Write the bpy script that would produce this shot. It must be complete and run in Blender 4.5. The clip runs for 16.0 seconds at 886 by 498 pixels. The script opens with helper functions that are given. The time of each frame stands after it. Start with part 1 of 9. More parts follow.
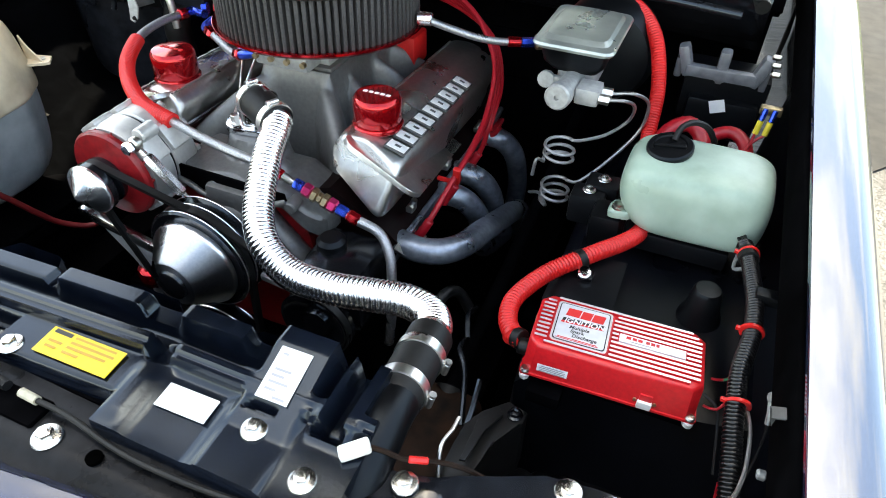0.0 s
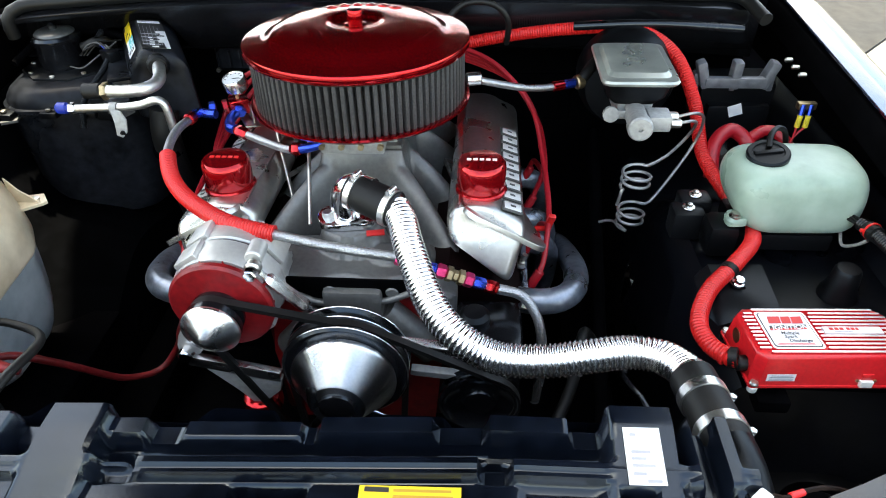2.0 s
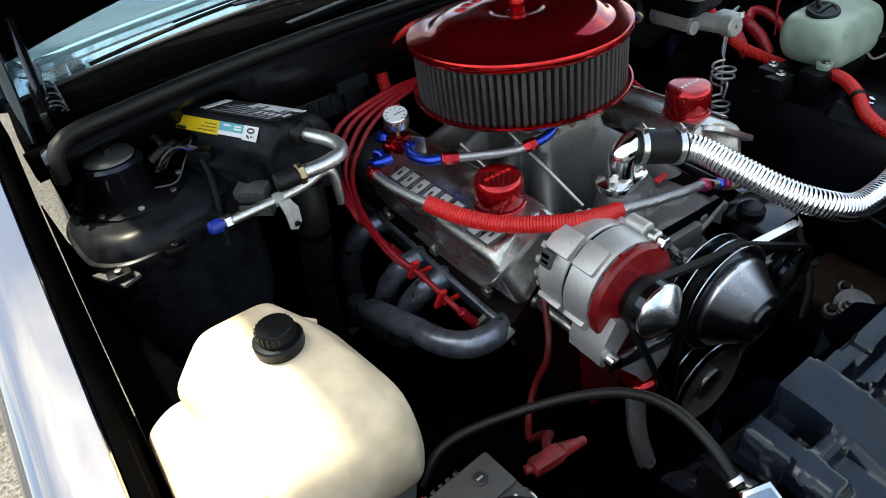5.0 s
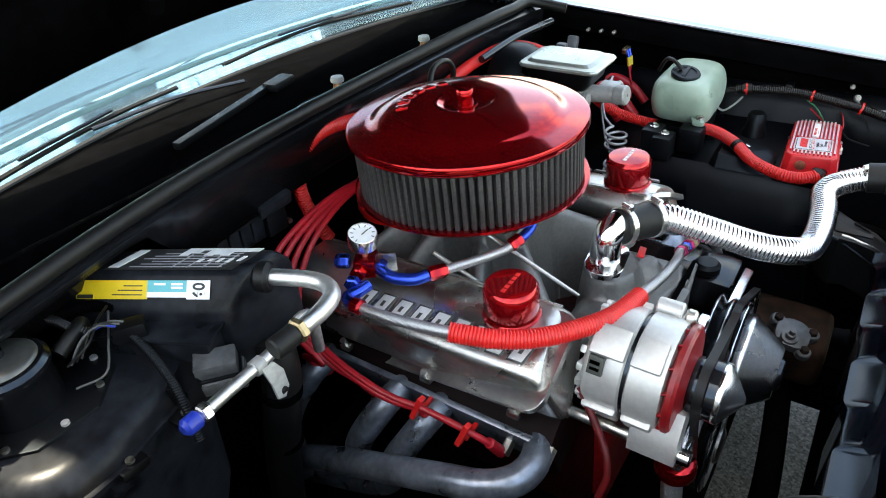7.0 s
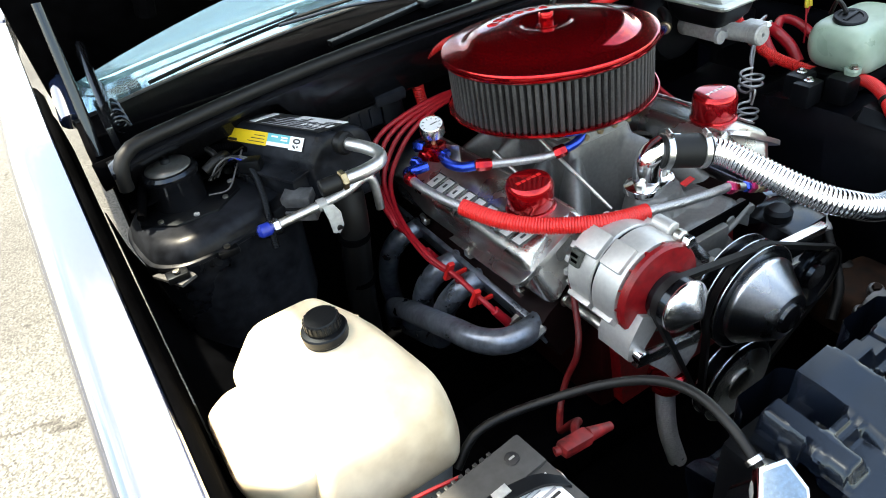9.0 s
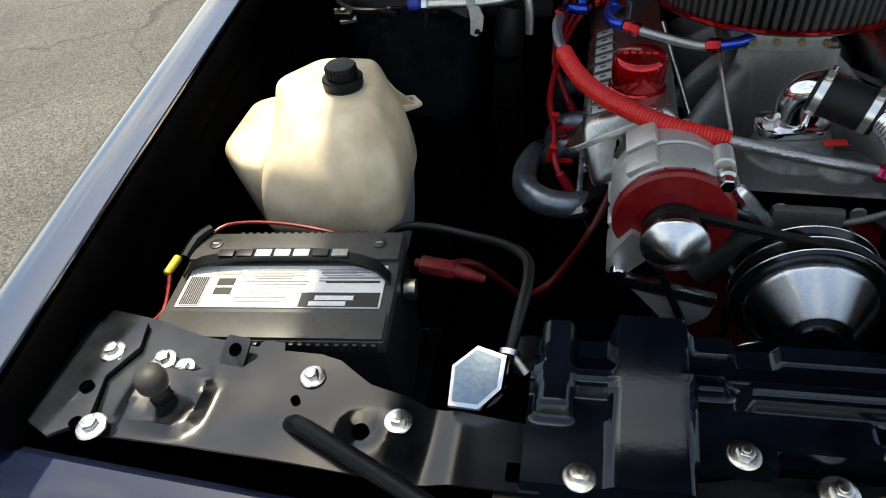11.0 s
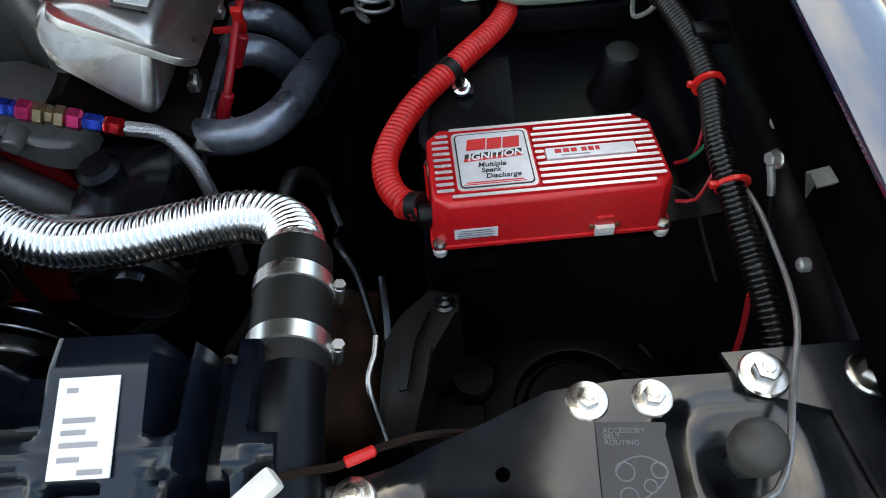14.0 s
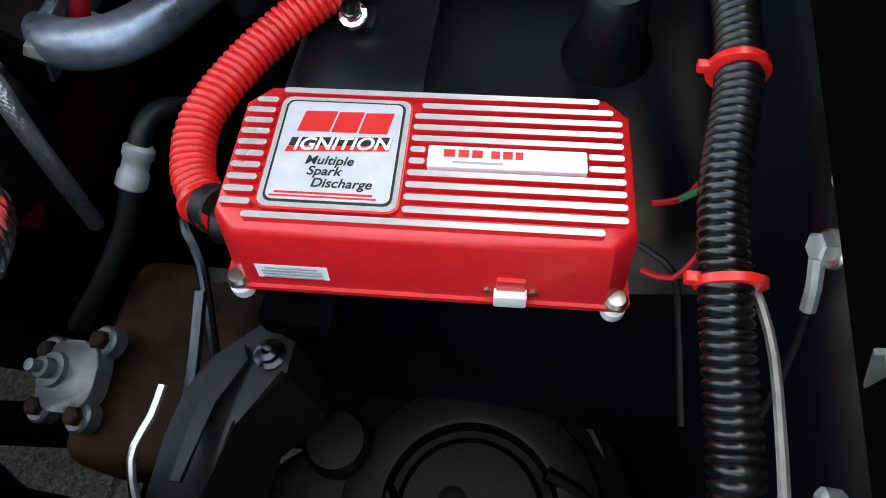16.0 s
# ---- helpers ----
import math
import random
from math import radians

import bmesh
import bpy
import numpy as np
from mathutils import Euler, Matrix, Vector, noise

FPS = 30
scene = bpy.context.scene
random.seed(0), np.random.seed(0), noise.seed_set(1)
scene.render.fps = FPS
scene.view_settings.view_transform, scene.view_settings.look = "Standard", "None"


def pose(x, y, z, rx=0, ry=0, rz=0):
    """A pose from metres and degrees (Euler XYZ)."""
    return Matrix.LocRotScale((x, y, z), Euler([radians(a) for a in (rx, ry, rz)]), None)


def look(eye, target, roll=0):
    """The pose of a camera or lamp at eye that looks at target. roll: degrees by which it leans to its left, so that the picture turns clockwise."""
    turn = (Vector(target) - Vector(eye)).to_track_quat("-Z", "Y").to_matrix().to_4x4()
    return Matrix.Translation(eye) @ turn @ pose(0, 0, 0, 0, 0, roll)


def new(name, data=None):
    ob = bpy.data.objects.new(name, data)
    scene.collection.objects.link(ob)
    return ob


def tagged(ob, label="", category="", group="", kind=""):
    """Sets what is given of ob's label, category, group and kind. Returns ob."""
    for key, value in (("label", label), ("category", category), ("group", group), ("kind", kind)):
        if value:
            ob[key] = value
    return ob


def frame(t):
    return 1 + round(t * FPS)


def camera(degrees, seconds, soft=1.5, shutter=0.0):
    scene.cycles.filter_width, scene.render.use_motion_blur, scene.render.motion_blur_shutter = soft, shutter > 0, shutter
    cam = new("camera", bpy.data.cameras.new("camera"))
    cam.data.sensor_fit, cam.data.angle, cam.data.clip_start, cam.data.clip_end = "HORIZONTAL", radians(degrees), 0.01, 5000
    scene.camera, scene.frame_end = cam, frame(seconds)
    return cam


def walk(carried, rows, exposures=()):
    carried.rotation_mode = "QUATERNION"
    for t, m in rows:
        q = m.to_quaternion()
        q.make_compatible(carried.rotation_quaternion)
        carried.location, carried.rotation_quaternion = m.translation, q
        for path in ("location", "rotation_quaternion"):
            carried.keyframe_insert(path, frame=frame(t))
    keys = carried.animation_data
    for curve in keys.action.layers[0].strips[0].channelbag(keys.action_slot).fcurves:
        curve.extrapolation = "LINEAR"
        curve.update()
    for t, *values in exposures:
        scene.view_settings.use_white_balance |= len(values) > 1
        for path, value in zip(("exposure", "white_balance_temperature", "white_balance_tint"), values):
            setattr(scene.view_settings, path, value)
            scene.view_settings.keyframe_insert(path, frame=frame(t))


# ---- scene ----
cam = camera(68.1, 16.0, 1.0)
PATH = [
    (0, (0.629, -0.937, 1.347), (0.045, 0.457, 0.037), 1.1),
    (0.5, (0.556, -0.942, 1.346), (0.163, 0.508, 0.027), 0.7),
    (1, (0.465, -0.914, 1.336), (0.107, 0.498, -0.034), -1.3),
    (1.5, (0.366, -0.912, 1.356), (0.049, 0.559, 0.038), -1.0),
    (2, (0.202, -1.004, 1.376), (0.086, 0.566, 0.144), -1.2),
    (2.5, (0.03, -1.047, 1.382), (-0.053, 0.519, 0.141), -0.3),
    (3, (-0.103, -1.002, 1.38), (-0.169, 0.596, 0.18), -1.4),
    (3.2, (-0.138, -0.999, 1.359), (-0.192, 0.622, 0.189), -1.8),
    (5.3, (-0.719, -0.753, 1.376), (0.199, 0.545, 0.163), -5.7),
    (5.5, (-0.752, -0.72, 1.378), (0.25, 0.54, 0.191), -4.1),
    (6, (-0.807, -0.597, 1.372), (0.453, 0.5, 0.272), -3.6),
    (6.5, (-0.796, -0.513, 1.376), (0.533, 0.488, 0.266), -4.9),
    (7, (-0.766, -0.485, 1.382), (0.578, 0.492, 0.268), -4.5),
    (7.5, (-0.782, -0.512, 1.374), (0.495, 0.507, 0.22), -6.2),
    (8, (-0.817, -0.592, 1.376), (0.392, 0.539, 0.254), -4.2),
    (8.2, (-0.802, -0.642, 1.389), (0.328, 0.576, 0.276), -5.0),
    (10.3, (-0.374, -1.023, 1.333), (-0.571, 0.544, 0.106), -6.0),
    (10.5, (-0.321, -1.019, 1.317), (-0.652, 0.447, -0.004), -4.7),
    (11, (-0.252, -1.005, 1.308), (-0.647, 0.403, -0.057), -6.3),
    (11.5, (-0.168, -0.98, 1.288), (-0.363, 0.343, -0.199), -5.7),
    (12, (-0.061, -0.924, 1.27), (-0.185, 0.304, -0.303), -5.7),
    (12.5, (0.091, -0.901, 1.247), (-0.026, 0.299, -0.349), -6.4),
    (13, (0.338, -0.915, 1.234), (0.144, 0.301, -0.342), -6.0),
    (13.5, (0.488, -0.867, 1.206), (0.382, 0.342, -0.383), -5.7),
    (14, (0.558, -0.773, 1.184), (0.475, 0.391, -0.44), -6.4),
    (14.5, (0.617, -0.694, 1.134), (0.381, 0.406, -0.519), -7.4),
    (15, (0.656, -0.635, 1.083), (0.309, 0.361, -0.617), -9.3),
    (15.5, (0.655, -0.598, 1.05), (0.334, 0.352, -0.681), -10.5),
    (16, (0.675, -0.584, 1.038), (0.405, 0.352, -0.708), -8.0),
]
EXPOSE = [(0.0, 2.75), (1.5, 2.58), (2.4, 2.85), (3.2, 2.2), (5.3, 1.86), (6.0, 2.0), (6.5, 2.25), (7.5, 2.95), (8.2, 3.2), (10.3, 1.38), (11.5, 1.17), (12.0, 1.27), (12.5, 1.52), (13.0, 1.8), (13.5, 1.95), (14.2, 1.88), (14.7, 2.2), (15.3, 2.55), (16.0, 2.72)]
walk(cam, [(t, look(eye, target, roll)) for t, eye, target, roll in PATH], [(t, stops, 7900, 3) for t, stops in EXPOSE])


# ---- world, sun, exposure ----
SUN_EL, SUN_AZ = 71.5, -32.0  # azimuth from +y towards +x
world = bpy.data.worlds.new("world")
scene.world = world
world.use_nodes = True
wn = world.node_tree
sky = wn.nodes.new("ShaderNodeTexSky")
sky.sky_type, sky.sun_disc = "NISHITA", False
sky.sun_elevation, sky.sun_rotation = radians(SUN_EL), radians(SUN_AZ)
sky.air_density, sky.dust_density = 1.0, 1.6
way = wn.nodes.new("ShaderNodeTexCoord")
flat = wn.nodes.new("ShaderNodeMapping")
flat.inputs["Scale"].default_value = (1.0, 1.0, 2.2)
puffs = wn.nodes.new("ShaderNodeTexNoise")
puffs.inputs["Scale"].default_value, puffs.inputs["Detail"].default_value, puffs.inputs["Roughness"].default_value = 2.6, 8, 0.58
cover_amount = wn.nodes.new("ShaderNodeMapRange")
cover_amount.inputs["From Min"].default_value, cover_amount.inputs["From Max"].default_value = 0.47, 0.66
cover_amount.inputs["To Max"].default_value = 0.85
grey = wn.nodes.new("ShaderNodeRGBToBW")
lit = wn.nodes.new("ShaderNodeMath")
lit.operation = "MULTIPLY"
lit.inputs[1].default_value = 1.9
clouded = wn.nodes.new("ShaderNodeMix")
clouded.data_type = "RGBA"
wn.links.new(way.outputs["Generated"], flat.inputs["Vector"])
wn.links.new(flat.outputs[0], puffs.inputs["Vector"])
wn.links.new(puffs.outputs[0], cover_amount.inputs["Value"])
wn.links.new(sky.outputs[0], grey.inputs[0])
wn.links.new(grey.outputs[0], lit.inputs[0])
wn.links.new(cover_amount.outputs[0], clouded.inputs[0])
wn.links.new(sky.outputs[0], clouded.inputs[6])
wn.links.new(lit.outputs[0], clouded.inputs[7])
wn.links.new(clouded.outputs[2], wn.nodes["Background"].inputs[0])
wn.nodes["Background"].inputs[1].default_value = 0.145
sun_data = bpy.data.lights.new("sun", "SUN")
sun_data.energy, sun_data.angle, sun_data.color = 3.2, radians(1.5), (1.0, 0.96, 0.90)
sun = new("sun", sun_data)
sun_way = Vector((math.sin(radians(SUN_AZ)) * math.cos(radians(SUN_EL)), math.cos(radians(SUN_AZ)) * math.cos(radians(SUN_EL)), math.sin(radians(SUN_EL))))
sun.matrix_world = look(sun_way * 10, (0, 0, 0))


# ---- materials ----
def material(name, colour, rough=0.5, metal=0.0, vary=0.15, grain=60.0, bump=0.1, bump_size=250.0, coat=0.0, rough_vary=0.1, second=None, stain=6.0, spec=0.5):
    """Two scales of variation: broad stains and fine grain, with fine relief."""
    m = bpy.data.materials.new(name)
    m.use_nodes = True
    t = m.node_tree
    n, link = t.nodes, t.links.new
    b = n["Principled BSDF"]
    co = n.new("ShaderNodeTexCoord")

    def noise_tex(size, detail):
        x = n.new("ShaderNodeTexNoise")
        x.inputs["Scale"].default_value, x.inputs["Detail"].default_value = size, detail
        link(co.outputs["Object"], x.inputs["Vector"])
        return x
    broad, fine = noise_tex(stain, 5), noise_tex(grain, 4)
    both = n.new("ShaderNodeMath")
    both.operation = "MULTIPLY_ADD"
    both.inputs[1].default_value = 0.6
    half = n.new("ShaderNodeMath")
    half.operation = "MULTIPLY"
    half.inputs[1].default_value = 0.4
    link(fine.outputs[0], half.inputs[0])
    link(broad.outputs[0], both.inputs[0])
    link(half.outputs[0], both.inputs[2])
    ramp = n.new("ShaderNodeValToRGB")
    lo = [max(0.0, c * (1 - 2.2 * vary)) for c in colour]
    hi = [min(1.0, c * (1 + 1.6 * vary)) for c in (second or colour)]
    ramp.color_ramp.elements[0].position, ramp.color_ramp.elements[1].position = 0.33, 0.67
    ramp.color_ramp.elements[0].color, ramp.color_ramp.elements[1].color = (*lo, 1), (*hi, 1)
    link(both.outputs[0], ramp.inputs[0])
    link(ramp.outputs[0], b.inputs["Base Color"])
    rr = n.new("ShaderNodeMapRange")
    rr.inputs["From Min"].default_value, rr.inputs["From Max"].default_value = 0.3, 0.7
    rr.inputs["To Min"].default_value, rr.inputs["To Max"].default_value = max(0.02, rough - rough_vary), min(1.0, rough + rough_vary)
    link(broad.outputs[0], rr.inputs["Value"])
    link(rr.outputs[0], b.inputs["Roughness"])
    b.inputs["Metallic"].default_value = metal
    b.inputs["Specular IOR Level"].default_value = spec
    b.inputs["Coat Weight"].default_value = coat
    b.inputs["Coat Roughness"].default_value = 0.04
    if bump:
        rel, bn = noise_tex(bump_size, 3), n.new("ShaderNodeBump")
        bn.inputs["Strength"].default_value, bn.inputs["Distance"].default_value = bump, 0.0005
        link(rel.outputs[0], bn.inputs["Height"])
        link(bn.outputs[0], b.inputs["Normal"])
    return m


PAINT = material("navy_car_paint", (0.016, 0.026, 0.060), 0.18, 0.4, 0.05, 300, 0.0, coat=1.0, rough_vary=0.04)
PAINT.node_tree.nodes["Principled BSDF"].inputs["Coat IOR"].default_value = 2.3
BLACK_SHEET = material("black_painted_sheet", (0.005, 0.005, 0.006), 0.19, 0.0, 0.3, 90, 0.15, 60, rough_vary=0.10, spec=0.6)
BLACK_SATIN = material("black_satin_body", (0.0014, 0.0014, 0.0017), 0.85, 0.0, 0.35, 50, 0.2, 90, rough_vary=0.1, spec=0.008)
BLACK_PLASTIC = material("black_moulded_plastic", (0.0035, 0.0035, 0.004), 0.40, 0.0, 0.25, 120, 0.2, 420, rough_vary=0.12, spec=0.22)
SHROUD_PLASTIC = material("black_shroud_plastic", (0.0030, 0.0046, 0.0085), 0.17, 0.0, 0.4, 60, 0.12, 300, rough_vary=0.08, spec=0.46)
# blue put into the specular colour, for the sky's sheen on these blacks
for m in (BLACK_SHEET, BLACK_PLASTIC, SHROUD_PLASTIC):
    m.node_tree.nodes["Principled BSDF"].inputs["Specular Tint"].default_value = (0.74, 0.87, 1.0, 1)
RUBBER = material("black_rubber", (0.005, 0.005, 0.005), 0.5, 0.0, 0.2, 150, 0.15, 500, spec=0.3)
SUPPORT_SHEET = material("dusty_gloss_black_sheet", (0.0040, 0.0052, 0.0076), 0.17, 0.0, 0.4, 60, 0.15, 60, second=(0.0085, 0.0100, 0.0130), rough_vary=0.08, spec=0.75, stain=12)
GREY_DUST = material("dusty_grey_plastic", (0.07, 0.07, 0.07), 0.6, 0.0, 0.3, 80, 0.15, 300)
CAST_ALU = material("cast_aluminium", (0.185, 0.183, 0.176), 0.45, 0.6, 0.12, 140, 0.5, 700, rough_vary=0.08, stain=9)
COVER_ALU = material("satin_cast_cover", (0.60, 0.585, 0.555), 0.29, 0.96, 0.08, 120, 0.4, 900, rough_vary=0.08, stain=10)
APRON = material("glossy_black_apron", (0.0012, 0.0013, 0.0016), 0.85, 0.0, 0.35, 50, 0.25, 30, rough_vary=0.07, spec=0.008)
PULLEY_ALU = material("spun_aluminium_pulley", (0.90, 0.91, 0.94), 0.29, 1.0, 0.08, 260, 0.1, 900, rough_vary=0.05)
spin = PULLEY_ALU.node_tree.nodes.new("ShaderNodeTangent")
spin.direction_type, spin.axis = "RADIAL", "Y"
PULLEY_ALU.node_tree.links.new(spin.outputs[0], PULLEY_ALU.node_tree.nodes["Principled BSDF"].inputs["Tangent"])
PULLEY_ALU.node_tree.nodes["Principled BSDF"].inputs["Anisotropic"].default_value = 0.8
PULLEY_ALU.node_tree.nodes["Principled BSDF"].inputs["Anisotropic Rotation"].default_value = 0.25
BRIGHT_ALU = material("machined_aluminium", (0.90, 0.90, 0.91), 0.26, 1.0, 0.08, 260, 0.12, 900, rough_vary=0.06)
HOSE_CHROME = material("bright_flex_hose", (0.95, 0.95, 0.96), 0.22, 1.0, 0.05, 200, 0.0, rough_vary=0.05)
BAND_STEEL = material("bright_band_steel", (0.80, 0.79, 0.77), 0.27, 1.0, 0.06, 250, 0.0, rough_vary=0.05)
CHROME = material("chrome", (0.86, 0.86, 0.87), 0.12, 1.0, 0.04, 200, 0.0, rough_vary=0.03)
ZINC = material("zinc_plated_steel", (0.62, 0.60, 0.55), 0.33, 1.0, 0.18, 200, 0.15, 500)
BRASS = material("brass_fitting", (0.42, 0.33, 0.20), 0.4, 1.0, 0.2, 200, 0.1, 400)
HEADER_COAT = material("grey_header_coating", (0.25, 0.28, 0.33), 0.34, 0.75, 0.25, 80, 0.15, 300, stain=18)
CAP_RED = material("bright_red_cap", (0.42, 0.005, 0.010), 0.13, 0.7, 0.06, 160, 0.04, 700, rough_vary=0.05, coat=0.4)
ALT_ALU = material("bead_blasted_alloy", (0.56, 0.55, 0.53), 0.44, 0.6, 0.07, 160, 0.35, 800, rough_vary=0.06)
DEEP = material("hole_black", (0.0005, 0.0005, 0.0005), 0.9, 0.0, 0.1, 50, 0.0, spec=0.0)
RED_ANOD = material("red_anodised_metal", (0.42, 0.004, 0.010), 0.12, 0.85, 0.12, 160, 0.03, 700, rough_vary=0.03, coat=0.35)
RED_CASE = material("red_powder_coat", (0.62, 0.012, 0.018), 0.36, 0.0, 0.10, 200, 0.25, 800, coat=0.15, spec=0.5)
RED_PAINT = material("red_engine_paint", (0.24, 0.006, 0.009), 0.4, 0.0, 0.25, 90, 0.2, 300, spec=0.5)
RED_PLASTIC = material("red_loom_plastic", (0.62, 0.015, 0.015), 0.38, 0.0, 0.10, 120, 0.1, 500, spec=0.5)
RED_WIRE = material("red_silicone_wire", (0.38, 0.007, 0.016), 0.42, 0.0, 0.12, 120, 0.05, 500)
BLUE_ANOD = material("blue_anodised_metal", (0.02, 0.07, 0.55), 0.25, 0.85, 0.15, 200, 0.05, 500, coat=0.2)
PINK_ANOD = material("pink_anodised_metal", (0.65, 0.04, 0.16), 0.3, 0.8, 0.15, 200, 0.05, 500)
BLUE_CAP = material("blue_plastic_cap", (0.01, 0.03, 0.30), 0.35, 0.0, 0.15, 200, 0.05, 500)
CREAM_TANK = material("yellowed_washer_tank_plastic", (0.63, 0.48, 0.30), 0.36, 0.0, 0.12, 25, 0.1, 220, second=(0.76, 0.65, 0.48), stain=7)
GREEN_TANK = material("pale_green_tank_plastic", (0.26, 0.36, 0.28), 0.34, 0.0, 0.12, 25, 0.1, 220, second=(0.34, 0.43, 0.36), stain=8)
WHITE_LABEL = material("white_paper_label", (0.78, 0.78, 0.78), 0.45, 0.0, 0.04, 100, 0.0)
SILVER_LABEL = material("silver_foil_label", (0.72, 0.72, 0.74), 0.38, 0.35, 0.06, 100, 0.0)
YELLOW_LABEL = material("yellow_label", (0.72, 0.50, 0.02), 0.45, 0.0, 0.06, 100, 0.0)
TEAL_LABEL = material("teal_label", (0.10, 0.42, 0.46), 0.45, 0.0, 0.06, 100, 0.0)
INK = material("black_ink", (0.015, 0.015, 0.015), 0.5, 0.0, 0.05, 100, 0.0)
RED_INK = material("red_ink", (0.60, 0.02, 0.02), 0.5, 0.0, 0.05, 100, 0.0)
GREY_INK = material("grey_ink", (0.30, 0.30, 0.32), 0.5, 0.0, 0.05, 100, 0.0)
FILTER = material("pleated_filter_gauze", (0.026, 0.026, 0.028), 0.6, 0.3, 0.25, 300, 0.4, 900, second=(0.048, 0.046, 0.047))
BATTERY_CASE = material("black_battery_case", (0.016, 0.016, 0.017), 0.42, 0.0, 0.2, 120, 0.2, 500)
GREY_CASE = material("battery_grey_top", (0.050, 0.049, 0.047), 0.45, 0.0, 0.15, 120, 0.2, 500)
WHITE_PLASTIC = material("white_plastic", (0.75, 0.74, 0.70), 0.45, 0.0, 0.06, 100, 0.05, 400)
STEEL_LINE = material("grey_steel_line", (0.34, 0.34, 0.34), 0.4, 0.8, 0.15, 150, 0.05, 500)
GREY_CAST = material("grey_zinc_casting", (0.38, 0.38, 0.37), 0.5, 0.45, 0.15, 150, 0.3, 600)
TAN_TERM = material("yellow_crimp", (0.70, 0.55, 0.04), 0.45, 0.0, 0.1, 150, 0.05, 400)
GREEN_WIRE = material("green_wire", (0.02, 0.20, 0.08), 0.45, 0.0, 0.1, 150, 0.0)
RUST = material("rusty_steel", (0.006, 0.0034, 0.0024), 0.6, 0.0, 0.5, 40, 0.6, 200, second=(0.018, 0.0085, 0.005), spec=0.12)
COPPER = material("copper_wiper_pivot", (0.42, 0.20, 0.10), 0.45, 0.7, 0.25, 80, 0.2, 300)


def braided_material():
    m = material("braided_steel_sleeve", (0.45, 0.45, 0.46), 0.32, 0.9, 0.2, 400, 0.0)
    t = m.node_tree
    n, link = t.nodes, t.links.new
    co = n.new("ShaderNodeTexCoord")
    waves = []
    for d in ("X", "Y"):
        w = n.new("ShaderNodeTexWave")
        w.bands_direction = d
        w.inputs["Scale"].default_value = 160
        w.inputs["Distortion"].default_value = 3
        link(co.outputs["Object"], w.inputs["Vector"])
        waves.append(w)
    mx = n.new("ShaderNodeMath")
    mx.operation = "MULTIPLY"
    link(waves[0].outputs[1], mx.inputs[0])
    link(waves[1].outputs[1], mx.inputs[1])
    bn = n.new("ShaderNodeBump")
    bn.inputs["Strength"].default_value, bn.inputs["Distance"].default_value = 0.5, 0.001
    link(mx.outputs[0], bn.inputs["Height"])
    link(bn.outputs[0], n["Principled BSDF"].inputs["Normal"])
    return m


BRAID = braided_material()


def glass_material():
    m = bpy.data.materials.new("windscreen_glass")
    m.use_nodes = True
    b = m.node_tree.nodes["Principled BSDF"]
    b.inputs["Base Color"].default_value = (0.30, 0.50, 0.62, 1)
    b.inputs["Transmission Weight"].default_value = 0.96
    b.inputs["Roughness"].default_value = 0.02
    b.inputs["IOR"].default_value = 1.48
    return m


GLASS = glass_material()


def paving_material(name, colour, crack_colour, cell, stones):
    """Weathered paving: warped crack lines and, where stones is set, loose pebbly grain."""
    m = material(name, colour, 0.9, 0.0, 0.36 if stones else 0.16, 140, 1.0, 110, stain=0.7)
    t = m.node_tree
    n, link = t.nodes, t.links.new
    b = n["Principled BSDF"]
    ramp_out = b.inputs["Base Color"].links[0].from_socket
    co = n.new("ShaderNodeTexCoord")
    warp = n.new("ShaderNodeTexNoise")
    warp.inputs["Scale"].default_value, warp.inputs["Detail"].default_value = 1.3, 6
    link(co.outputs["Object"], warp.inputs["Vector"])
    add = n.new("ShaderNodeVectorMath")
    add.operation = "MULTIPLY_ADD"
    add.inputs[1].default_value = (0.7, 0.7, 0.0)
    link(warp.outputs["Color"], add.inputs[0])
    link(co.outputs["Object"], add.inputs[2])
    vo = n.new("ShaderNodeTexVoronoi")
    vo.feature = "DISTANCE_TO_EDGE"
    vo.inputs["Scale"].default_value = cell
    link(add.outputs[0], vo.inputs["Vector"])
    crack = n.new("ShaderNodeMapRange")
    crack.inputs["From Min"].default_value, crack.inputs["From Max"].default_value = 0.002, 0.009
    link(vo.outputs["Distance"], crack.inputs["Value"])
    mix = n.new("ShaderNodeMix")
    mix.data_type = "RGBA"
    mix.inputs[6].default_value = (*crack_colour, 1)
    link(crack.outputs[0], mix.inputs[0])
    link(ramp_out, mix.inputs[7])
    peb = n.new("ShaderNodeTexVoronoi")
    peb.inputs["Scale"].default_value = 185 if stones else 115
    link(co.outputs["Object"], peb.inputs["Vector"])
    pr = n.new("ShaderNodeMapRange")
    pr.inputs["To Min"].default_value, pr.inputs["To Max"].default_value = (0.22, 1.85) if stones else (0.8, 1.15)
    link(peb.outputs["Color"], pr.inputs["Value"])
    mul = n.new("ShaderNodeMix")
    mul.data_type, mul.blend_type = "RGBA", "MULTIPLY"
    mul.inputs[0].default_value = 1.0
    link(mix.outputs[2], mul.inputs[6])
    link(pr.outputs[0], mul.inputs[7])
    link(mul.outputs[2], b.inputs["Base Color"])
    return m


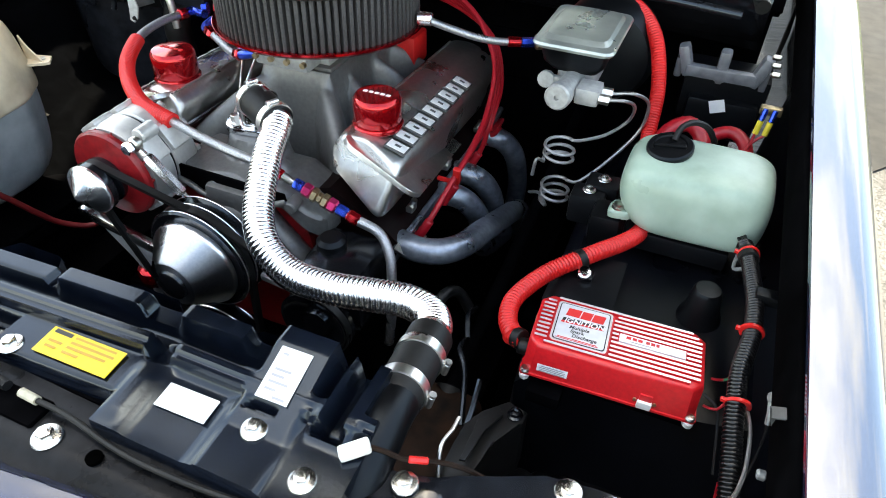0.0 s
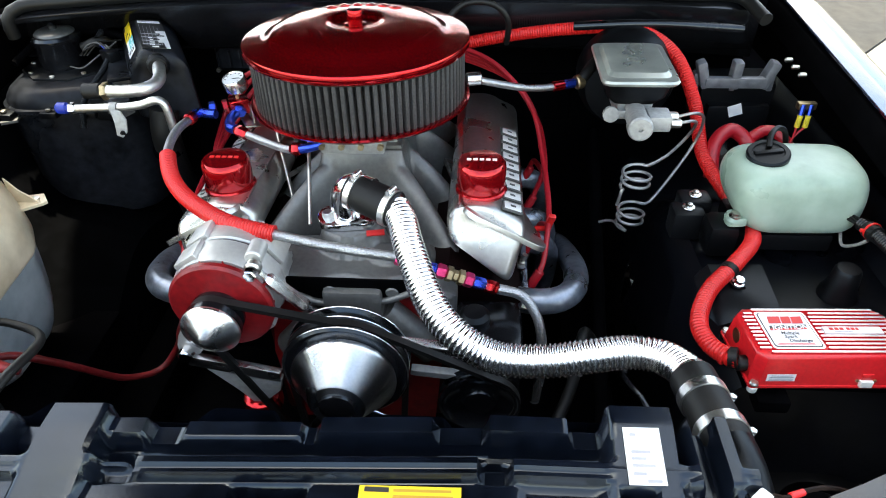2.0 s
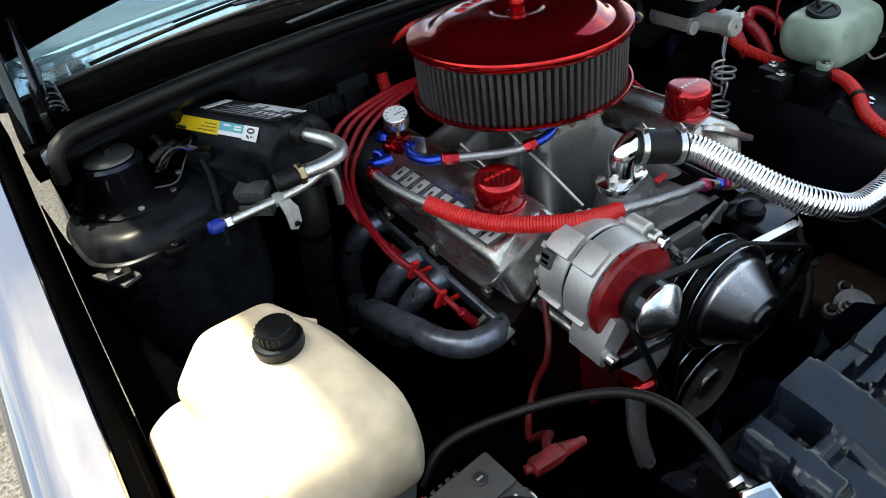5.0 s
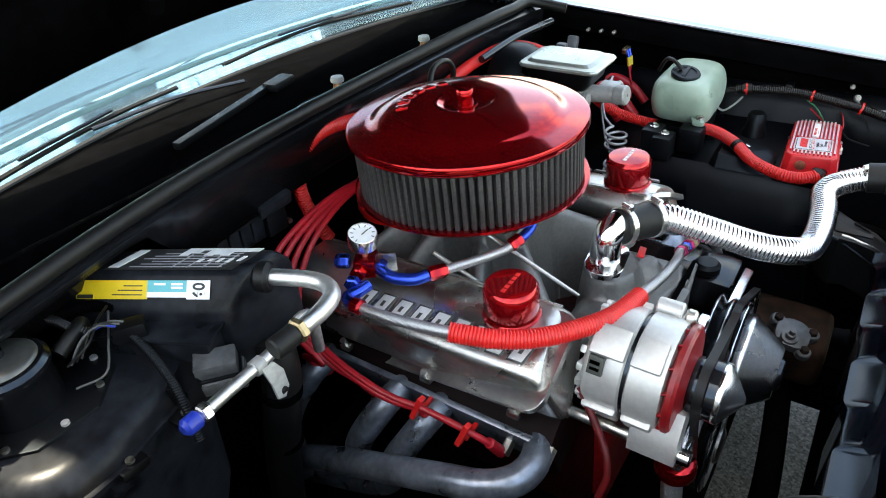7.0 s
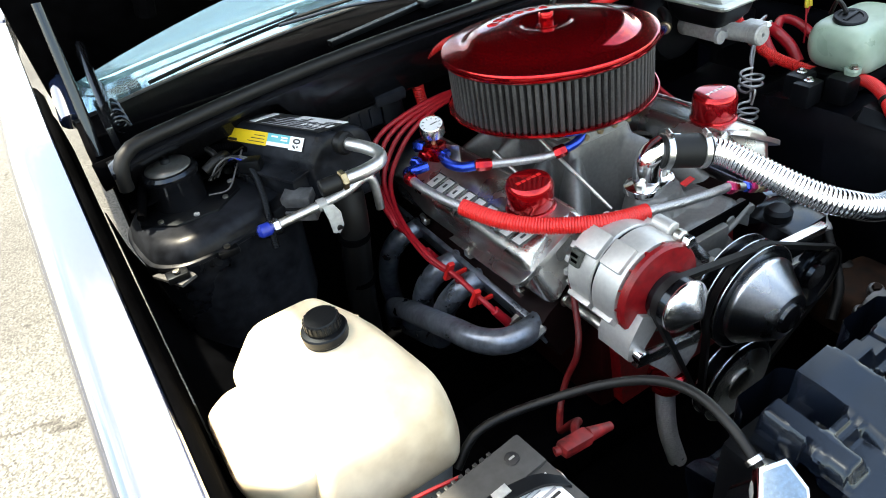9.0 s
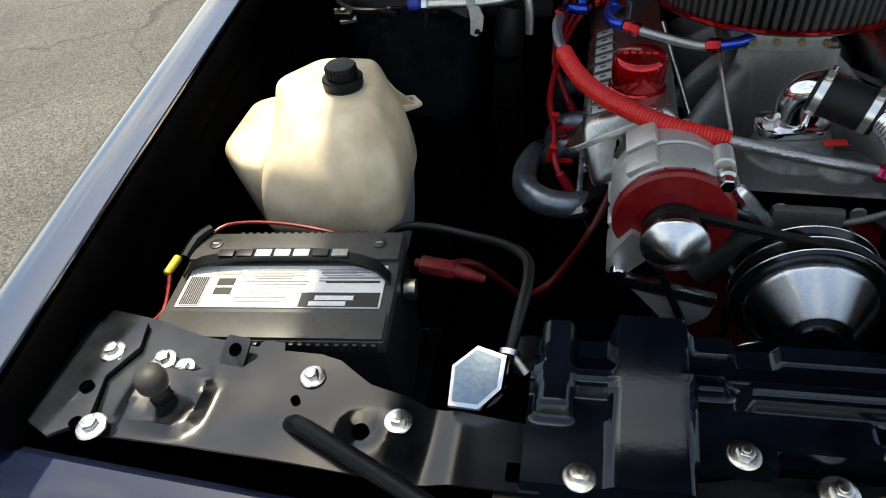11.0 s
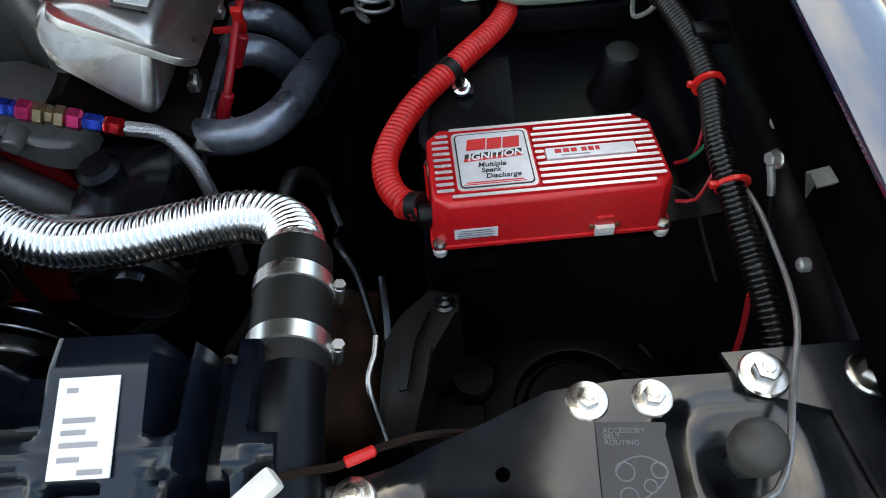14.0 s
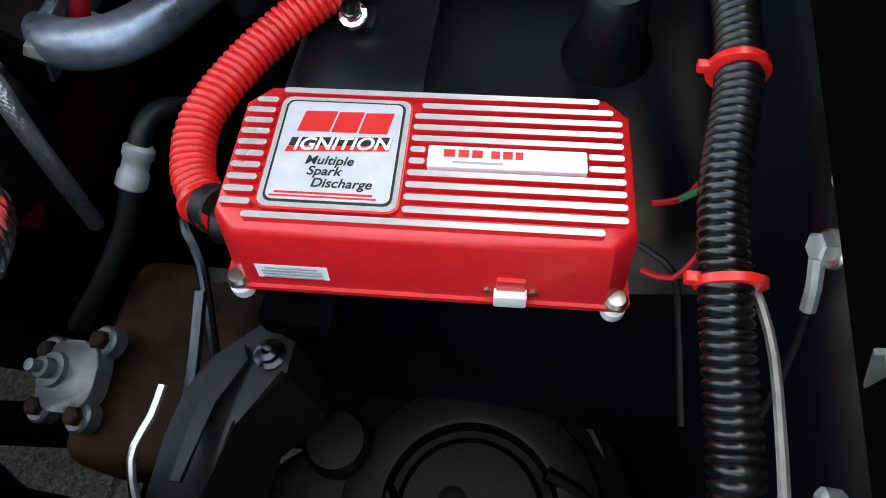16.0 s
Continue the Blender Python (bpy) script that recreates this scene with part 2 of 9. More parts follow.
ASPHALT = paving_material("worn_asphalt", (0.080, 0.078, 0.0745), (0.045, 0.043, 0.040), 1.35, True)
PALE_CONCRETE = paving_material("pale_sunlit_concrete", (0.155, 0.148, 0.134), (0.10, 0.09, 0.075), 2.2, False)
LINE_PAINT = material("worn_white_line", (0.55, 0.55, 0.53), 0.8, 0.0, 0.2, 60, 0.2, 120, stain=4)
GRASS_MAT = material("grass", (0.035, 0.045, 0.014), 0.9, 0.0, 0.3, 30, 0.5, 60)


# ---- mesh helpers ----
ORIGIN = {}


def thing(name, base, label, category, group="", kind=""):
    """An Empty at the base of a thing, which parents its parts."""
    ob = new(name)
    ob.empty_display_size = 0.02
    ob.location = base
    ORIGIN[ob.name] = Vector(base)
    return tagged(ob, label, category, group, kind)


def smooth(me, angle=38):
    me.polygons.foreach_set("use_smooth", [True] * len(me.polygons))
    me.update()
    try:
        me.set_sharp_from_angle(angle=radians(angle))
    except AttributeError:
        pass


def part(name, bm, mat, parent=None, label="", angle=38):
    """Links a bmesh, drawn in the place's metres, as one mesh under a thing or a part."""
    me = bpy.data.meshes.new(name)
    o = ORIGIN.get(parent.name, Vector((0, 0, 0))) if parent else Vector((0, 0, 0))
    bmesh.ops.translate(bm, verts=bm.verts, vec=-o)
    bmesh.ops.recalc_face_normals(bm, faces=bm.faces)
    bm.to_mesh(me)
    bm.free()
    smooth(me, angle)
    me.materials.append(mat)
    ob = new(name, me)
    if parent:
        ob.parent = parent
        ORIGIN[ob.name] = o
    if label:
        ob["label"] = label
    return ob


def solo(name, bm, mat, base, label, category, group="", kind="", angle=38):
    """A thing that is one mesh."""
    me = bpy.data.meshes.new(name)
    bmesh.ops.translate(bm, verts=bm.verts, vec=-Vector(base))
    bmesh.ops.recalc_face_normals(bm, faces=bm.faces)
    bm.to_mesh(me)
    bm.free()
    smooth(me, angle)
    me.materials.append(mat)
    ob = new(name, me)
    ob.location = base
    ORIGIN[ob.name] = Vector(base)
    return tagged(ob, label, category, group, kind)


def box(centre, size, bevel=0.0, m=None, segs=2, bm=None):
    bm = bm or bmesh.new()
    tmp = bmesh.new()
    bmesh.ops.create_cube(tmp, size=1.0, matrix=Matrix.Diagonal((*size, 1)))
    if bevel:
        bmesh.ops.bevel(tmp, geom=tmp.edges[:], offset=bevel, segments=segs, affect="EDGES", profile=0.6)
    tmp.transform(Matrix.Translation(centre) @ (m or Matrix()))
    return join(bm, tmp)


def join(bm, tmp):
    me = bpy.data.meshes.new("tmp")
    tmp.to_mesh(me)
    tmp.free()
    bm.from_mesh(me)
    bpy.data.meshes.remove(me)
    return bm


def align(a, b):
    """The matrix that stands z along the way from a to b, at a."""
    d = Vector(b) - Vector(a)
    return Matrix.Translation(a) @ d.to_track_quat("Z", "Y").to_matrix().to_4x4()


def lathe(profile, m=None, segs=40, bm=None, wave=None):
    """Turns (radius, height) pairs round z; wave(angle, i) scales the radius."""
    bm = bm or bmesh.new()
    m = m or Matrix()
    rings = []
    for i, (r, z) in enumerate(profile):
        if r < 1e-6:
            rings.append([bm.verts.new(m @ Vector((0, 0, z)))])
        else:
            ring = []
            for k in range(segs):
                a = 2 * math.pi * k / segs
                q = r * (wave(k, i) if wave else 1.0)
                ring.append(bm.verts.new(m @ Vector((q * math.cos(a), q * math.sin(a), z))))
            rings.append(ring)
    for A, B in zip(rings, rings[1:]):
        for k in range(segs):
            if len(A) == 1 and len(B) > 1:
                bm.faces.new((A[0], B[k], B[(k + 1) % segs]))
            elif len(B) == 1 and len(A) > 1:
                bm.faces.new((A[k], A[(k + 1) % segs], B[0]))
            elif len(A) > 1:
                bm.faces.new((A[k], A[(k + 1) % segs], B[(k + 1) % segs], B[k]))
    for ring, flip in ((rings[0], True), (rings[-1], False)):
        if len(ring) > 1:
            bm.faces.new(ring[::-1] if flip else ring)
    return bm


def rod(a, b, r, r2=None, segs=20, bevel=0.0, bm=None):
    L = (Vector(b) - Vector(a)).length
    r2 = r if r2 is None else r2
    e = min(bevel, L / 3, r * 0.8, r2 * 0.8)
    prof = [(r - e, 0), (r, e), (r2, L - e), (r2 - e, L)] if e else [(r, 0), (r2, L)]
    return lathe(prof, align(a, b), segs, bm)


def glide(points, step=0.006):
    """A smooth line through the points, in even steps."""
    P = [Vector(p) for p in points]
    P = [2 * P[0] - P[1]] + P + [2 * P[-1] - P[-2]]
    out = []
    for i in range(1, len(P) - 2):
        p0, p1, p2, p3 = P[i - 1], P[i], P[i + 1], P[i + 2]
        n = max(2, int((p2 - p1).length / step))
        for k in range(n):
            t = k / n
            out.append(0.5 * ((2 * p1) + (p2 - p0) * t + (2 * p0 - 5 * p1 + 4 * p2 - p3) * t * t + (3 * p1 - p0 - 3 * p2 + p3) * t ** 3))
    out.append(P[-2])
    return out


def even_steps(line, step):
    """The same line, cut at exactly even steps."""
    out, left = [line[0]], step
    for a, b in zip(line, line[1:]):
        d, n = (b - a).length, 0.0
        while d - n >= left:
            n += left
            out.append(a + (b - a) * (n / d))
            left = step
        left -= d - n
    return out


def tube(points, r, segs=12, step=0.008, ribs=0.0, pitch=0.004, bm=None, smooth_line=True):
    """A tube along a smooth line; ribs: the depth of its corrugations."""
    bm = bm or bmesh.new()
    if ribs:
        step = pitch / 4
    line = glide(points, step) if smooth_line else [Vector(p) for p in points]
    if ribs:
        line = even_steps(line, step)
    up = None
    rings, run = [], 0.0
    for i, p in enumerate(line):
        d = (line[min(i + 1, len(line) - 1)] - line[max(i - 1, 0)]).normalized()
        if i:
            run += (p - line[i - 1]).length
        if up is None:
            up = d.orthogonal().normalized()
        up = (up - d * up.dot(d)).normalized()
        side = d.cross(up)
        q = r
        if ribs:
            q = r - ribs * (0.0, 0.25, 1.0, 0.25)[i % 4]
        rings.append([bm.verts.new(p + q * (math.cos(2 * math.pi * k / segs) * up + math.sin(2 * math.pi * k / segs) * side)) for k in range(segs)])
    for A, B in zip(rings, rings[1:]):
        for k in range(segs):
            bm.faces.new((A[k], A[(k + 1) % segs], B[(k + 1) % segs], B[k]))
    bm.faces.new(rings[0][::-1])
    bm.faces.new(rings[-1])
    return bm


def ring(centre, axis, R, r, segs=28, sub=10, bm=None):
    """A round-section ring."""
    bm = bm or bmesh.new()
    m = align(centre, Vector(centre) + Vector(axis))
    grid = []
    for i in range(segs):
        a = 2 * math.pi * i / segs
        grid.append([bm.verts.new(m @ Vector(((R + r * math.cos(2 * math.pi * k / sub)) * math.cos(a), (R + r * math.cos(2 * math.pi * k / sub)) * math.sin(a), r * math.sin(2 * math.pi * k / sub)))) for k in range(sub)])
    for i in range(segs):
        A, B = grid[i], grid[(i + 1) % segs]
        for k in range(sub):
            bm.faces.new((A[k], B[k], B[(k + 1) % sub], A[(k + 1) % sub]))
    return bm


def band(centre, axis, R, width, thick=0.0012, segs=36, bm=None):
    """A flat strap round a hose."""
    bm = bm or bmesh.new()
    a = Vector(axis).normalized() * width / 2
    m = align(Vector(centre) - a, Vector(centre) + a)
    return lathe([(R, 0), (R + thick, 0.0004), (R + thick, width - 0.0004), (R, width)], m, segs, bm)


def slab(outline, z0, z1, bevel=0.0, m=None, bm=None, segs=2):
    """A flat outline, given as (x, y), raised from z0 to z1."""
    bm = bm or bmesh.new()
    tmp = bmesh.new()
    low = [tmp.verts.new((x, y, z0)) for x, y in outline]
    top = [tmp.verts.new((x, y, z1)) for x, y in outline]
    n = len(outline)
    tmp.faces.new(low[::-1])
    cap = tmp.faces.new(top)
    for k in range(n):
        tmp.faces.new((low[k], low[(k + 1) % n], top[(k + 1) % n], top[k]))
    if bevel:
        bmesh.ops.bevel(tmp, geom=list(cap.edges), offset=bevel, segments=segs, affect="EDGES", profile=0.6)
    if m:
        tmp.transform(m)
    return join(bm, tmp)


def loft(rings, bm=None, caps=True):
    """Joins closed rings of equally many points."""
    bm = bm or bmesh.new()
    vs = [[bm.verts.new(p) for p in r] for r in rings]
    n = len(vs[0])
    for A, B in zip(vs, vs[1:]):
        for k in range(n):
            bm.faces.new((A[k], A[(k + 1) % n], B[(k + 1) % n], B[k]))
    if caps:
        bm.faces.new(vs[0][::-1])
        bm.faces.new(vs[-1])
    return bm


def sheet(fn, us, vs, thick, bm=None):
    """A bent sheet: fn(u, v) gives its points; thick is laid on along -z."""
    bm = bm or bmesh.new()
    top = [[bm.verts.new(fn(u, v)) for v in vs] for u in us]
    low = [[bm.verts.new(Vector(fn(u, v)) - Vector((0, 0, thick))) for v in vs] for u in us]
    for g, flip in ((top, False), (low, True)):
        for i in range(len(us) - 1):
            for j in range(len(vs) - 1):
                q = (g[i][j], g[i + 1][j], g[i + 1][j + 1], g[i][j + 1])
                bm.faces.new(q[::-1] if flip else q)
    nu, nv = len(us), len(vs)
    for i in range(nu - 1):
        bm.faces.new((top[i][0], low[i][0], low[i + 1][0], top[i + 1][0]))
        bm.faces.new((top[i][-1], top[i + 1][-1], low[i + 1][-1], low[i][-1]))
    for j in range(nv - 1):
        bm.faces.new((top[0][j], top[0][j + 1], low[0][j + 1], low[0][j]))
        bm.faces.new((top[-1][j], low[-1][j], low[-1][j + 1], top[-1][j + 1]))
    return bm


def rounded(w, h, r, n=4):
    """The outline of a rectangle with round corners."""
    out = []
    for cx, cy, a0 in ((w / 2 - r, h / 2 - r, 0), (-w / 2 + r, h / 2 - r, 90), (-w / 2 + r, -h / 2 + r, 180), (w / 2 - r, -h / 2 + r, 270)):
        for k in range(n + 1):
            a = radians(a0 + 90 * k / n)
            out.append((cx + r * math.cos(a), cy + r * math.sin(a)))
    return out


def hexagon(r, turn=0):
    return [(r * math.cos(radians(60 * k + turn)), r * math.sin(radians(60 * k + turn))) for k in range(6)]


def words(text, size, m, mat, parent, name="lettering", depth=0.0004, shear=0.0, bold=0.0, align_x="LEFT"):
    """Lettering in the built-in font, as a thin mesh; m stands its baseline."""
    cu = bpy.data.curves.new("text", "FONT")
    cu.body, cu.size, cu.extrude, cu.shear, cu.offset, cu.align_x = text, size, depth, shear, bold, align_x
    ob = new("text", cu)
    me = bpy.data.meshes.new_from_object(ob.evaluated_get(bpy.context.evaluated_depsgraph_get()))
    bpy.data.objects.remove(ob)
    bpy.data.curves.remove(cu)
    me.transform(Matrix.Translation(-ORIGIN[parent.name]) @ m)
    me.materials.clear()
    me.materials.append(mat)
    o = new(name, me)
    o.parent = parent
    ORIGIN[o.name] = ORIGIN[parent.name]
    return o


def frame_of(origin, xaxis, up=(0, 0, 1)):
    """A matrix with x along xaxis and z as near up as may be."""
    x = Vector(xaxis).normalized()
    z = Vector(up)
    z = (z - x * z.dot(x)).normalized()
    y = z.cross(x)
    return Matrix(((x.x, y.x, z.x, origin[0]), (x.y, y.y, z.y, origin[1]), (x.z, y.z, z.z, origin[2]), (0, 0, 0, 1)))



def shell(fn, us, vs, bm=None):
    """A bent surface with no thickness of its own."""
    bm = bm or bmesh.new()
    g = [[bm.verts.new(fn(u, v)) for v in vs] for u in us]
    for i in range(len(us) - 1):
        for j in range(len(vs) - 1):
            bm.faces.new((g[i][j], g[i + 1][j], g[i + 1][j + 1], g[i][j + 1]))
    return bm


def thicken(ob, t, offset=-1.0):
    s = ob.modifiers.new("thickness", "SOLIDIFY")
    s.thickness, s.offset = t, offset
    return ob


def spread(a, b, n):
    return [a + (b - a) * k / n for k in range(n + 1)]


# ---- ground and distance ----
def ground_at(x, y):
    return Vector((x, y, 0.004 * noise.noise((x * 0.6, y * 0.6, 0))))


coarse = [-400, -120, -40, -14] + spread(-7, 7, 40) + [14, 40, 120, 400]
bm = bmesh.new()
shell(ground_at, coarse, coarse, bm)
tagged(part("ground", bm, ASPHALT), "weathered grey asphalt car park with cracks", "ground", kind="structure")
bm = slab([(-9, 3.22), (-1.6, 3.02), (-1.6, 3.10), (-9, 3.32)], 0.006, 0.009)
tagged(part("line_marking", bm, LINE_PAINT), "worn white painted line on the asphalt", "road marking", kind="structure")
bm = slab([(1.2, 3.6), (5.2, 4.2), (5.4, 14), (1.0, 14)], 0.0, 0.05, 0.01)
tagged(part("grass_verge", bm, GRASS_MAT), "grass verge behind the car park", "grass", kind="stuff")
# asphalt coloured darker where a shadow from outside the scene falls
bm = slab([(1.1, 1.30), (1.35, 1.60), (2.5, 2.82), (5.6, 4.6), (5.6, 6.0), (1.1, 4.2)], 0.006, 0.010, 0.001)
tagged(part("shadow_patch", bm, material("asphalt_shadow_colour", (0.016, 0.0155, 0.0145), 0.9, 0.0, 0.45, 14, 0.8, 110, stain=3)), "strip of asphalt coloured dark for a cast shadow", "road", kind="structure")
bm = slab([(1.35, -9), (14, -9), (14, 8), (5.7, 4.6), (2.5, 2.80), (1.35, 1.58)], 0.005, 0.009, 0.001)
tagged(part("concrete_apron", bm, PALE_CONCRETE), "pale cracked concrete beside the car", "pavement", kind="structure")


# ---- car body ----
car_body = thing("car_body", (0, 0, 0), "dark navy car body with open hood and black engine bay", "car")


def edge_x(side, y):
    return (-0.747 - 0.030 * y) if side < 0 else (0.7655 - 0.024 * y)


def edge_z(y, side=0):
    if side > 0:
        return 0.950 + 0.085 * y
    return 0.973 + (0.12 if side < 0 else 0.09) * y - 0.03 * max(0.0, -y - 0.45) ** 2


SECTION = [(0.000, -0.001), (0.002, 0.0022), (0.022, 0.0034), (0.045, 0.003), (0.060, -0.002), (0.069, -0.010), (0.075, -0.024), (0.082, -0.07), (0.095, -0.2), (0.102, -0.42), (0.085, -0.68)]
for side in (-1, 1):
    def fender_at(y, k):
        out, dz = SECTION[k]
        return Vector((edge_x(side, y) + side * out, y, edge_z(min(y, 0.3), side) + dz))
    bm = shell(fender_at, spread(-0.84, 1.25, 40), range(len(SECTION)))
    thicken(part("fender", bm, PAINT, car_body, "glossy navy fender reflecting the sky"), 0.002)

    # channel under the fender's edge, with the flange that the hood closes on
    lip = [(0.002, -0.0035), (-0.006, -0.010), (-0.012, -0.028), (-0.013, -0.050), (-0.004, -0.056), (0.012, -0.058), (0.024, -0.066), (0.028, -0.105), (0.029, -0.150)] if side > 0 else [(0.002, -0.0035), (-0.006, -0.010), (-0.013, -0.028), (-0.012, -0.050), (-0.006, -0.058), (-0.010, -0.066), (-0.013, -0.080), (-0.014, -0.11), (-0.015, -0.150)]

    def lip_at(y, k):
        out, dz = lip[k]
        return Vector((edge_x(side, y) + side * (out + 0.0015), y, edge_z(min(y, 0.3), side) + dz))
    bm = shell(lip_at, spread(-0.80, 0.62, 24), range(len(lip)))
    thicken(part("fender_channel", bm, BLACK_SATIN, car_body, "black painted drip channel"), 0.0015)

def torn_gap(bm, at, r):
    """Opens a ragged gap in a sheet, through which the ground below shows."""
    at = Vector(at)
    near = [e for e in bm.edges if min((v.co - at).length for v in e.verts) < 0.24]
    bmesh.ops.subdivide_edges(bm, edges=near, cuts=7, use_grid_fill=True)
    gone = [f for f in bm.faces if (f.calc_center_median() - at).length < r * (1 + 0.5 * noise.noise(f.calc_center_median() * 40))]
    bmesh.ops.delete(bm, geom=gone, context="FACES")


# inner fenders
def left_apron(y, k):
    base = [(0.016, -0.145), (0.022, -0.22), (0.045, -0.33), (0.11, -0.40), (0.20, -0.43), (0.27, -0.46), (0.30, -0.55), (0.305, -0.66)][k]
    bulge = 0.07 * math.exp(-((y + 0.02) / 0.16) ** 2)
    z = edge_z(y, -1) + base[1] + (bulge * (1.2 if k >= 2 else 0.2))
    return Vector((edge_x(-1, y) + base[0] + 0.0, y, z))


bm = shell(left_apron, spread(-0.78, 0.285, 26), range(8))
torn_gap(bm, (-0.443, -0.053, 0.527), 0.018)
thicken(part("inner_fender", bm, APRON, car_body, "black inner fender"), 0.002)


def right_apron(y, k):
    rise = 1 / (1 + math.exp(-(y + 0.452) / 0.006))
    base = [(-0.0275, -0.145), (-0.020, -0.19), (-0.002, -0.222), (0.05, -0.230), (0.16, -0.232), (0.235, -0.236), (0.258, -0.27), (0.265, -0.42), (0.29, -0.60)][k]
    low = [(-0.0275, -0.145), (-0.02, -0.25), (0.0, -0.40), (0.03, -0.50), (0.10, -0.53), (0.18, -0.54), (0.24, -0.55), (0.26, -0.58), (0.27, -0.62)][k]
    out = low[0] + (base[0] - low[0]) * rise
    dz = low[1] + (base[1] - low[1]) * rise
    back = 0.10 / (1 + math.exp(-(y - 0.03) / 0.03)) if k > 1 else 0
    return Vector((edge_x(1, y) - out, y, 0.972 + dz - back))


bm = shell(right_apron, spread(-0.78, 0.285, 46), range(9))
torn_gap(bm, (0.482, 0.019, 0.504), 0.038)
thicken(part("inner_fender", bm, material("blue_black_moulded_fender", (0.0028, 0.0034, 0.0052), 0.36, 0.0, 0.3, 60, 0.15, 200, rough_vary=0.1, spec=0.19), car_body, "black plastic inner fender"), 0.002)

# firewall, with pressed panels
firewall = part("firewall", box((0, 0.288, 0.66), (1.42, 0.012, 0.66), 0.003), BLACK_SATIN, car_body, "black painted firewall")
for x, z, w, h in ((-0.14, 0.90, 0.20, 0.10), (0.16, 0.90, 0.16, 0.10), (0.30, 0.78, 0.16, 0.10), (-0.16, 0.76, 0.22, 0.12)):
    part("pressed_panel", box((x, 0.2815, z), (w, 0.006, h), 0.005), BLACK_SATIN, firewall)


def cowl_line(x):
    """The hood seal's line, which bows rearward in the middle."""
    return 0.252 - (0.165 if x < 0 else 0.02) * x * x


def lip_at(x, k):
    dy, z = [(-0.012, 0.90), (-0.012, 0.985), (0.0, 0.994), (0.020, 0.994), (0.026, 0.985), (0.028, 0.94)][k]
    lifted = 0.076 / (1 + math.exp((x + 0.395) / 0.008)) if k == 0 else 0.0  # cut away over the evaporator box
    return Vector((x, cowl_line(x) + dy, z + lifted - 0.012 * (x / 0.7) ** 4))


thicken(part("cowl_lip", shell(lip_at, spread(-0.70, 0.70, 60), range(6)), BLACK_SHEET, car_body), 0.0015)


def shelf_at(x, k):
    return Vector((x, 0.282 + (cowl_line(x) - 0.012 - 0.282) * k, 0.905 - 0.02 * (1 - k)))


thicken(part("cowl_shelf", shell(shelf_at, spread(-0.70, 0.70, 16), (0, 0.5, 1)), BLACK_SATIN, car_body), 0.002)
bm = tube([(-0.69, 0.17, 0.94), (-0.685, 0.165, 0.975)] + [(x, cowl_line(x), 1.004 - 0.012 * (x / 0.7) ** 4) for x in spread(-0.66, 0.66, 16)] + [(0.685, 0.165, 0.98)], 0.0115, 12, 0.02)
part("cowl_seal", bm, RUBBER, car_body, "black rubber hood seal")


# cowl well behind the seal and the panel at the foot of the windscreen
def cowl_at(x, k):
    dy, z = [(0.026, 0.985), (0.030, 0.945), (0.06, 0.925), (0.10, 0.925), (-0.135, 0.945), (-0.122, 0.972), (-0.108, 0.981), (-0.06, 0.986), (-0.004, 0.992)][k]
    return Vector((x, cowl_line(x) + dy if k < 4 else 0.546 - 0.3 * x * x + dy, z))


bm = shell(cowl_at, spread(-0.72, 0.72, 24), range(9))
thicken(part("cowl_well", bm, BLACK_SATIN, car_body, "black glossy cowl panel and trench"), 0.002)
for x, dy, w, z in ((-0.50, 0.07, 0.10, 0.94), (-0.33, 0.09, 0.05, 0.95), (-0.08, 0.075, 0.08, 0.945), (0.02, 0.10, 0.05, 0.95), (0.30, 0.07, 0.07, 0.945), (0.50, 0.08, 0.09, 0.94)):
    part("cowl_bracket", box((x, cowl_line(x) + dy, z), (w, 0.022, 0.030), 0.005, pose(0, 0, 0, 0, 0, -30 * x)), BLACK_SHEET, car_body)


def screen_at(x, v):
    return Vector((x * (1 - 0.12 * v), 0.546 - 0.3 * x * x + 0.62 * v, 0.990 + 0.44 * v + 0.02 * v * (1 - v)))


bm = shell(screen_at, spread(-0.72, 0.72, 24), spread(0, 1, 10))
screen = part("windscreen", bm, GLASS, car_body, "windscreen glass reflecting the sky")
thicken(screen, 0.005)
screen.visible_shadow = False
bm = tube([tuple(screen_at(x, -0.01) + Vector((0, -0.004, 0.002))) for x in spread(-0.72, 0.72, 12)], 0.008, 8, 0.03)
part("windscreen_trim", bm, RUBBER, car_body)

def ease_dash(y):
    return max(0.0, min(1.0, (y - 0.78) / 0.06))


# cabin behind the glass: sunlit dashboard with vents, seats, floor and roof
DASH = material("pale_blue_dashboard", (0.012, 0.025, 0.038), 0.6, 0.0, 0.1, 60, 0.2, 300)
DASH_DARK = material("slate_dashboard_band", (0.013, 0.026, 0.040), 0.6, 0.0, 0.1, 60, 0.2, 300)
bm = sheet(lambda x, y: Vector((x, y - 0.27 * x * x, 0.985 + 0.015 * min(1.0, (y - 0.55) / 0.06) + 0.03 * ease_dash(y))), spread(-0.68, 0.68, 16), spread(0.552, 1.15, 13), 0.05)
dash = part("dashboard", bm, DASH, car_body, "pale blue-grey dashboard top")
bm = sheet(lambda x, y: Vector((x, y - 0.25 * x * x, 1.004 + 0.03 * ease_dash(y))), spread(-0.62, 0.62, 16), [0.70, 0.72], 0.006)
part("dash_band", bm, DASH_DARK, dash, "darker seam across the dashboard")
part("dash_paper", box((0.02, 0.85, 1.026), (0.10, 0.07, 0.004), 0.001, pose(0, 0, 0, 0, 0, 20)), WHITE_LABEL, dash, "white paper lying on the dashboard")
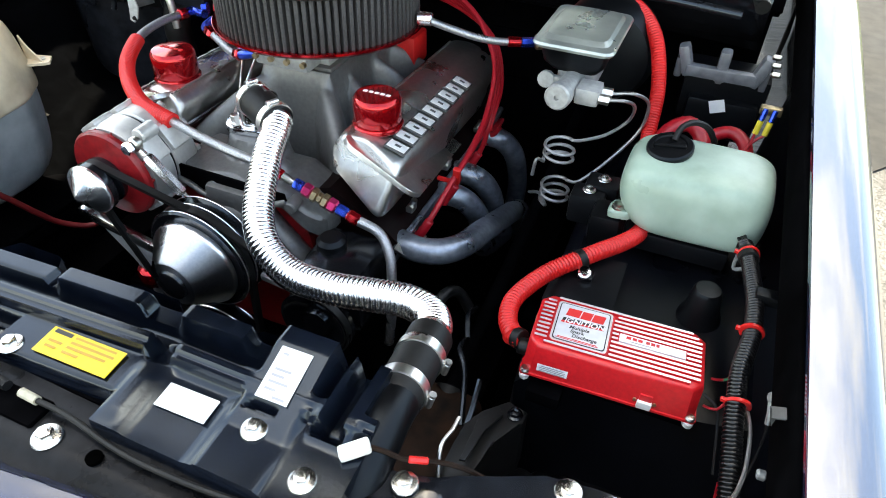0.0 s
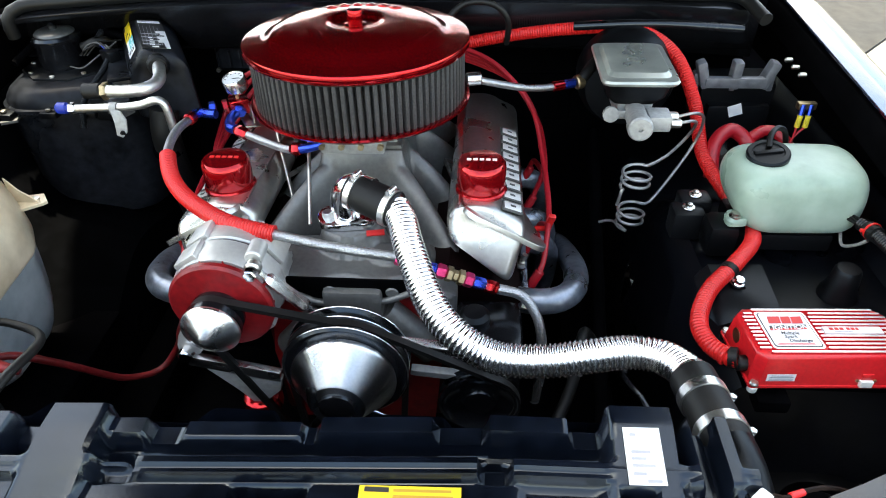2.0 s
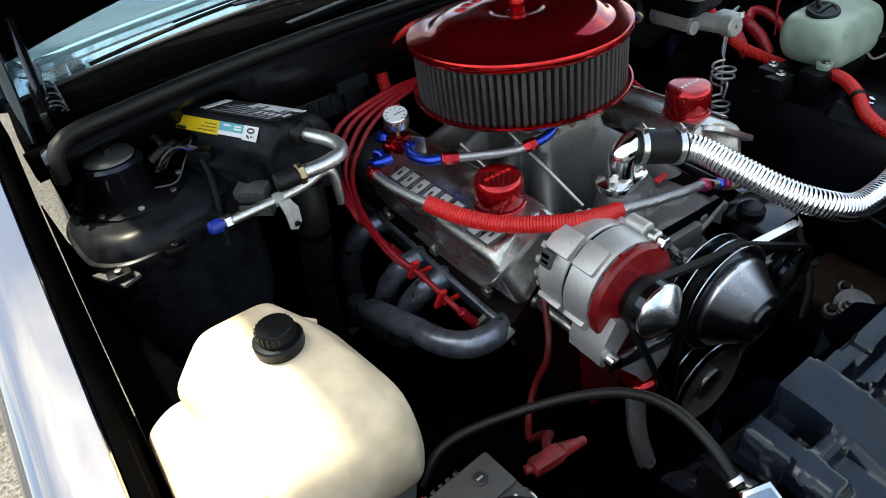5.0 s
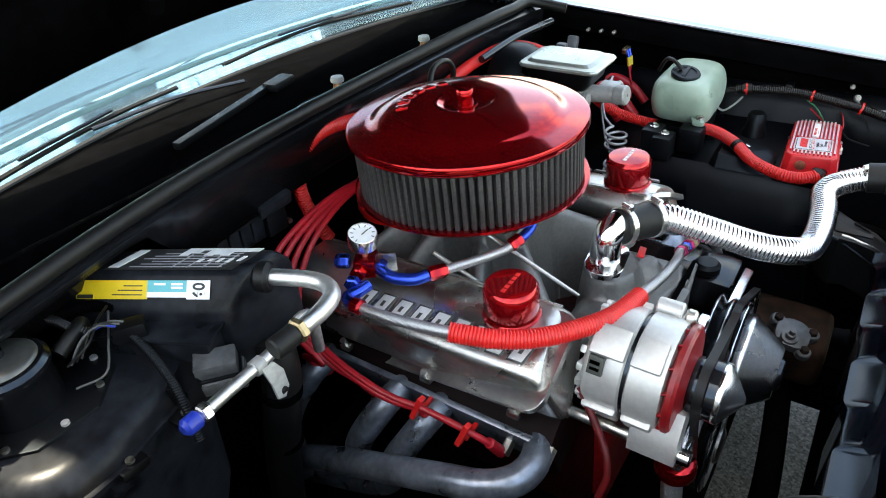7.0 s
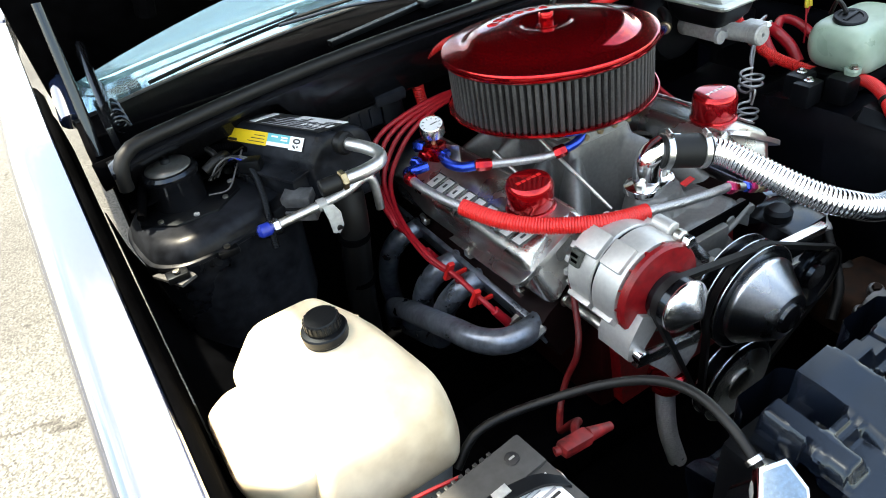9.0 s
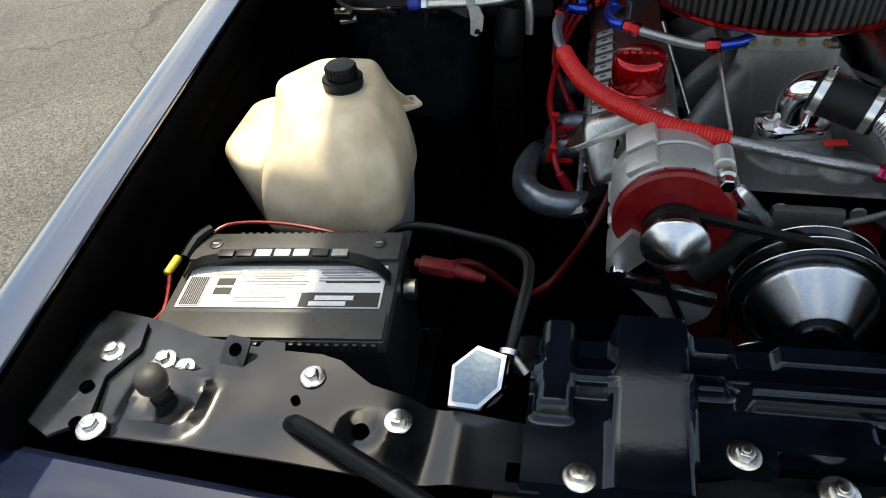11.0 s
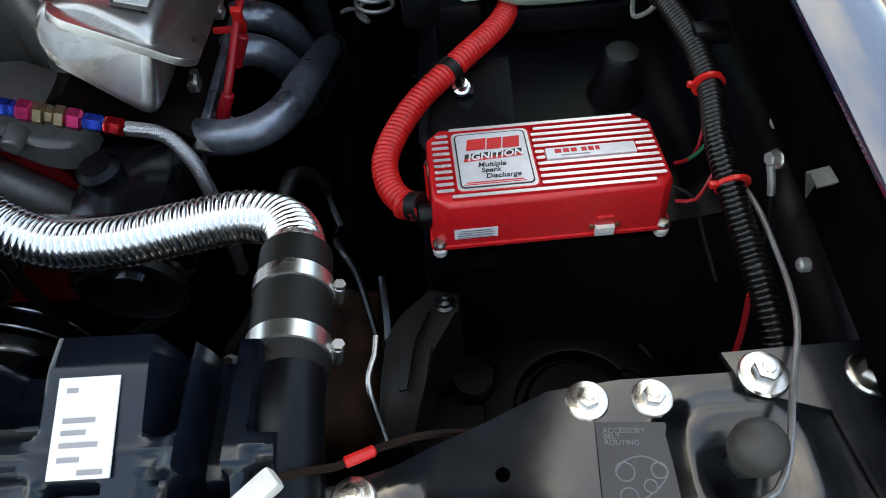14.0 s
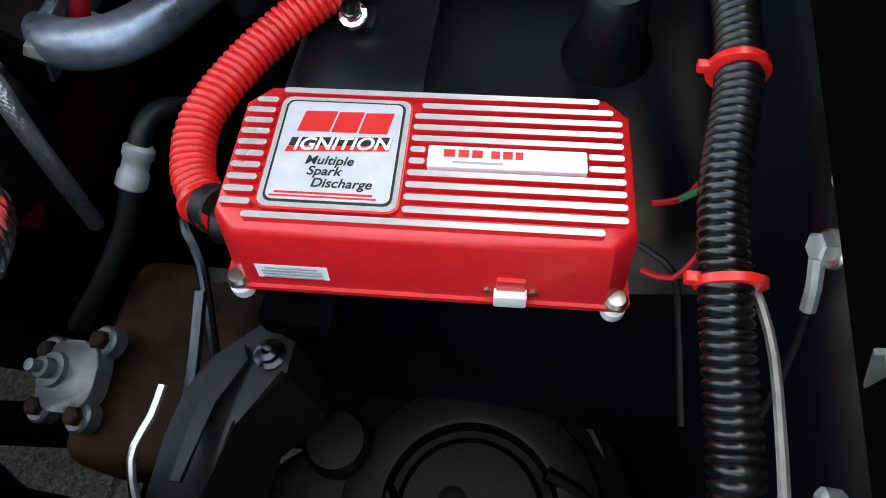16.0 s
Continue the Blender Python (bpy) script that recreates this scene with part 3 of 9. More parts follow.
part("seats", box((0, 1.75, 0.62), (1.40, 1.2, 0.7), 0.05), GREY_DUST, car_body)
# unseen floor and roof, added to keep sun off the ground beneath
part("cabin_floor", box((0, 2.0, 0.27), (1.50, 2.5, 0.02), 0.005), BLACK_SATIN, car_body)
part("roof", sheet(lambda x, y: Vector((x, y, 1.43 - 0.05 * (x / 0.65) ** 2)), spread(-0.64, 0.64, 8), spread(1.16, 2.45, 6), 0.01), PAINT, car_body, "navy roof panel")
# plain rear of the body, which closes the car behind the windscreen
for side in (-1, 1):
    def flank_at(y, k):
        out, dz = SECTION[k]
        return Vector((edge_x(side, 1.25) + side * (out - 0.03 * max(0.0, y - 2.6) ** 2), y, edge_z(0.3, side) + dz))
    thicken(part("side_panel", shell(flank_at, spread(1.25, 3.6, 16), range(len(SECTION))), PAINT, car_body, "navy door and quarter panel"), 0.002)
    part("windscreen_pillar", tube([tuple(screen_at(side * 0.72, v)) for v in spread(0, 1, 8)], 0.022, 10, 0.05), PAINT, car_body)
    part("rear_pillar", tube([(side * 0.62, 2.42, 1.38), (side * 0.68, 2.70, 1.18), (side * 0.74, 2.95, 0.98)], 0.05, 10, 0.05), PAINT, car_body)
    part("door_pillar", tube([(side * 0.635, 1.75, 1.39), (side * 0.70, 1.76, 1.18), (side * 0.75, 1.76, 0.97)], 0.03, 10, 0.05), PAINT, car_body)
part("trunk_lid", sheet(lambda x, y: Vector((x, y, 0.985 - 0.03 * (x / 0.75) ** 2 - 0.05 * max(0.0, y - 3.2))), spread(-0.80, 0.80, 8), spread(2.85, 3.6, 6), 0.01), PAINT, car_body, "navy trunk lid")
part("rear_panel", box((0, 3.605, 0.62), (1.66, 0.012, 0.72), 0.004), PAINT, car_body)
part("floor_rear", box((0, 3.40, 0.30), (1.5, 0.40, 0.02), 0.005), BLACK_SATIN, car_body)
# unseen valance, added to keep daylight off the ground below the bay
part("light_stop_valance", box((0, -1.0, 0.29), (1.5, 0.02, 0.34), 0.005), BLACK_SATIN, car_body, "unseen black valance added to stop light under the car")

# hood, standing open on its hinges
def hood_at(x, v):
    rear = Vector((x, 0.46, 1.127 - 0.20 * x * x))
    up = Vector((0, -math.cos(radians(51)), math.sin(radians(51))))
    return rear + up * (1.42 * v) + Vector((0, 0.10 * math.sin(math.pi * v), 0.06 * math.sin(math.pi * v)))


bm = shell(hood_at, spread(-0.738, 0.738, 24), spread(0, 1, 16))
thicken(part("hood", bm, BLACK_SATIN, car_body, "open hood seen from its black underside"), 0.018, 1.0)
bm = bmesh.new()
for x in (-0.55, -0.2, 0.2, 0.55):
    tube([tuple(hood_at(x * (1 - 0.3 * v), v) + Vector((0, -0.022, -0.012))) for v in spread(0.05, 0.95, 8)], 0.018, 8, 0.05, bm=bm)
part("hood_rib", bm, BLACK_SATIN, car_body)
for side in (-1, 1):
    hinge = part("hood_hinge", box((side * 0.675, 0.33, 0.985), (0.012, 0.16, 0.05), 0.004), BLACK_SHEET, car_body, "black hood hinge")
    b2 = bmesh.new()
    rod((side * 0.668, 0.29, 0.99), (side * 0.66, 0.445, 1.02), 0.009, bm=b2)
    rod((side * 0.668, 0.36, 1.0), (side * 0.66, 0.44, 1.10), 0.008, bm=b2)
    part("hinge_arm", b2, BLACK_SHEET, hinge)
    part("hinge_spring", tube([(side * 0.655 + 0.012 * math.cos(k * 0.9), 0.27 + 0.0028 * k, 0.995 + 0.012 * math.sin(k * 0.9)) for k in range(50)], 0.0025, 6, 0.006), BLACK_SHEET, hinge)

NOSE_PAINT = material("deep_navy_paint", (0.012, 0.018, 0.045), 0.12, 0.3, 0.1, 300, 0.0, coat=1.0, rough_vary=0.04)


# header panel in front of the radiator support
def nose_at(x, k):
    y, z = [(-0.785, 0.800), (-0.792, 0.822), (-0.800, 0.828), (-0.83, 0.826), (-0.90, 0.805), (-0.97, 0.76), (-1.0, 0.68), (-1.01, 0.45)][k]
    return Vector((x, y + 0.105 * max(0, x - 0.16) - 0.01 * (1 - (x / 0.7) ** 2), z))


bm = shell(nose_at, spread(-0.735, 0.765, 20), range(8))
thicken(part("header_panel", bm, NOSE_PAINT, car_body, "glossy navy header panel"), 0.002)

# wipers and their linkage in the cowl well
for pts, blade in (([(0.63, 0.47, 1.0), (0.50, 0.525, 1.012), (0.30, 0.548, 1.018)], [(0.51, 0.478, 1.010), (0.30, 0.535, 1.016), (0.15, 0.548, 1.016), (0.0, 0.545, 1.012)]), ([(-0.02, 0.47, 0.998), (-0.15, 0.49, 1.010), (-0.30, 0.495, 1.012)], [(-0.12, 0.525, 1.012), (-0.25, 0.515, 1.012), (-0.42, 0.478, 1.008), (-0.58, 0.43, 1.002)])):
    wiper = thing("wiper", pts[0], "black windscreen wiper lying at the foot of the glass", "wiper", "windscreen wipers")
    part("arm", tube(pts, 0.0035, 8, 0.02), BLACK_SHEET, wiper)
    part("blade", tube(blade, 0.0040, 6, 0.02), RUBBER, wiper)
    part("bridge", tube([(x, y, z + 0.009) for x, y, z in blade[1:3]], 0.0028, 6, 0.02), BLACK_SHEET, wiper)
for x, y in ((0.078, 0.335), (0.346, 0.330)):
    pv = thing("wiper_pivot", (x, y, 0.93), "copper-brown wiper pivot with a pale cap in the cowl well", "wiper pivot", "wiper pivots")
    part("post", lathe([(0.012, 0), (0.013, 0.012), (0.009, 0.02), (0.010, 0.036), (0.007, 0.05)], Matrix.Translation((x, y, 0.935)), 14), COPPER, pv)
    part("cap", lathe([(0.012, 0), (0.0125, 0.003), (0.011, 0.009), (0.0, 0.011)], Matrix.Translation((x, y, 0.984)), 18), GREY_CAST, pv)
bm = box((0.22, 0.333, 0.945), (0.44, 0.022, 0.006), 0.002, pose(0, 0, 0, 0, 0, -1))
solo("wiper_linkage", bm, BLACK_SHEET, (0.30, 0.375, 0.942), "black flat wiper linkage bar in the cowl well", "wiper linkage")
bm = box((-0.12, 0.405, 0.985), (0.26, 0.016, 0.012), 0.003, pose(0, 0, 0, 0, 0, 14))
box((0.02, 0.425, 0.988), (0.06, 0.03, 0.016), 0.005, pose(0, 0, 0, 0, 0, 10), bm=bm)
solo("wiper_motor_arm", bm, BLACK_PLASTIC, (-0.12, 0.405, 0.978), "black plastic wiper arm cover in the cowl well", "wiper arm")

# anti-roll bar that crosses in front of the crank pulley
solo("anti_roll_bar", tube([(-0.58, -0.44, 0.40), (-0.30, -0.49, 0.40), (0.0, -0.505, 0.40), (0.28, -0.483, 0.40), (0.56, -0.44, 0.40)], 0.022, 12, 0.02), BLACK_SATIN, (0, -0.505, 0.38), "black anti-roll bar below the radiator", "bar")

# black sheets under the bay, added so that its depths stay dark
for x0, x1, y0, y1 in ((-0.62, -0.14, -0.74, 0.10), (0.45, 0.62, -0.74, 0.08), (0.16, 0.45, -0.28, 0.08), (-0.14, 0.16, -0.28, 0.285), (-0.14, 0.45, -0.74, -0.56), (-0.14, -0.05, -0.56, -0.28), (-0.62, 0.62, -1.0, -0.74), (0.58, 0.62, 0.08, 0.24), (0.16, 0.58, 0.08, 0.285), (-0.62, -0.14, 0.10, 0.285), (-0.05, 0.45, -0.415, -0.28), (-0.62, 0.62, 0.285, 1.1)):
    part("dark_bay_sheet", box(((x0 + x1) / 2, (y0 + y1) / 2, 0.285), (x1 - x0, y1 - y0, 0.006), 0.002), BLACK_SATIN, car_body, "black sheet added under the bay to keep its depths dark")

# chassis under the engine
chassis = thing("chassis", (0, 0, 0.1), "dark oily frame rails and crossmember below the engine", "chassis")
for side in (-1, 1):
    part("frame_rail", box((side * 0.40, -0.25, 0.40), (0.08, 1.2, 0.12), 0.01), BLACK_SATIN, chassis)
part("crossmember", box((0, -0.18, 0.34), (0.8, 0.20, 0.10), 0.02), BLACK_SATIN, chassis)
for side in (-1, 1):
    part("control_arm", rod((side * 0.40, -0.2, 0.36), (side * 0.70, -0.2, 0.30), 0.03), BLACK_SATIN, chassis)
    part("control_arm", rod((side * 0.45, -0.12, 0.48), (side * 0.66, -0.12, 0.46), 0.03), BLACK_SATIN, chassis)
for side in (-1, 1):
    wheel = thing("front_wheel", (side * 0.72, -0.15, 0.0), "black front tyre under the fender", "wheel", "front wheels")
    part("tyre", lathe([(0.19, -0.10), (0.30, -0.10), (0.325, -0.07), (0.33, 0), (0.325, 0.07), (0.30, 0.10), (0.19, 0.10)], pose(side * 0.74, -0.15, 0.33, 0, 90, 0), 40), RUBBER, wheel)
    part("rim", lathe([(0.05, 0.09), (0.19, 0.095), (0.19, -0.095), (0.05, -0.09)], pose(side * 0.74, -0.15, 0.33, 0, 90, 0), 32), ZINC, wheel)


# ---- engine ----
EX = 0.010  # the engine's middle
TIP = -2.8  # the engine sits lower at its rear

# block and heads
# red engine paint darkened, so the shade below the covers is in its colour
HEAD_SHADED = material("shaded_red_head_paint", (0.005, 0.001, 0.001), 0.6, 0.0, 0.3, 90, 0.2, 300, spec=0.12)
BLOCK_RED = material("shaded_red_block_paint", (0.022, 0.0012, 0.0016), 0.55, 0.0, 0.4, 60, 0.3, 200, spec=0.2)
block = thing("engine_block", (EX, -0.02, 0.42), "red painted engine block with heads and timing cover", "engine")
bm = box((EX, -0.02, 0.55), (0.30, 0.50, 0.26), 0.02)
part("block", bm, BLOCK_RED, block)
bm = loft([[(EX - 0.12, y, 0.44), (EX + 0.12, y, 0.44), (EX + 0.135, y, 0.60), (EX + 0.115, y, 0.735), (EX, y, 0.765), (EX - 0.115, y, 0.735), (EX - 0.135, y, 0.60)] for y in (-0.292, -0.262)])
part("timing_cover", bm, RED_PAINT, block, "red timing cover")
for side in (-1, 1):
    c = [(0.105, 0.66), (0.225, 0.60), (0.262, 0.685), (0.242, 0.705), (0.145, 0.762), (0.118, 0.752)]
    bm = loft([[(EX + side * x, y, z) for x, z in c] for y in (-0.255, 0.195)])
    part("cylinder_head", bm, HEAD_SHADED, block, "red cylinder head, darkened in colour for its shade")
part("oil_pan", box((EX, 0.0, 0.33), (0.22, 0.46, 0.18), 0.03), BLACK_SHEET, block, "black oil pan")


# valve covers
# dark tone that paints the shadow round and inside each letter block
LETTER_EDGE = material("shadowed_cast_edge", (0.10, 0.10, 0.10), 0.5, 0.5, 0.2, 200, 0.2, 600)
LETTER = material("polished_letter_face", (0.80, 0.79, 0.77), 0.38, 0.3, 0.05, 300, 0.0)


def rounded_loop(points, r, n=3):
    out = []
    m = len(points)
    for i in range(m):
        p, a, b = Vector(points[i]), Vector(points[i - 1]), Vector(points[(i + 1) % m])
        u, w = (a - p).normalized(), (b - p).normalized()
        q = min(r, (a - p).length * 0.45, (b - p).length * 0.45)
        for k in range(n + 1):
            t = k / n
            out.append((1 - t) ** 2 * (p + u * q) + 2 * t * (1 - t) * p + t * t * (p + w * q))
    return out


COVER = [(0.142, 0.778), (0.139, 0.806), (0.156, 0.827), (0.206, 0.829), (0.270, 0.796), (0.247, 0.713)]
for side in (-1, 1):
    cover = thing("valve_cover", (EX + side * 0.2, -0.03, 0.73), "satin cast aluminium valve cover with raised lettering blocks", "valve cover", "valve covers")

    def cover_ring(y, inset, drop=0.0):
        loop = rounded_loop([(x - (0.055 * (x - 0.146) + 0.004 * (x > 0.2) if side > 0 else 0.0), z) for x, z in COVER], 0.017, 5)
        cx, cz = 0.2, 0.770
        return [(EX + side * (cx + (p.x - cx) * (1 - inset)), y + (0.36 * (p.y - 0.735) if y < -0.2 else 0.0), cz + (p.y - cz) * (1 - inset) - 0.045 * y + drop + (0.006 if side > 0 else -0.001)) for p in loop]
    rings = [cover_ring(-0.261, 0.30), cover_ring(-0.2615, 0.14), cover_ring(-0.259, 0.07), cover_ring(-0.254, 0.028), cover_ring(-0.247, 0.008), cover_ring(-0.240, 0.0), cover_ring(0.188, 0.0), cover_ring(0.196, 0.02), cover_ring(0.199, 0.1)]
    part("cover_body", loft(rings), COVER_ALU, cover, angle=50)
    # flange along the gasket, raised ribs of the top and letter blocks on the outer slope
    fl = [(0.140, 0.789), (0.137, 0.784), (0.262, 0.718), (0.263, 0.726)]
    gasket = frame_of((EX + side * 0.194, -0.032, 0.7455 + (0.006 if side > 0 else 0.0)), (side * 0.118, 0, -0.066), (side * 0.066, 0.045, 0.118))
    part("flange", slab([(x, y * side) for x, y in rounded(0.138, 0.462, 0.024, 6)], -0.004, 0.004, 0.0012, gasket), COVER_ALU, cover)
    bm = bmesh.new()
    top = frame_of((EX + side * 0.2, -0.03, 0.846), (0, 1, -0.03), (0, 0, 1))
    part("top_seam", box((EX + side * 0.158, -0.02, 0.829 + (0.006 if side > 0 else 0.0)), (0.003, 0.40, 0.003), 0.001, pose(0, 0, 0, -2.6, 0, 0)), COVER_ALU, cover)
    # nine raised blocks stand for the cast maker's name
    n = Vector((side * 0.033, 0, 0.064)).normalized()
    run = -1 if side > 0 else 1
    for k in range(9):
        y = 0.045 - 0.0312 * k
        at = Vector((EX + side * (0.241 if side < 0 else 0.236), y, (0.8105 if side < 0 else 0.8195) - 0.045 * y))
        mm = frame_of(tuple(at), (0, 1, -0.045), tuple(n))
        w, h, lean = 0.0235, 0.0165, 0.004 * run
        b2 = slab([(-w / 2 - lean, -h), (w / 2 - lean, -h), (w / 2 + lean, h), (-w / 2 + lean, h)], -0.001, 0.0022, 0.0005)
        b2.transform(mm)
        blk = part("letter_block", b2, LETTER_EDGE, cover, "raised block of the cast name")
        w, h = w - 0.005, h - 0.0025
        b2 = slab([(-w / 2 - lean, -h), (w / 2 - lean, -h), (w / 2 + lean, h), (-w / 2 + lean, h)], 0.002, 0.0034, 0.0004)
        b2.transform(mm)
        part("letter_face", b2, LETTER, blk, "polished face of the block")
        b2 = slab([(-w * 0.14 - lean * 0.3, -0.0045), (w * 0.14 - lean * 0.3, -0.0045), (w * 0.14 + lean * 0.3, 0.0045), (-w * 0.14 + lean * 0.3, 0.0045)], 0.0030, 0.0037, 0.0)
        b2.transform(mm)
        part("letter_recess", b2, LETTER_EDGE, blk)
    for y in (-0.20, -0.06, 0.09):
        b2 = box((EX + side * 0.255, y, 0.712 - 0.045 * y), (0.012, 0.018, 0.010), 0.002)
        rod((EX + side * 0.255, y, 0.714 - 0.045 * y), (EX + side * 0.261, y, 0.729 - 0.045 * y), 0.005, segs=8, bm=b2)
        part("cover_bolt", b2, ZINC, cover)

# breather caps
for side, bx, by, bz in ((-1, -0.187, -0.166, 0.8315), (1, 0.200, -0.175, 0.8395)):
    br = thing("breather_cap", (bx, by, bz + 0.004), "bright red anodised breather cap on the valve cover", "breather", "breather caps")
    mt = Matrix.Translation((bx, by, bz)) @ pose(0, 0, 0, TIP * 0.5, 0, 0) @ Matrix.Diagonal((0.93, 0.93, 0.94, 1))
    part("base", lathe([(0.040, 0), (0.0415, 0.002), (0.0415, 0.006), (0.039, 0.008)], mt, 40), CAP_RED, br)
    part("cap", lathe([(0.0375, 0.007), (0.0388, 0.009), (0.0390, 0.043), (0.0380, 0.049), (0.0345, 0.0535), (0.020, 0.055), (0.0, 0.0552)], mt, 48), CAP_RED, br)
    for k in range(5):
        b2 = box((-0.020 + 0.010 * k, 0, 0.0553), (0.007, 0.006, 0.0012), 0.0003)
        b2.transform(mt)
        part("mark", b2, RED_INK if side < 0 else WHITE_LABEL, br)
    part("neck", lathe([(0.018, -0.012), (0.018, 0.0)], mt, 20), BLACK_PLASTIC, br)

# intake manifold with its runners, thermostat boss and carburettor flange
manifold = thing("intake_manifold", (EX, -0.05, 0.75), "cast aluminium intake manifold with curved runners", "manifold")
RUNNERS = [(side * 0.055, y1, side * 0.150, y0) for side in (-1, 1) for y0, y1 in ((-0.215, -0.100), (-0.075, -0.040), (0.070, 0.040), (0.175, 0.095))]


def casting(x, y):
    """Height of the one-piece casting: raised plenum, runners down to the ports, front deck with its boss."""
    deck = 1 / (1 + math.exp((y + 0.185) / 0.008))
    z = 0.672 + 0.106 * deck * (1 - 0.4 * max(0.0, (abs(x) - 0.09) / 0.06))
    d = math.hypot(max(0.0, abs(x) - 0.066), max(0.0, abs(y) - 0.104))
    hill = 0.862 - 9.0 * d - (5.0 * max(0.0, d - 0.03) ** 1.5 if y > -0.13 else 0.0)
    z = max(z, hill) + 0.005 * math.exp(-abs(hill - z) / 0.008)
    for ax, ay, bx, by in RUNNERS:
        ux, uy = bx - ax, by - ay
        t = max(0.0, min(1.0, ((x - ax) * ux + (y - ay) * uy) / (ux * ux + uy * uy)))
        e = math.hypot(x - ax - t * ux, y - ay - t * uy)
        if e < 0.027:
            z = max(z, 0.846 - 0.055 * t - 0.030 * t * t - 75 * e * e - 2.0 * max(0.0, e - 0.013))
    b = math.hypot(x, (y + 0.225) * 1.1)
    z = z + (max(z, 0.811) - z) * (1 - min(1.0, max(0.0, (b - 0.042) / 0.012)))
    b = math.hypot(x - 0.055, (y + 0.262) * 1.2)
    z = z + (max(z, 0.792) - z) * (1 - min(1.0, max(0.0, (b - 0.018) / 0.010)))
    return z


def casting_at(x, y):
    front = -0.314 + 0.9 * max(0.0, abs(x) - 0.085) ** 1.4 + 0.006 * math.cos(x * 70)
    yy = max(y, front)
    z = casting(x, yy)
    return Vector((EX + x, yy, min(z, casting(x, -0.31) + (yy - front) * 1.5 - 0.006) if y < -0.295 else z - 0.028 * max(0.0, yy)))


bm = sheet(casting_at, spread(-0.158, 0.158, 84), spread(-0.318, 0.205, 130), 0.030)
part("casting", bm, CAST_ALU, manifold, angle=60)
for x in (-0.10, -0.02, 0.068, 0.115):
    part("front_boss", rod((EX + x, -0.296, 0.760), (EX + x, -0.322, 0.758), 0.010, segs=14, bevel=0.002), CAST_ALU, manifold)
LIP = [(-0.118, -0.317, 0.772), (-0.100, -0.321, 0.760), (-0.062, -0.324, 0.751), (-0.035, -0.325, 0.741), (0.025, -0.325, 0.740), (0.070, -0.323, 0.750), (0.110, -0.319, 0.768)]
part("front_lip", tube([(EX + x, y, z) for x, y, z in LIP], 0.0050, 10, 0.006), CAST_ALU, manifold, "cast lower lip of the front deck")
# flat black slab drawn as the shade under the deck's edge
part("deck_shade", slab([(EX + x, z) for x, y, z in LIP] + [(EX + 0.108, 0.780), (EX - 0.112, 0.782)], 0.0, 0.004, 0.0, Matrix.Translation((0, -0.3165, 0)) @ pose(0, 0, 0, 90, 0, 0)), BLACK_SATIN, manifold, "black slab for the shade between deck and lip")
part("carb_pad", box((0.0, 0.0, 0.863), (0.145, 0.19, 0.010), 0.003), CAST_ALU, manifold)
part("marker_plate", box((EX + 0.040, -0.256, 0.8155), (0.026, 0.010, 0.003), 0.0008, pose(0, 0, 0, 12, 0, 10)), RED_INK, manifold, "small red and blue badge plate")

# carburettor
carb = thing("carburettor", (0, 0, 0.868), "dull grey carburettor under the air cleaner", "carburettor")
bm = box((0, 0, 0.874), (0.13, 0.17, 0.012), 0.002)
box((0, 0, 0.889), (0.11, 0.15, 0.022), 0.004, bm=bm)
part("main_body", bm, GREY_CAST, carb)
for y in (-0.105, 0.105):
    part("float_bowl", box((0, y, 0.884), (0.10, 0.045, 0.030), 0.005), GREY_CAST, carb)
for x in (-0.045, -0.015, 0.015, 0.045):
    part("bowl_screw", rod((x, -0.126, 0.884), (x, -0.134, 0.884), 0.005, segs=8), BRASS, carb)
bm = rod((-0.075, -0.03, 0.88), (-0.075, 0.05, 0.88), 0.005)
box((-0.075, 0.0, 0.872), (0.004, 0.05, 0.035), 0.001, bm=bm)
part("throttle_lever", bm, ZINC, carb)
bm = rod((-0.085, -0.05, 0.878), (-0.06, -0.205, 0.79), 0.003, segs=8)
part("throttle_rod", bm, ZINC, carb)

# air cleaner
AC = pose(-0.0025, 0.0085, 1.006, -2.1, 0, 0) @ Matrix.Diagonal((1.013, 1.013, 1, 1))
cleaner = thing("air_cleaner", (-0.003, -0.003, 0.90), "round air cleaner with red anodised lid and pleated element", "air cleaner")
lid = part("lid", lathe([(0.1745, -0.013), (0.1765, -0.010), (0.1768, -0.003), (0.1755, 0.0005), (0.172, 0.0015), (0.150, 0.0025), (0.141, 0.0045), (0.134, 0.0105), (0.126, 0.0155), (0.110, 0.0195), (0.075, 0.0232), (0.048, 0.0245), (0.040, 0.0235), (0.034, 0.0185), (0.026, 0.0172), (0.0, 0.0172)], AC, 96), RED_ANOD, cleaner, "glossy red domed lid")
NP = 92
def pleat(k, i):
    return (0.925, 0.995, 1.0, 0.995)[k % 4]
part("element", lathe([(0.1680, -0.097), (0.1690, -0.094), (0.1690, -0.014), (0.1680, -0.011)], AC, NP * 4, wave=pleat), FILTER, cleaner, "dark pleated gauze element", angle=20)
part("gauze_band", lathe([(0.1695, -0.0165), (0.1705, -0.016), (0.1705, -0.011), (0.1695, -0.0105)], AC, 96), RUBBER, cleaner)
part("base", lathe([(0.06, -0.106), (0.155, -0.106), (0.172, -0.103), (0.1775, -0.098), (0.1775, -0.0945), (0.1735, -0.0935), (0.165, -0.096)], AC, 96), RED_ANOD, cleaner, "red base pan")
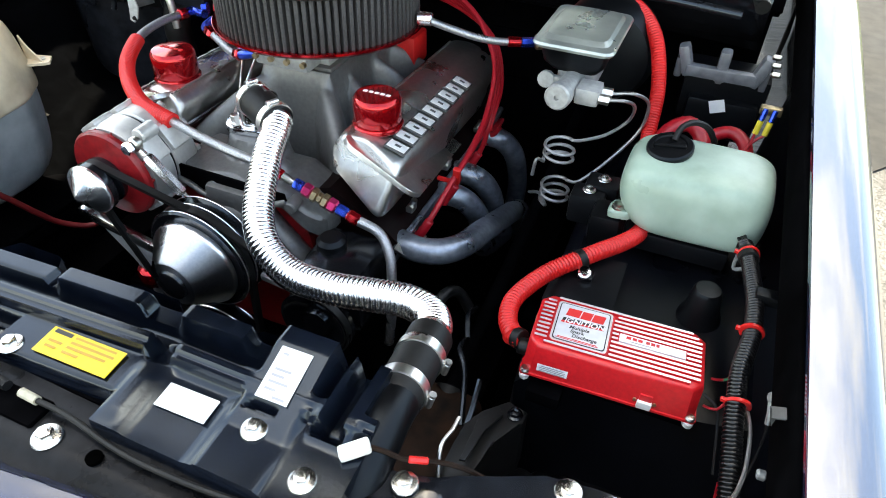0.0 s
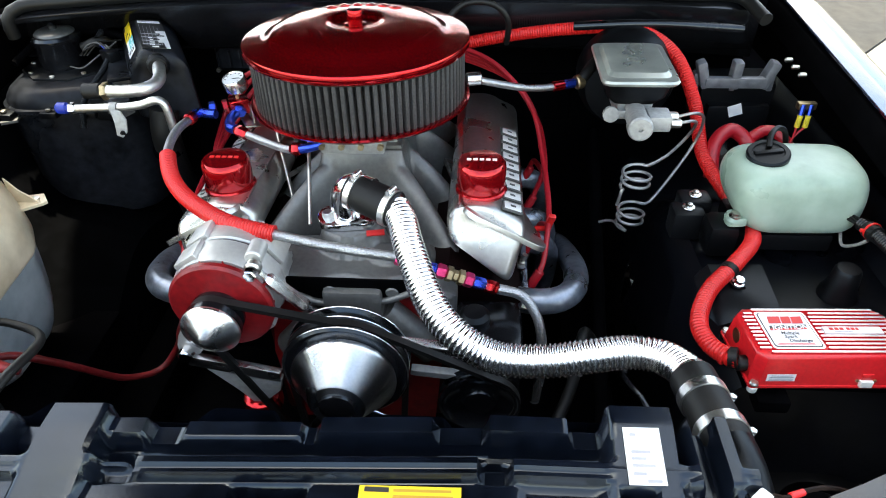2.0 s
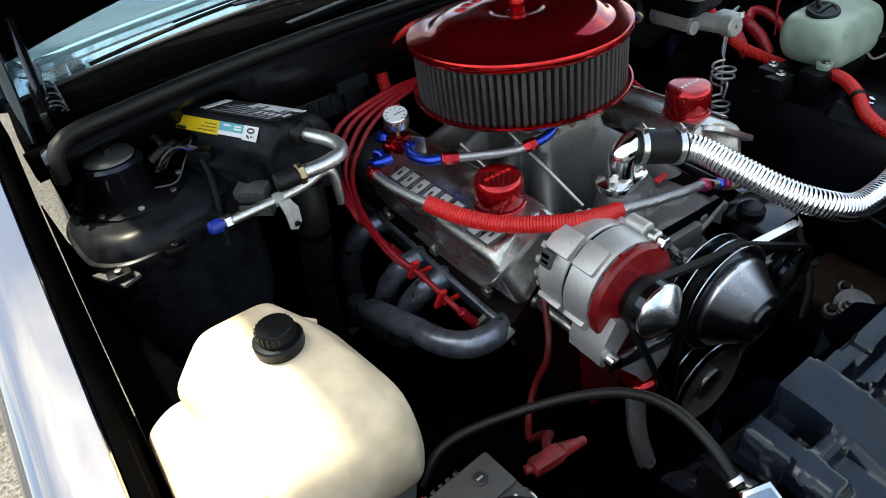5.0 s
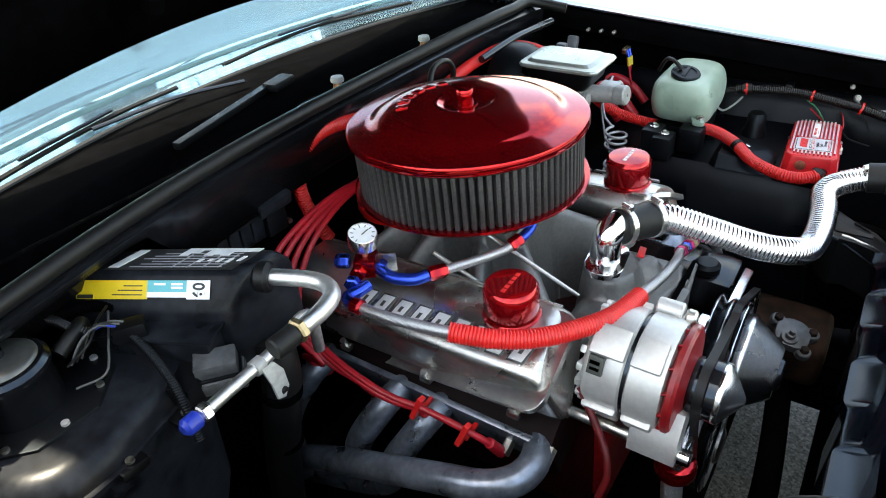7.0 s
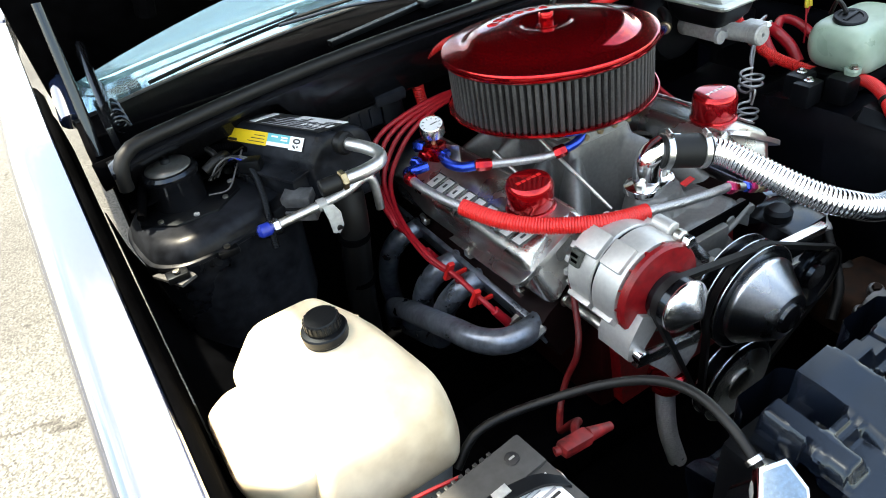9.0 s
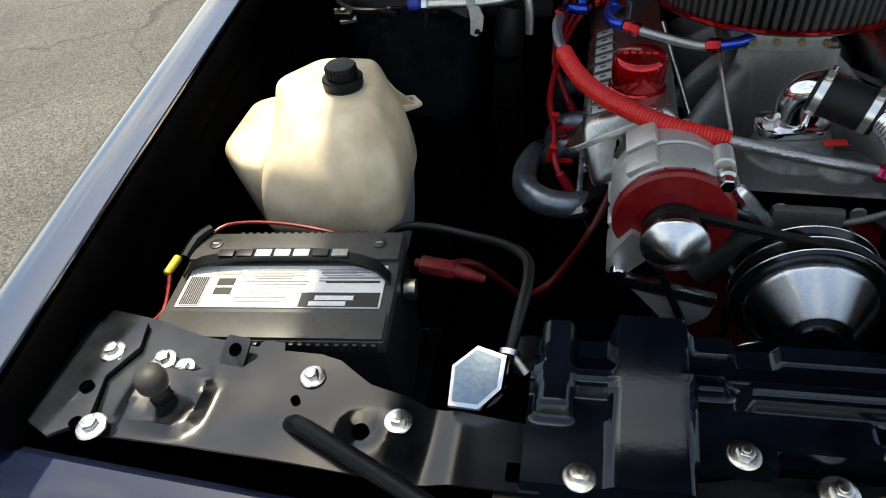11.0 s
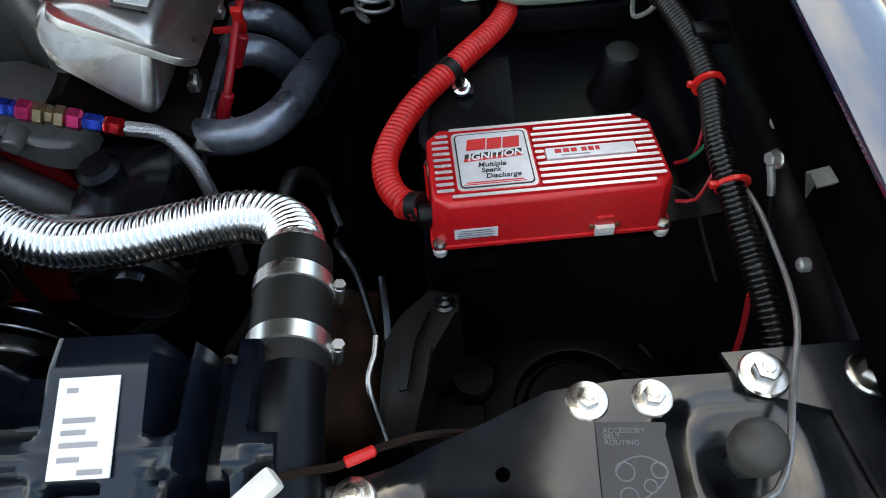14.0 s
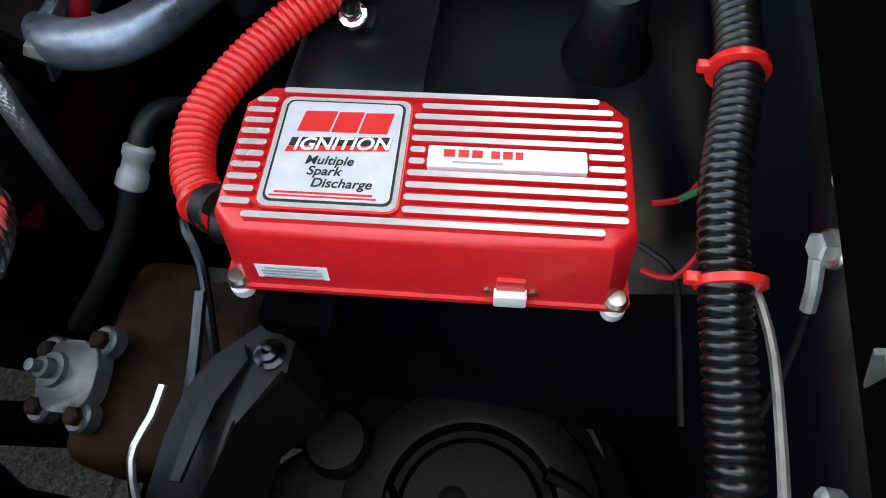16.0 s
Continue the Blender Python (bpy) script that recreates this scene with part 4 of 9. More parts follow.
part("wing_nut", lathe([(0.0105, 0.0172), (0.0115, 0.019), (0.0120, 0.038), (0.0110, 0.0405), (0.006, 0.041), (0.0, 0.041)], AC, 24), RED_ANOD, cleaner, "red centre nut")
part("nut_washer", lathe([(0.017, 0.0173), (0.0175, 0.0185), (0.012, 0.0192)], AC, 28), RED_ANOD, cleaner)
for k in range(6):
    a = radians(60 + 60 * k / 5 * 1.0)
    a = radians(125 - 14 * k)
    b2 = box((0, 0, 0), (0.0135, 0.017, 0.0022), 0.0006, pose(0, 0, 0, -5, 0, 0))
    box((0, 0, 0.0006), (0.006, 0.009, 0.0022), 0.0003, bm=b2)
    b2.transform(AC @ pose(0.092 * math.cos(a), 0.092 * math.sin(a), 0.0222, 0, 0, math.degrees(a) - 90))
    part("stamped_mark", b2, RED_ANOD, lid, "embossed block on the lid")
part("vent_tube", rod((0.17, 0.03, 0.925), (0.195, 0.035, 0.925), 0.011, bevel=0.002), BRIGHT_ALU, cleaner)

# distributor and leads
dist = thing("distributor", (0.0, 0.205, 0.78), "red distributor cap behind the air cleaner", "distributor")
part("cap", lathe([(0.066, 0), (0.070, 0.01), (0.070, 0.05), (0.060, 0.068), (0.0, 0.072)], Matrix.Translation((0.012, 0.172, 0.80)), 28), RED_PLASTIC, dist)
part("shaft_housing", rod((0.012, 0.172, 0.72), (0.012, 0.172, 0.80), 0.03), CAST_ALU, dist)
bm = bmesh.new()
for k in range(8):
    a = 2 * math.pi * k / 8
    rod((0.012 + 0.05 * math.cos(a), 0.172 + 0.05 * math.sin(a), 0.86), (0.012 + 0.05 * math.cos(a), 0.172 + 0.05 * math.sin(a), 0.89), 0.010, 0.008, segs=10, bm=bm)
part("tower", bm, RED_PLASTIC, dist)
part("coil_cover", box((0.085, 0.150, 0.815), (0.07, 0.06, 0.06), 0.006), RED_PLASTIC, dist, "red coil cover")
LEFT_ENDS = ((-0.190, 0.670), (-0.085, 0.670), (0.020, 0.670), (0.120, 0.670))
for i, (y, z) in enumerate(LEFT_ENDS):
    o = 0.011 * i
    pts = [(-0.045 + o, 0.165, 0.890), (-0.123 - o * 0.4, 0.168 + o * 0.3, 0.883 + o * 0.3), (-0.198 - o * 1.6, 0.162 + o * 0.5, 0.860 + o * 0.3), (-0.243 - o * 1.5, 0.157 + o * 0.5, 0.824 + o * 0.2), (-0.282 - o * 0.9, 0.132 + o * 0.5, 0.789), (-0.304 - o * 0.3, 0.070, 0.757 - o * 0.5)]
    if y < 0.02:
        pts += [(-0.312 - o * 0.2, -0.03, 0.735 - o * 0.5), (-0.300, -0.10 + o, 0.722 - o * 0.3)]
    pts += [(-0.292, y + 0.015, 0.706), (-0.272, y, z)]
    lead = solo("plug_lead", tube(pts, 0.0047, 10, 0.012), RED_WIRE, (-0.06, 0.18, 0.885), "red silicone spark plug lead", "plug lead", "plug leads")
    part("boot", rod((-0.285, y + 0.006, 0.695), (-0.262, y, 0.655), 0.0075, 0.0085, segs=12, bevel=0.002), RED_WIRE, lead)
for i, y in enumerate((-0.205, -0.10, 0.01, 0.115)):
    o = 0.011 * i
    pts = [(0.03, 0.19, 0.885), (0.12, 0.205, 0.915 - o * 0.5), (0.215 + o, 0.165, 0.900 - o), (0.285 + o * 0.5, 0.10, 0.845 - o), (0.306 + o * 0.2, 0.02 - i * 0.0, 0.79 - o)]
    if y < 0.01:
        pts += [(0.312, -0.07, 0.765 - o * 0.4), (0.310, -0.13, 0.75)]
    pts += [(0.300, y + 0.012, 0.715), (0.285, y, 0.68)]
    lead = solo("plug_lead", tube(pts, 0.0047, 10, 0.012), RED_WIRE, (0.03, 0.19, 0.885), "red silicone spark plug lead", "plug lead", "plug leads")
    part("boot", rod((0.297, y + 0.006, 0.705), (0.276, y, 0.665), 0.0075, 0.0085, segs=12, bevel=0.002), RED_WIRE, lead)
for x, y, z in ((-0.302, -0.085, 0.722), (-0.300, -0.155, 0.708), (0.312, -0.13, 0.75)):
    bm = box((x, y, z), (0.012, 0.008, 0.040), 0.002, pose(0, 0, 0, 20, 10, 0))
    box((x + 0.018 * (1 if x < 0 else -1), y, z - 0.012), (0.030, 0.006, 0.006), 0.001, bm=bm)
    solo("lead_separator", bm, RED_PLASTIC, (x, y, z), "red plastic lead separator on the valve cover", "separator", "lead separators")

# headers
for side in (-1, 1):
    hd = thing("exhaust_header", (side * 0.26, 0, 0.45), "grey coated tubular exhaust header", "header", "exhaust headers")
    s = side
    fl = box((EX + s * 0.253, -0.02, 0.668), (0.010, 0.46, 0.060), 0.003, pose(0, 0, 0, 0, s * 20, 0))
    part("flange", fl, HEADER_COAT, hd)
    for i, y in enumerate((-0.225, -0.085, -0.015, 0.125)):
        if i == 0:
            pts = [(EX + s * 0.244, -0.232, 0.676), (EX + s * 0.282, -0.244, 0.680), (EX + s * 0.318, -0.236, 0.680), (EX + s * 0.343, -0.203, 0.675), (EX + s * 0.352, -0.140, 0.658), (EX + s * 0.352, -0.050, 0.617), (EX + s * 0.348, 0.050, 0.566), (EX + s * 0.340, 0.140, 0.505), (EX + s * 0.325, 0.19, 0.42)]
        else:
            pts = [(EX + s * 0.250, y, 0.675), (EX + s * 0.285, y + 0.005, 0.672), (EX + s * 0.308, y + 0.02, 0.645), (EX + s * 0.315, y + 0.05, 0.59), (EX + s * 0.31, y + 0.09, 0.50), (EX + s * 0.30, 0.16 + 0.02 * i, 0.40)]
        part("pipe", tube(pts, 0.0205, 16, 0.012), HEADER_COAT, hd)
    for y in (-0.255, -0.195):
        part("bolt", rod((EX + s * 0.255, y, 0.665 + 0.02 * (y < -0.22)), (EX + s * 0.275, y, 0.657 + 0.02 * (y < -0.22)), 0.008, segs=6), ZINC, hd)

# water pump with its polished pulley
PX, PZ = 0.0215, 0.696
pump = thing("water_pump", (PX, -0.33, 0.66), "cast water pump with polished cone pulley", "water pump")
bm = lathe([(0.055, 0), (0.05, 0.03), (0.035, 0.05), (0.022, 0.055), (0.022, 0.09)], align((PX, -0.29, PZ), (PX, -0.4, PZ)), 28)
box((PX, -0.315, PZ + 0.045), (0.085, 0.035, 0.050), 0.008, bm=bm)
rod((PX - 0.04, -0.31, PZ + 0.02), (PX - 0.11, -0.31, PZ - 0.06), 0.024, bm=bm)
rod((PX + 0.04, -0.31, PZ + 0.02), (PX + 0.11, -0.31, PZ - 0.06), 0.024, bm=bm)
part("housing", bm, CAST_ALU, pump)
axis = align((PX, -0.372, PZ), (PX, -0.50, PZ))
part("groove_wheel", lathe([(0.05, 0), (0.084, 0.001), (0.085, 0.005), (0.075, 0.012), (0.085, 0.019), (0.085, 0.024), (0.077, 0.031), (0.085, 0.038), (0.0855, 0.043), (0.082, 0.046), (0.074, 0.046)], axis, 56), BLACK_SHEET, pump, "black grooved pulley rim")
for off, rr in ((0.0035, 0.0853), (0.0218, 0.0853), (0.0425, 0.0857)):
    part("rim_edge", ring((PX, -0.372 - off, PZ), (0, 1, 0), rr, 0.0010, 64, 6), BRIGHT_ALU, pump, "bright worn rim edge")
part("cone", lathe([(0.067, 0.045), (0.0700, 0.048), (0.0715, 0.052), (0.0716, 0.055), (0.0705, 0.0575), (0.0680, 0.059), (0.0385, 0.099), (0.0365, 0.1005), (0.034, 0.100)], axis, 64), PULLEY_ALU, pump, "polished aluminium pulley cone")
part("hub", lathe([(0.0345, 0.090), (0.0345, 0.098), (0.031, 0.0995), (0.025, 0.098), (0.023, 0.105), (0.017, 0.108), (0.0, 0.108)], axis, 32), BLACK_SHEET, pump, "black hub")

# alternator
AX, AZ = -0.142, 0.781
alt = thing("alternator", (AX, -0.31, AZ - 0.075), "alternator with cast body, red fan and chrome nose", "alternator")
aa = align((AX, -0.241, AZ), (AX, -0.5, AZ))
part("rear_case", lathe([(0.035, 0.026), (0.058, 0.028), (0.067, 0.033), (0.0715, 0.040), (0.0715, 0.079), (0.069, 0.081)], aa, 56), ALT_ALU, alt)
part("stator", lathe([(0.0675, 0.081), (0.0675, 0.086)], aa, 48), BLACK_SHEET, alt)
part("front_case", lathe([(0.069, 0.086), (0.0725, 0.088), (0.0725, 0.118), (0.069, 0.128), (0.050, 0.132)], aa, 56), ALT_ALU, alt)
for a in (35, 125, 215, 305):
    for s0, s1 in ((0.036, 0.080), (0.087, 0.124)):
        b2 = box((0.0715, 0, (s0 + s1) / 2), (0.011, 0.040, s1 - s0), 0.004)
        b2.transform(aa @ pose(0, 0, 0, 0, 0, a))
        part("case_lug", b2, ALT_ALU, alt)
bm = bmesh.new()
for k in range(18):
    a = 2 * math.pi * k / 18
    b2 = box((0.056, 0, 0), (0.024, 0.010, 0.008), 0.002)
    b2.transform(aa @ pose(0, 0, 0.028, 0, 0, math.degrees(a)))
    join(bm, b2)
part("rear_vent", bm, ALT_ALU, alt)
plug = part("terminal_plug", box((AX - 0.063, -0.290, AZ + 0.036), (0.010, 0.019, 0.024), 0.0015, pose(0, 0, 0, 0, 24, 0)), material("olive_plug_plastic", (0.045, 0.048, 0.040), 0.5, 0.0, 0.2, 120, 0.1, 400), alt, "olive-grey terminal plug")
for dz in (-0.005, 0.005):
    part("plug_slot", box((AX - 0.0685, -0.290, AZ + 0.0385 + dz), (0.002, 0.012, 0.004), 0.0, pose(0, 0, 0, 0, 24, 0)), DEEP, plug)
part("ear_top", rod((AX + 0.048, -0.325, AZ + 0.063), (AX + 0.048, -0.358, AZ + 0.063), 0.012, bevel=0.002), ALT_ALU, alt)
part("ear_low", loft([[(-0.2125, y, 0.705), (-0.2065, y, 0.6985), (-0.194, y, 0.6985), (-0.184, y, 0.706), (-0.166, y, 0.728), (-0.150, y, 0.752), (-0.188, y, 0.770), (-0.206, y, 0.740), (-0.2125, y, 0.722)] for y in (-0.340, -0.343, -0.395, -0.398)]), ALT_ALU, alt, "wide cast foot")
part("fan", lathe([(0.020, 0.133), (0.066, 0.131), (0.0705, 0.134), (0.0705, 0.140), (0.067, 0.144), (0.055, 0.146), (0.03, 0.150)], aa, 48), RED_PAINT, alt, "red cooling fan")
bm = bmesh.new()
for k in range(14):
    b2 = box((0.057, 0, 0), (0.026, 0.0025, 0.014), 0.0006, pose(0, 0, 0, 25, 0, 0))
    b2.transform(aa @ pose(0, 0, 0.135, 0, 0, 360 * k / 14))
    join(bm, b2)
part("fan_blade", bm, RED_PAINT, alt)
part("pulley", lathe([(0.020, 0.147), (0.034, 0.148), (0.036, 0.153), (0.036, 0.158), (0.026, 0.1635), (0.036, 0.169), (0.038, 0.171), (0.038, 0.182), (0.034, 0.184)], aa, 40), BLACK_SHEET, alt)
part("nose", lathe([(0.0370, 0.180), (0.0385, 0.182), (0.0386, 0.186), (0.0372, 0.1885), (0.0210, 0.1995), (0.0070, 0.2090), (0.0035, 0.2108), (0.0, 0.2112)], aa, 48), BRIGHT_ALU, alt, "polished conical nose")
part("long_bolt", rod((-0.198, -0.244, 0.713), (-0.198, -0.412, 0.713), 0.0078, segs=16), ZINC, alt)
part("bolt_head", rod((-0.198, -0.398, 0.713), (-0.198, -0.415, 0.713), 0.0105, segs=20, bevel=0.002), CHROME, alt)
part("bolt_collar", rod((-0.198, -0.252, 0.713), (-0.198, -0.259, 0.713), 0.0115, segs=20, bevel=0.002), ZINC, alt)

# adjuster rod between alternator and pump
adj = thing("adjuster_rod", (-0.016, -0.367, 0.74), "polished turnbuckle adjuster rod between alternator and pump", "adjuster rod")
A0, A1 = Vector((-0.092, -0.367, 0.838)), Vector((-0.014, -0.363, 0.747))
part("sleeve", lathe([(0.0045, 0), (0.0045, 0.02), (0.0085, 0.024), (0.0095, 0.03), (0.0095, 0.085), (0.0085, 0.092), (0.0045, 0.095), (0.0045, 0.118)], align(A0, A1), 6), BRIGHT_ALU, adj)
for p in (A0, A1):
    part("rod_end", rod(p + Vector((0, 0.007, 0)), p - Vector((0, 0.007, 0)), 0.011, segs=24, bevel=0.003), ZINC, adj)
    part("bolt_head", rod(p - Vector((0, 0.009, 0)), p - Vector((0, 0.020, 0)), 0.0095, segs=6, bevel=0.0015), CHROME, adj)

# brackets
brk = thing("alternator_bracket", (-0.12, -0.39, 0.68), "machined aluminium bracket bar under the alternator", "bracket")
m1 = frame_of((-0.138, -0.400, 0.683), (0.123, 0.0, -0.028), (0, 0, 1))
part("bar", (lambda b: (b.transform(m1), b)[1])(box((0, 0, 0), (0.128, 0.012, 0.018), 0.002)), BRIGHT_ALU, brk)
part("gusset", slab([(-0.185, -0.012), (-0.075, -0.038), (-0.080, -0.060), (-0.118, -0.098), (-0.140, -0.062)], -0.006, 0.006, 0.001, Matrix.Translation((0, -0.398, 0.70)) @ pose(0, 0, 0, 90, 0, 0)), GREY_CAST, brk)
psb = thing("pump_bracket", (0.17, -0.38, 0.69), "machined aluminium bracket bar over the steering pump", "bracket")
m1 = frame_of((0.160, -0.385, 0.717), (0.10, 0.0, -0.012), (0, -0.2, 1))
part("bar", (lambda b: (b.transform(m1), b)[1])(box((0, 0, 0), (0.130, 0.014, 0.018), 0.002)), BRIGHT_ALU, psb)
m1 = frame_of((0.162, -0.385, 0.667), (0.10, 0.0, -0.012), (0, -0.2, 1))
part("lower_bar", (lambda b: (b.transform(m1), b)[1])(box((0, 0, 0), (0.110, 0.012, 0.014), 0.002)), GREY_CAST, psb)

# power steering pump
ps = thing("steering_pump", (0.205, -0.36, 0.57), "black power steering pump with wide flat pulley", "pump")
pa = align((0.205, -0.385, 0.628), (0.205, -0.5, 0.628))
part("pulley", lathe([(0.02, 0.0), (0.055, 0.001), (0.058, 0.004), (0.050, 0.011), (0.058, 0.018), (0.058, 0.022), (0.053, 0.024), (0.046, 0.016), (0.026, 0.012), (0.022, 0.020), (0.0, 0.021)], pa, 56), BLACK_SHEET, ps, "wide black pulley")
part("reservoir", box((0.215, -0.325, 0.655), (0.10, 0.10, 0.12), 0.02), BLACK_SHEET, ps)
part("filler_cap", lathe([(0.022, 0), (0.022, 0.012), (0.016, 0.018), (0.0, 0.019)], Matrix.Translation((0.195, -0.325, 0.714)), 20), BLACK_PLASTIC, ps)

# crank pulley and belts
crank = thing("crank_pulley", (EX, -0.37, 0.44), "black crank pulley low at the front of the engine", "pulley")
part("wheel", lathe([(0.02, 0), (0.078, 0.001), (0.078, 0.006), (0.066, 0.014), (0.078, 0.022), (0.078, 0.028), (0.07, 0.03), (0.03, 0.026)], align((0.02, -0.390, 0.515), (0.02, -0.5, 0.515)), 48), BLACK_SHEET, crank)
for off in (0.003, 0.025):
    part("rim_edge", ring((0.02, -0.390 - off, 0.515), (0, 1, 0), 0.0782, 0.0016, 56, 6), BRIGHT_ALU, crank, "bright worn rim edge")
part("face", lathe([(0.030, 0.024), (0.060, 0.030), (0.069, 0.031)], align((0.02, -0.390, 0.515), (0.02, -0.5, 0.515)), 48), PULLEY_ALU, crank, "bare metal face")
part("hub", lathe([(0.028, 0.026), (0.030, 0.034), (0.024, 0.038), (0.0, 0.039)], align((0.02, -0.390, 0.515), (0.02, -0.5, 0.515)), 32), ZINC, crank, "bare steel hub")


def belt(wheels, y, name, label):
    """A vee belt in the plane y round (x, z, radius) wheels, in order."""
    pts = []
    n = len(wheels)
    for i in range(n):
        x, z, r = wheels[i]
        px, pz, _ = wheels[i - 1]
        qx, qz, _ = wheels[(i + 1) % n]
        a0 = math.atan2(z - pz, x - px) - math.pi / 2
        a1 = math.atan2(qz - z, qx - x) - math.pi / 2
        while a1 < a0 - 1e-6:
            a1 += 2 * math.pi
        k = max(2, int((a1 - a0) / 0.15))
        for j in range(k + 1):
            a = a0 + (a1 - a0) * j / k
            pts.append((x + r * math.cos(a), z + r * math.sin(a), math.cos(a), math.sin(a)))
    bm = bmesh.new()
    rings = []
    for x, z, cx, cz in pts:
        rings.append([bm.verts.new((x + cx * d, y + w, z + cz * d)) for d, w in ((0.004, -0.0055), (0.004, 0.0055), (-0.005, 0.0035), (-0.005, -0.0035))])
    for i in range(len(rings)):
        A, B = rings[i], rings[(i + 1) % len(rings)]
        for k in range(4):
            bm.faces.new((A[k], A[(k + 1) % 4], B[(k + 1) % 4], B[k]))
    return solo(name, bm, RUBBER, (wheels[0][0], y, wheels[0][1]), label, "belt", "drive belts")


belt([(0.02, 0.515, 0.072), (PX, PZ, 0.082), (AX, AZ, 0.032)], -0.4045, "drive_belt", "black vee belt round alternator and water pump pulleys")
belt([(0.02, 0.515, 0.072), (0.205, 0.629, 0.054), (PX, PZ, 0.082)], -0.4035, "drive_belt", "black vee belt round steering pump and water pump pulleys")

# thermostat elbow, coupler and flexible radiator hose
elbow = thing("thermostat_elbow", (EX, -0.215, 0.81), "chrome thermostat housing elbow with hose clamps", "hose elbow")
part("flange", slab(rounded(0.088, 0.056, 0.024, 6), 0.812, 0.822, 0.002, Matrix.Translation((EX - 0.006, -0.220, 0)) @ pose(0, 0, 0, 0, 0, 8)), CHROME, elbow)
part("neck", tube([(EX - 0.008, -0.218, 0.818), (EX - 0.008, -0.217, 0.840), (EX - 0.003, -0.219, 0.860), (EX + 0.012, -0.226, 0.8715), (EX + 0.036, -0.236, 0.8695)], 0.0225, 22, 0.006), CHROME, elbow, "polished chrome neck")
for dx in (-0.034, 0.034):
    part("bolt", rod((EX + dx, -0.222 + dx * 0.2, 0.820), (EX + dx, -0.222 + dx * 0.2, 0.832), 0.008, segs=6, bevel=0.001), ZINC, elbow)
d = Vector((0.062, -0.030, -0.011)).normalized()
C0 = Vector((0.014, -0.2275, 0.8715))
cp = thing("hose_coupler", tuple(C0), "black rubber coupler with worm-drive clamps at the engine", "hose coupler", "hose couplers")
part("sleeve", rod(C0, C0 + d * 0.078, 0.0262, bevel=0.002, segs=28), RUBBER, cp)


def worm_clamp(centre, axis, R, parent, width=0.010, up=(0, 0, 1)):
    c = part("clamp", band(centre, axis, R, width, 0.0014), BAND_STEEL, parent, "bright worm-drive hose clamp")
    a = Vector(axis).normalized()
    u = Vector(up)
    u = (u - a * u.dot(a)).normalized()
    s = a.cross(u)
    p = Vector(centre) + u * (R + 0.005)
    part("worm_screw", rod(p - s * 0.008 - u * 0.001, p + s * 0.008 - u * 0.001, 0.0038, segs=12, bevel=0.001, bm=rod(p + s * 0.008 - u * 0.001, p + s * 0.011 - u * 0.001, 0.0042, segs=6)), BAND_STEEL, c)


worm_clamp(C0 + d * 0.010, d, 0.0268, cp)
worm_clamp(C0 + d * 0.068, d, 0.0268, cp)
HOSE = [(0.079, -0.258, 0.8605), (0.094, -0.284, 0.858), (0.107, -0.326, 0.846), (0.137, -0.396, 0.820), (0.172, -0.440, 0.803), (0.222, -0.460, 0.785), (0.280, -0.466, 0.788), (0.335, -0.462, 0.795), (0.382, -0.455, 0.797), (0.415, -0.464, 0.800), (0.432, -0.488, 0.808), (0.438, -0.515, 0.818)]
bm = tube(HOSE, 0.0210, 18, ribs=0.0027, pitch=0.0062)
rhose = thing("radiator_hose", HOSE[0], "chromed corrugated flexible radiator hose", "hose")
part("corrugated_tube", bm, HOSE_CHROME, rhose, angle=60)
for a, b in ((HOSE[0], HOSE[1]), (HOSE[-1], HOSE[-2])):
    part("end_collar", rod(a, Vector(a) + (Vector(b) - Vector(a)).normalized() * 0.010, 0.0235, bevel=0.002, segs=24), HOSE_CHROME, rhose, "smooth end collar")
R0, R1 = Vector((0.437, -0.508, 0.816)), Vector((0.446, -0.615, 0.832))
rc = thing("hose_coupler", tuple(R0), "black rubber coupler with two bright clamps at the radiator", "hose coupler", "hose couplers")
part("sleeve", lathe([(0.0225, 0), (0.0252, 0.002), (0.0252, 0.10), (0.0235, 0.104)], align(R0, R1), 30), RUBBER, rc)
rd = (R1 - R0).normalized()
for s in (0.034, 0.083):
    worm_clamp(R0 + rd * s, rd, 0.0254, rc, 0.013, (1, 0, -0.25))


# ---- radiator and its support ----
radiator = thing("radiator", (0.08, -0.66, 0.30), "radiator under a black plastic top shroud", "radiator")
part("core", box((0.08, -0.69, 0.57), (0.78, 0.06, 0.50), 0.004), BLACK_SATIN, radiator)
part("neck", tube([(0.449, -0.70, 0.800), (0.449, -0.672, 0.822), (0.4475, -0.635, 0.834), (0.446, -0.60, 0.830)], 0.0235, 22, 0.008), BLACK_PLASTIC, radiator, "black radiator neck")
bm = bmesh.new()
for x0, x1 in ((-0.30, 0.40),):
    box(((x0 + x1) / 2, -0.63, 0.60), (x1 - x0, 0.05, 0.44), 0.01, bm=bm)
part("shroud_body", bm, BLACK_PLASTIC, radiator)

shroud = thing("radiator_shroud", (0.09, -0.68, 0.80), "black moulded plastic radiator top shroud with labels and bolts", "shroud")
ZP = 0.842


def ease(a, b, t):
    t = min(1.0, max(0.0, (t - a) / (b - a)))
    return t * t * (3 - 2 * t)


def bank(t, a, b, w):
    """1 between a and b, with soft flanks of width w."""
    return ease(a - w / 2, a + w / 2, t) * (1 - ease(b - w / 2, b + w / 2, t))


def skew(x):
    return 0.045 * (min(x, 0.2) - 0.2)


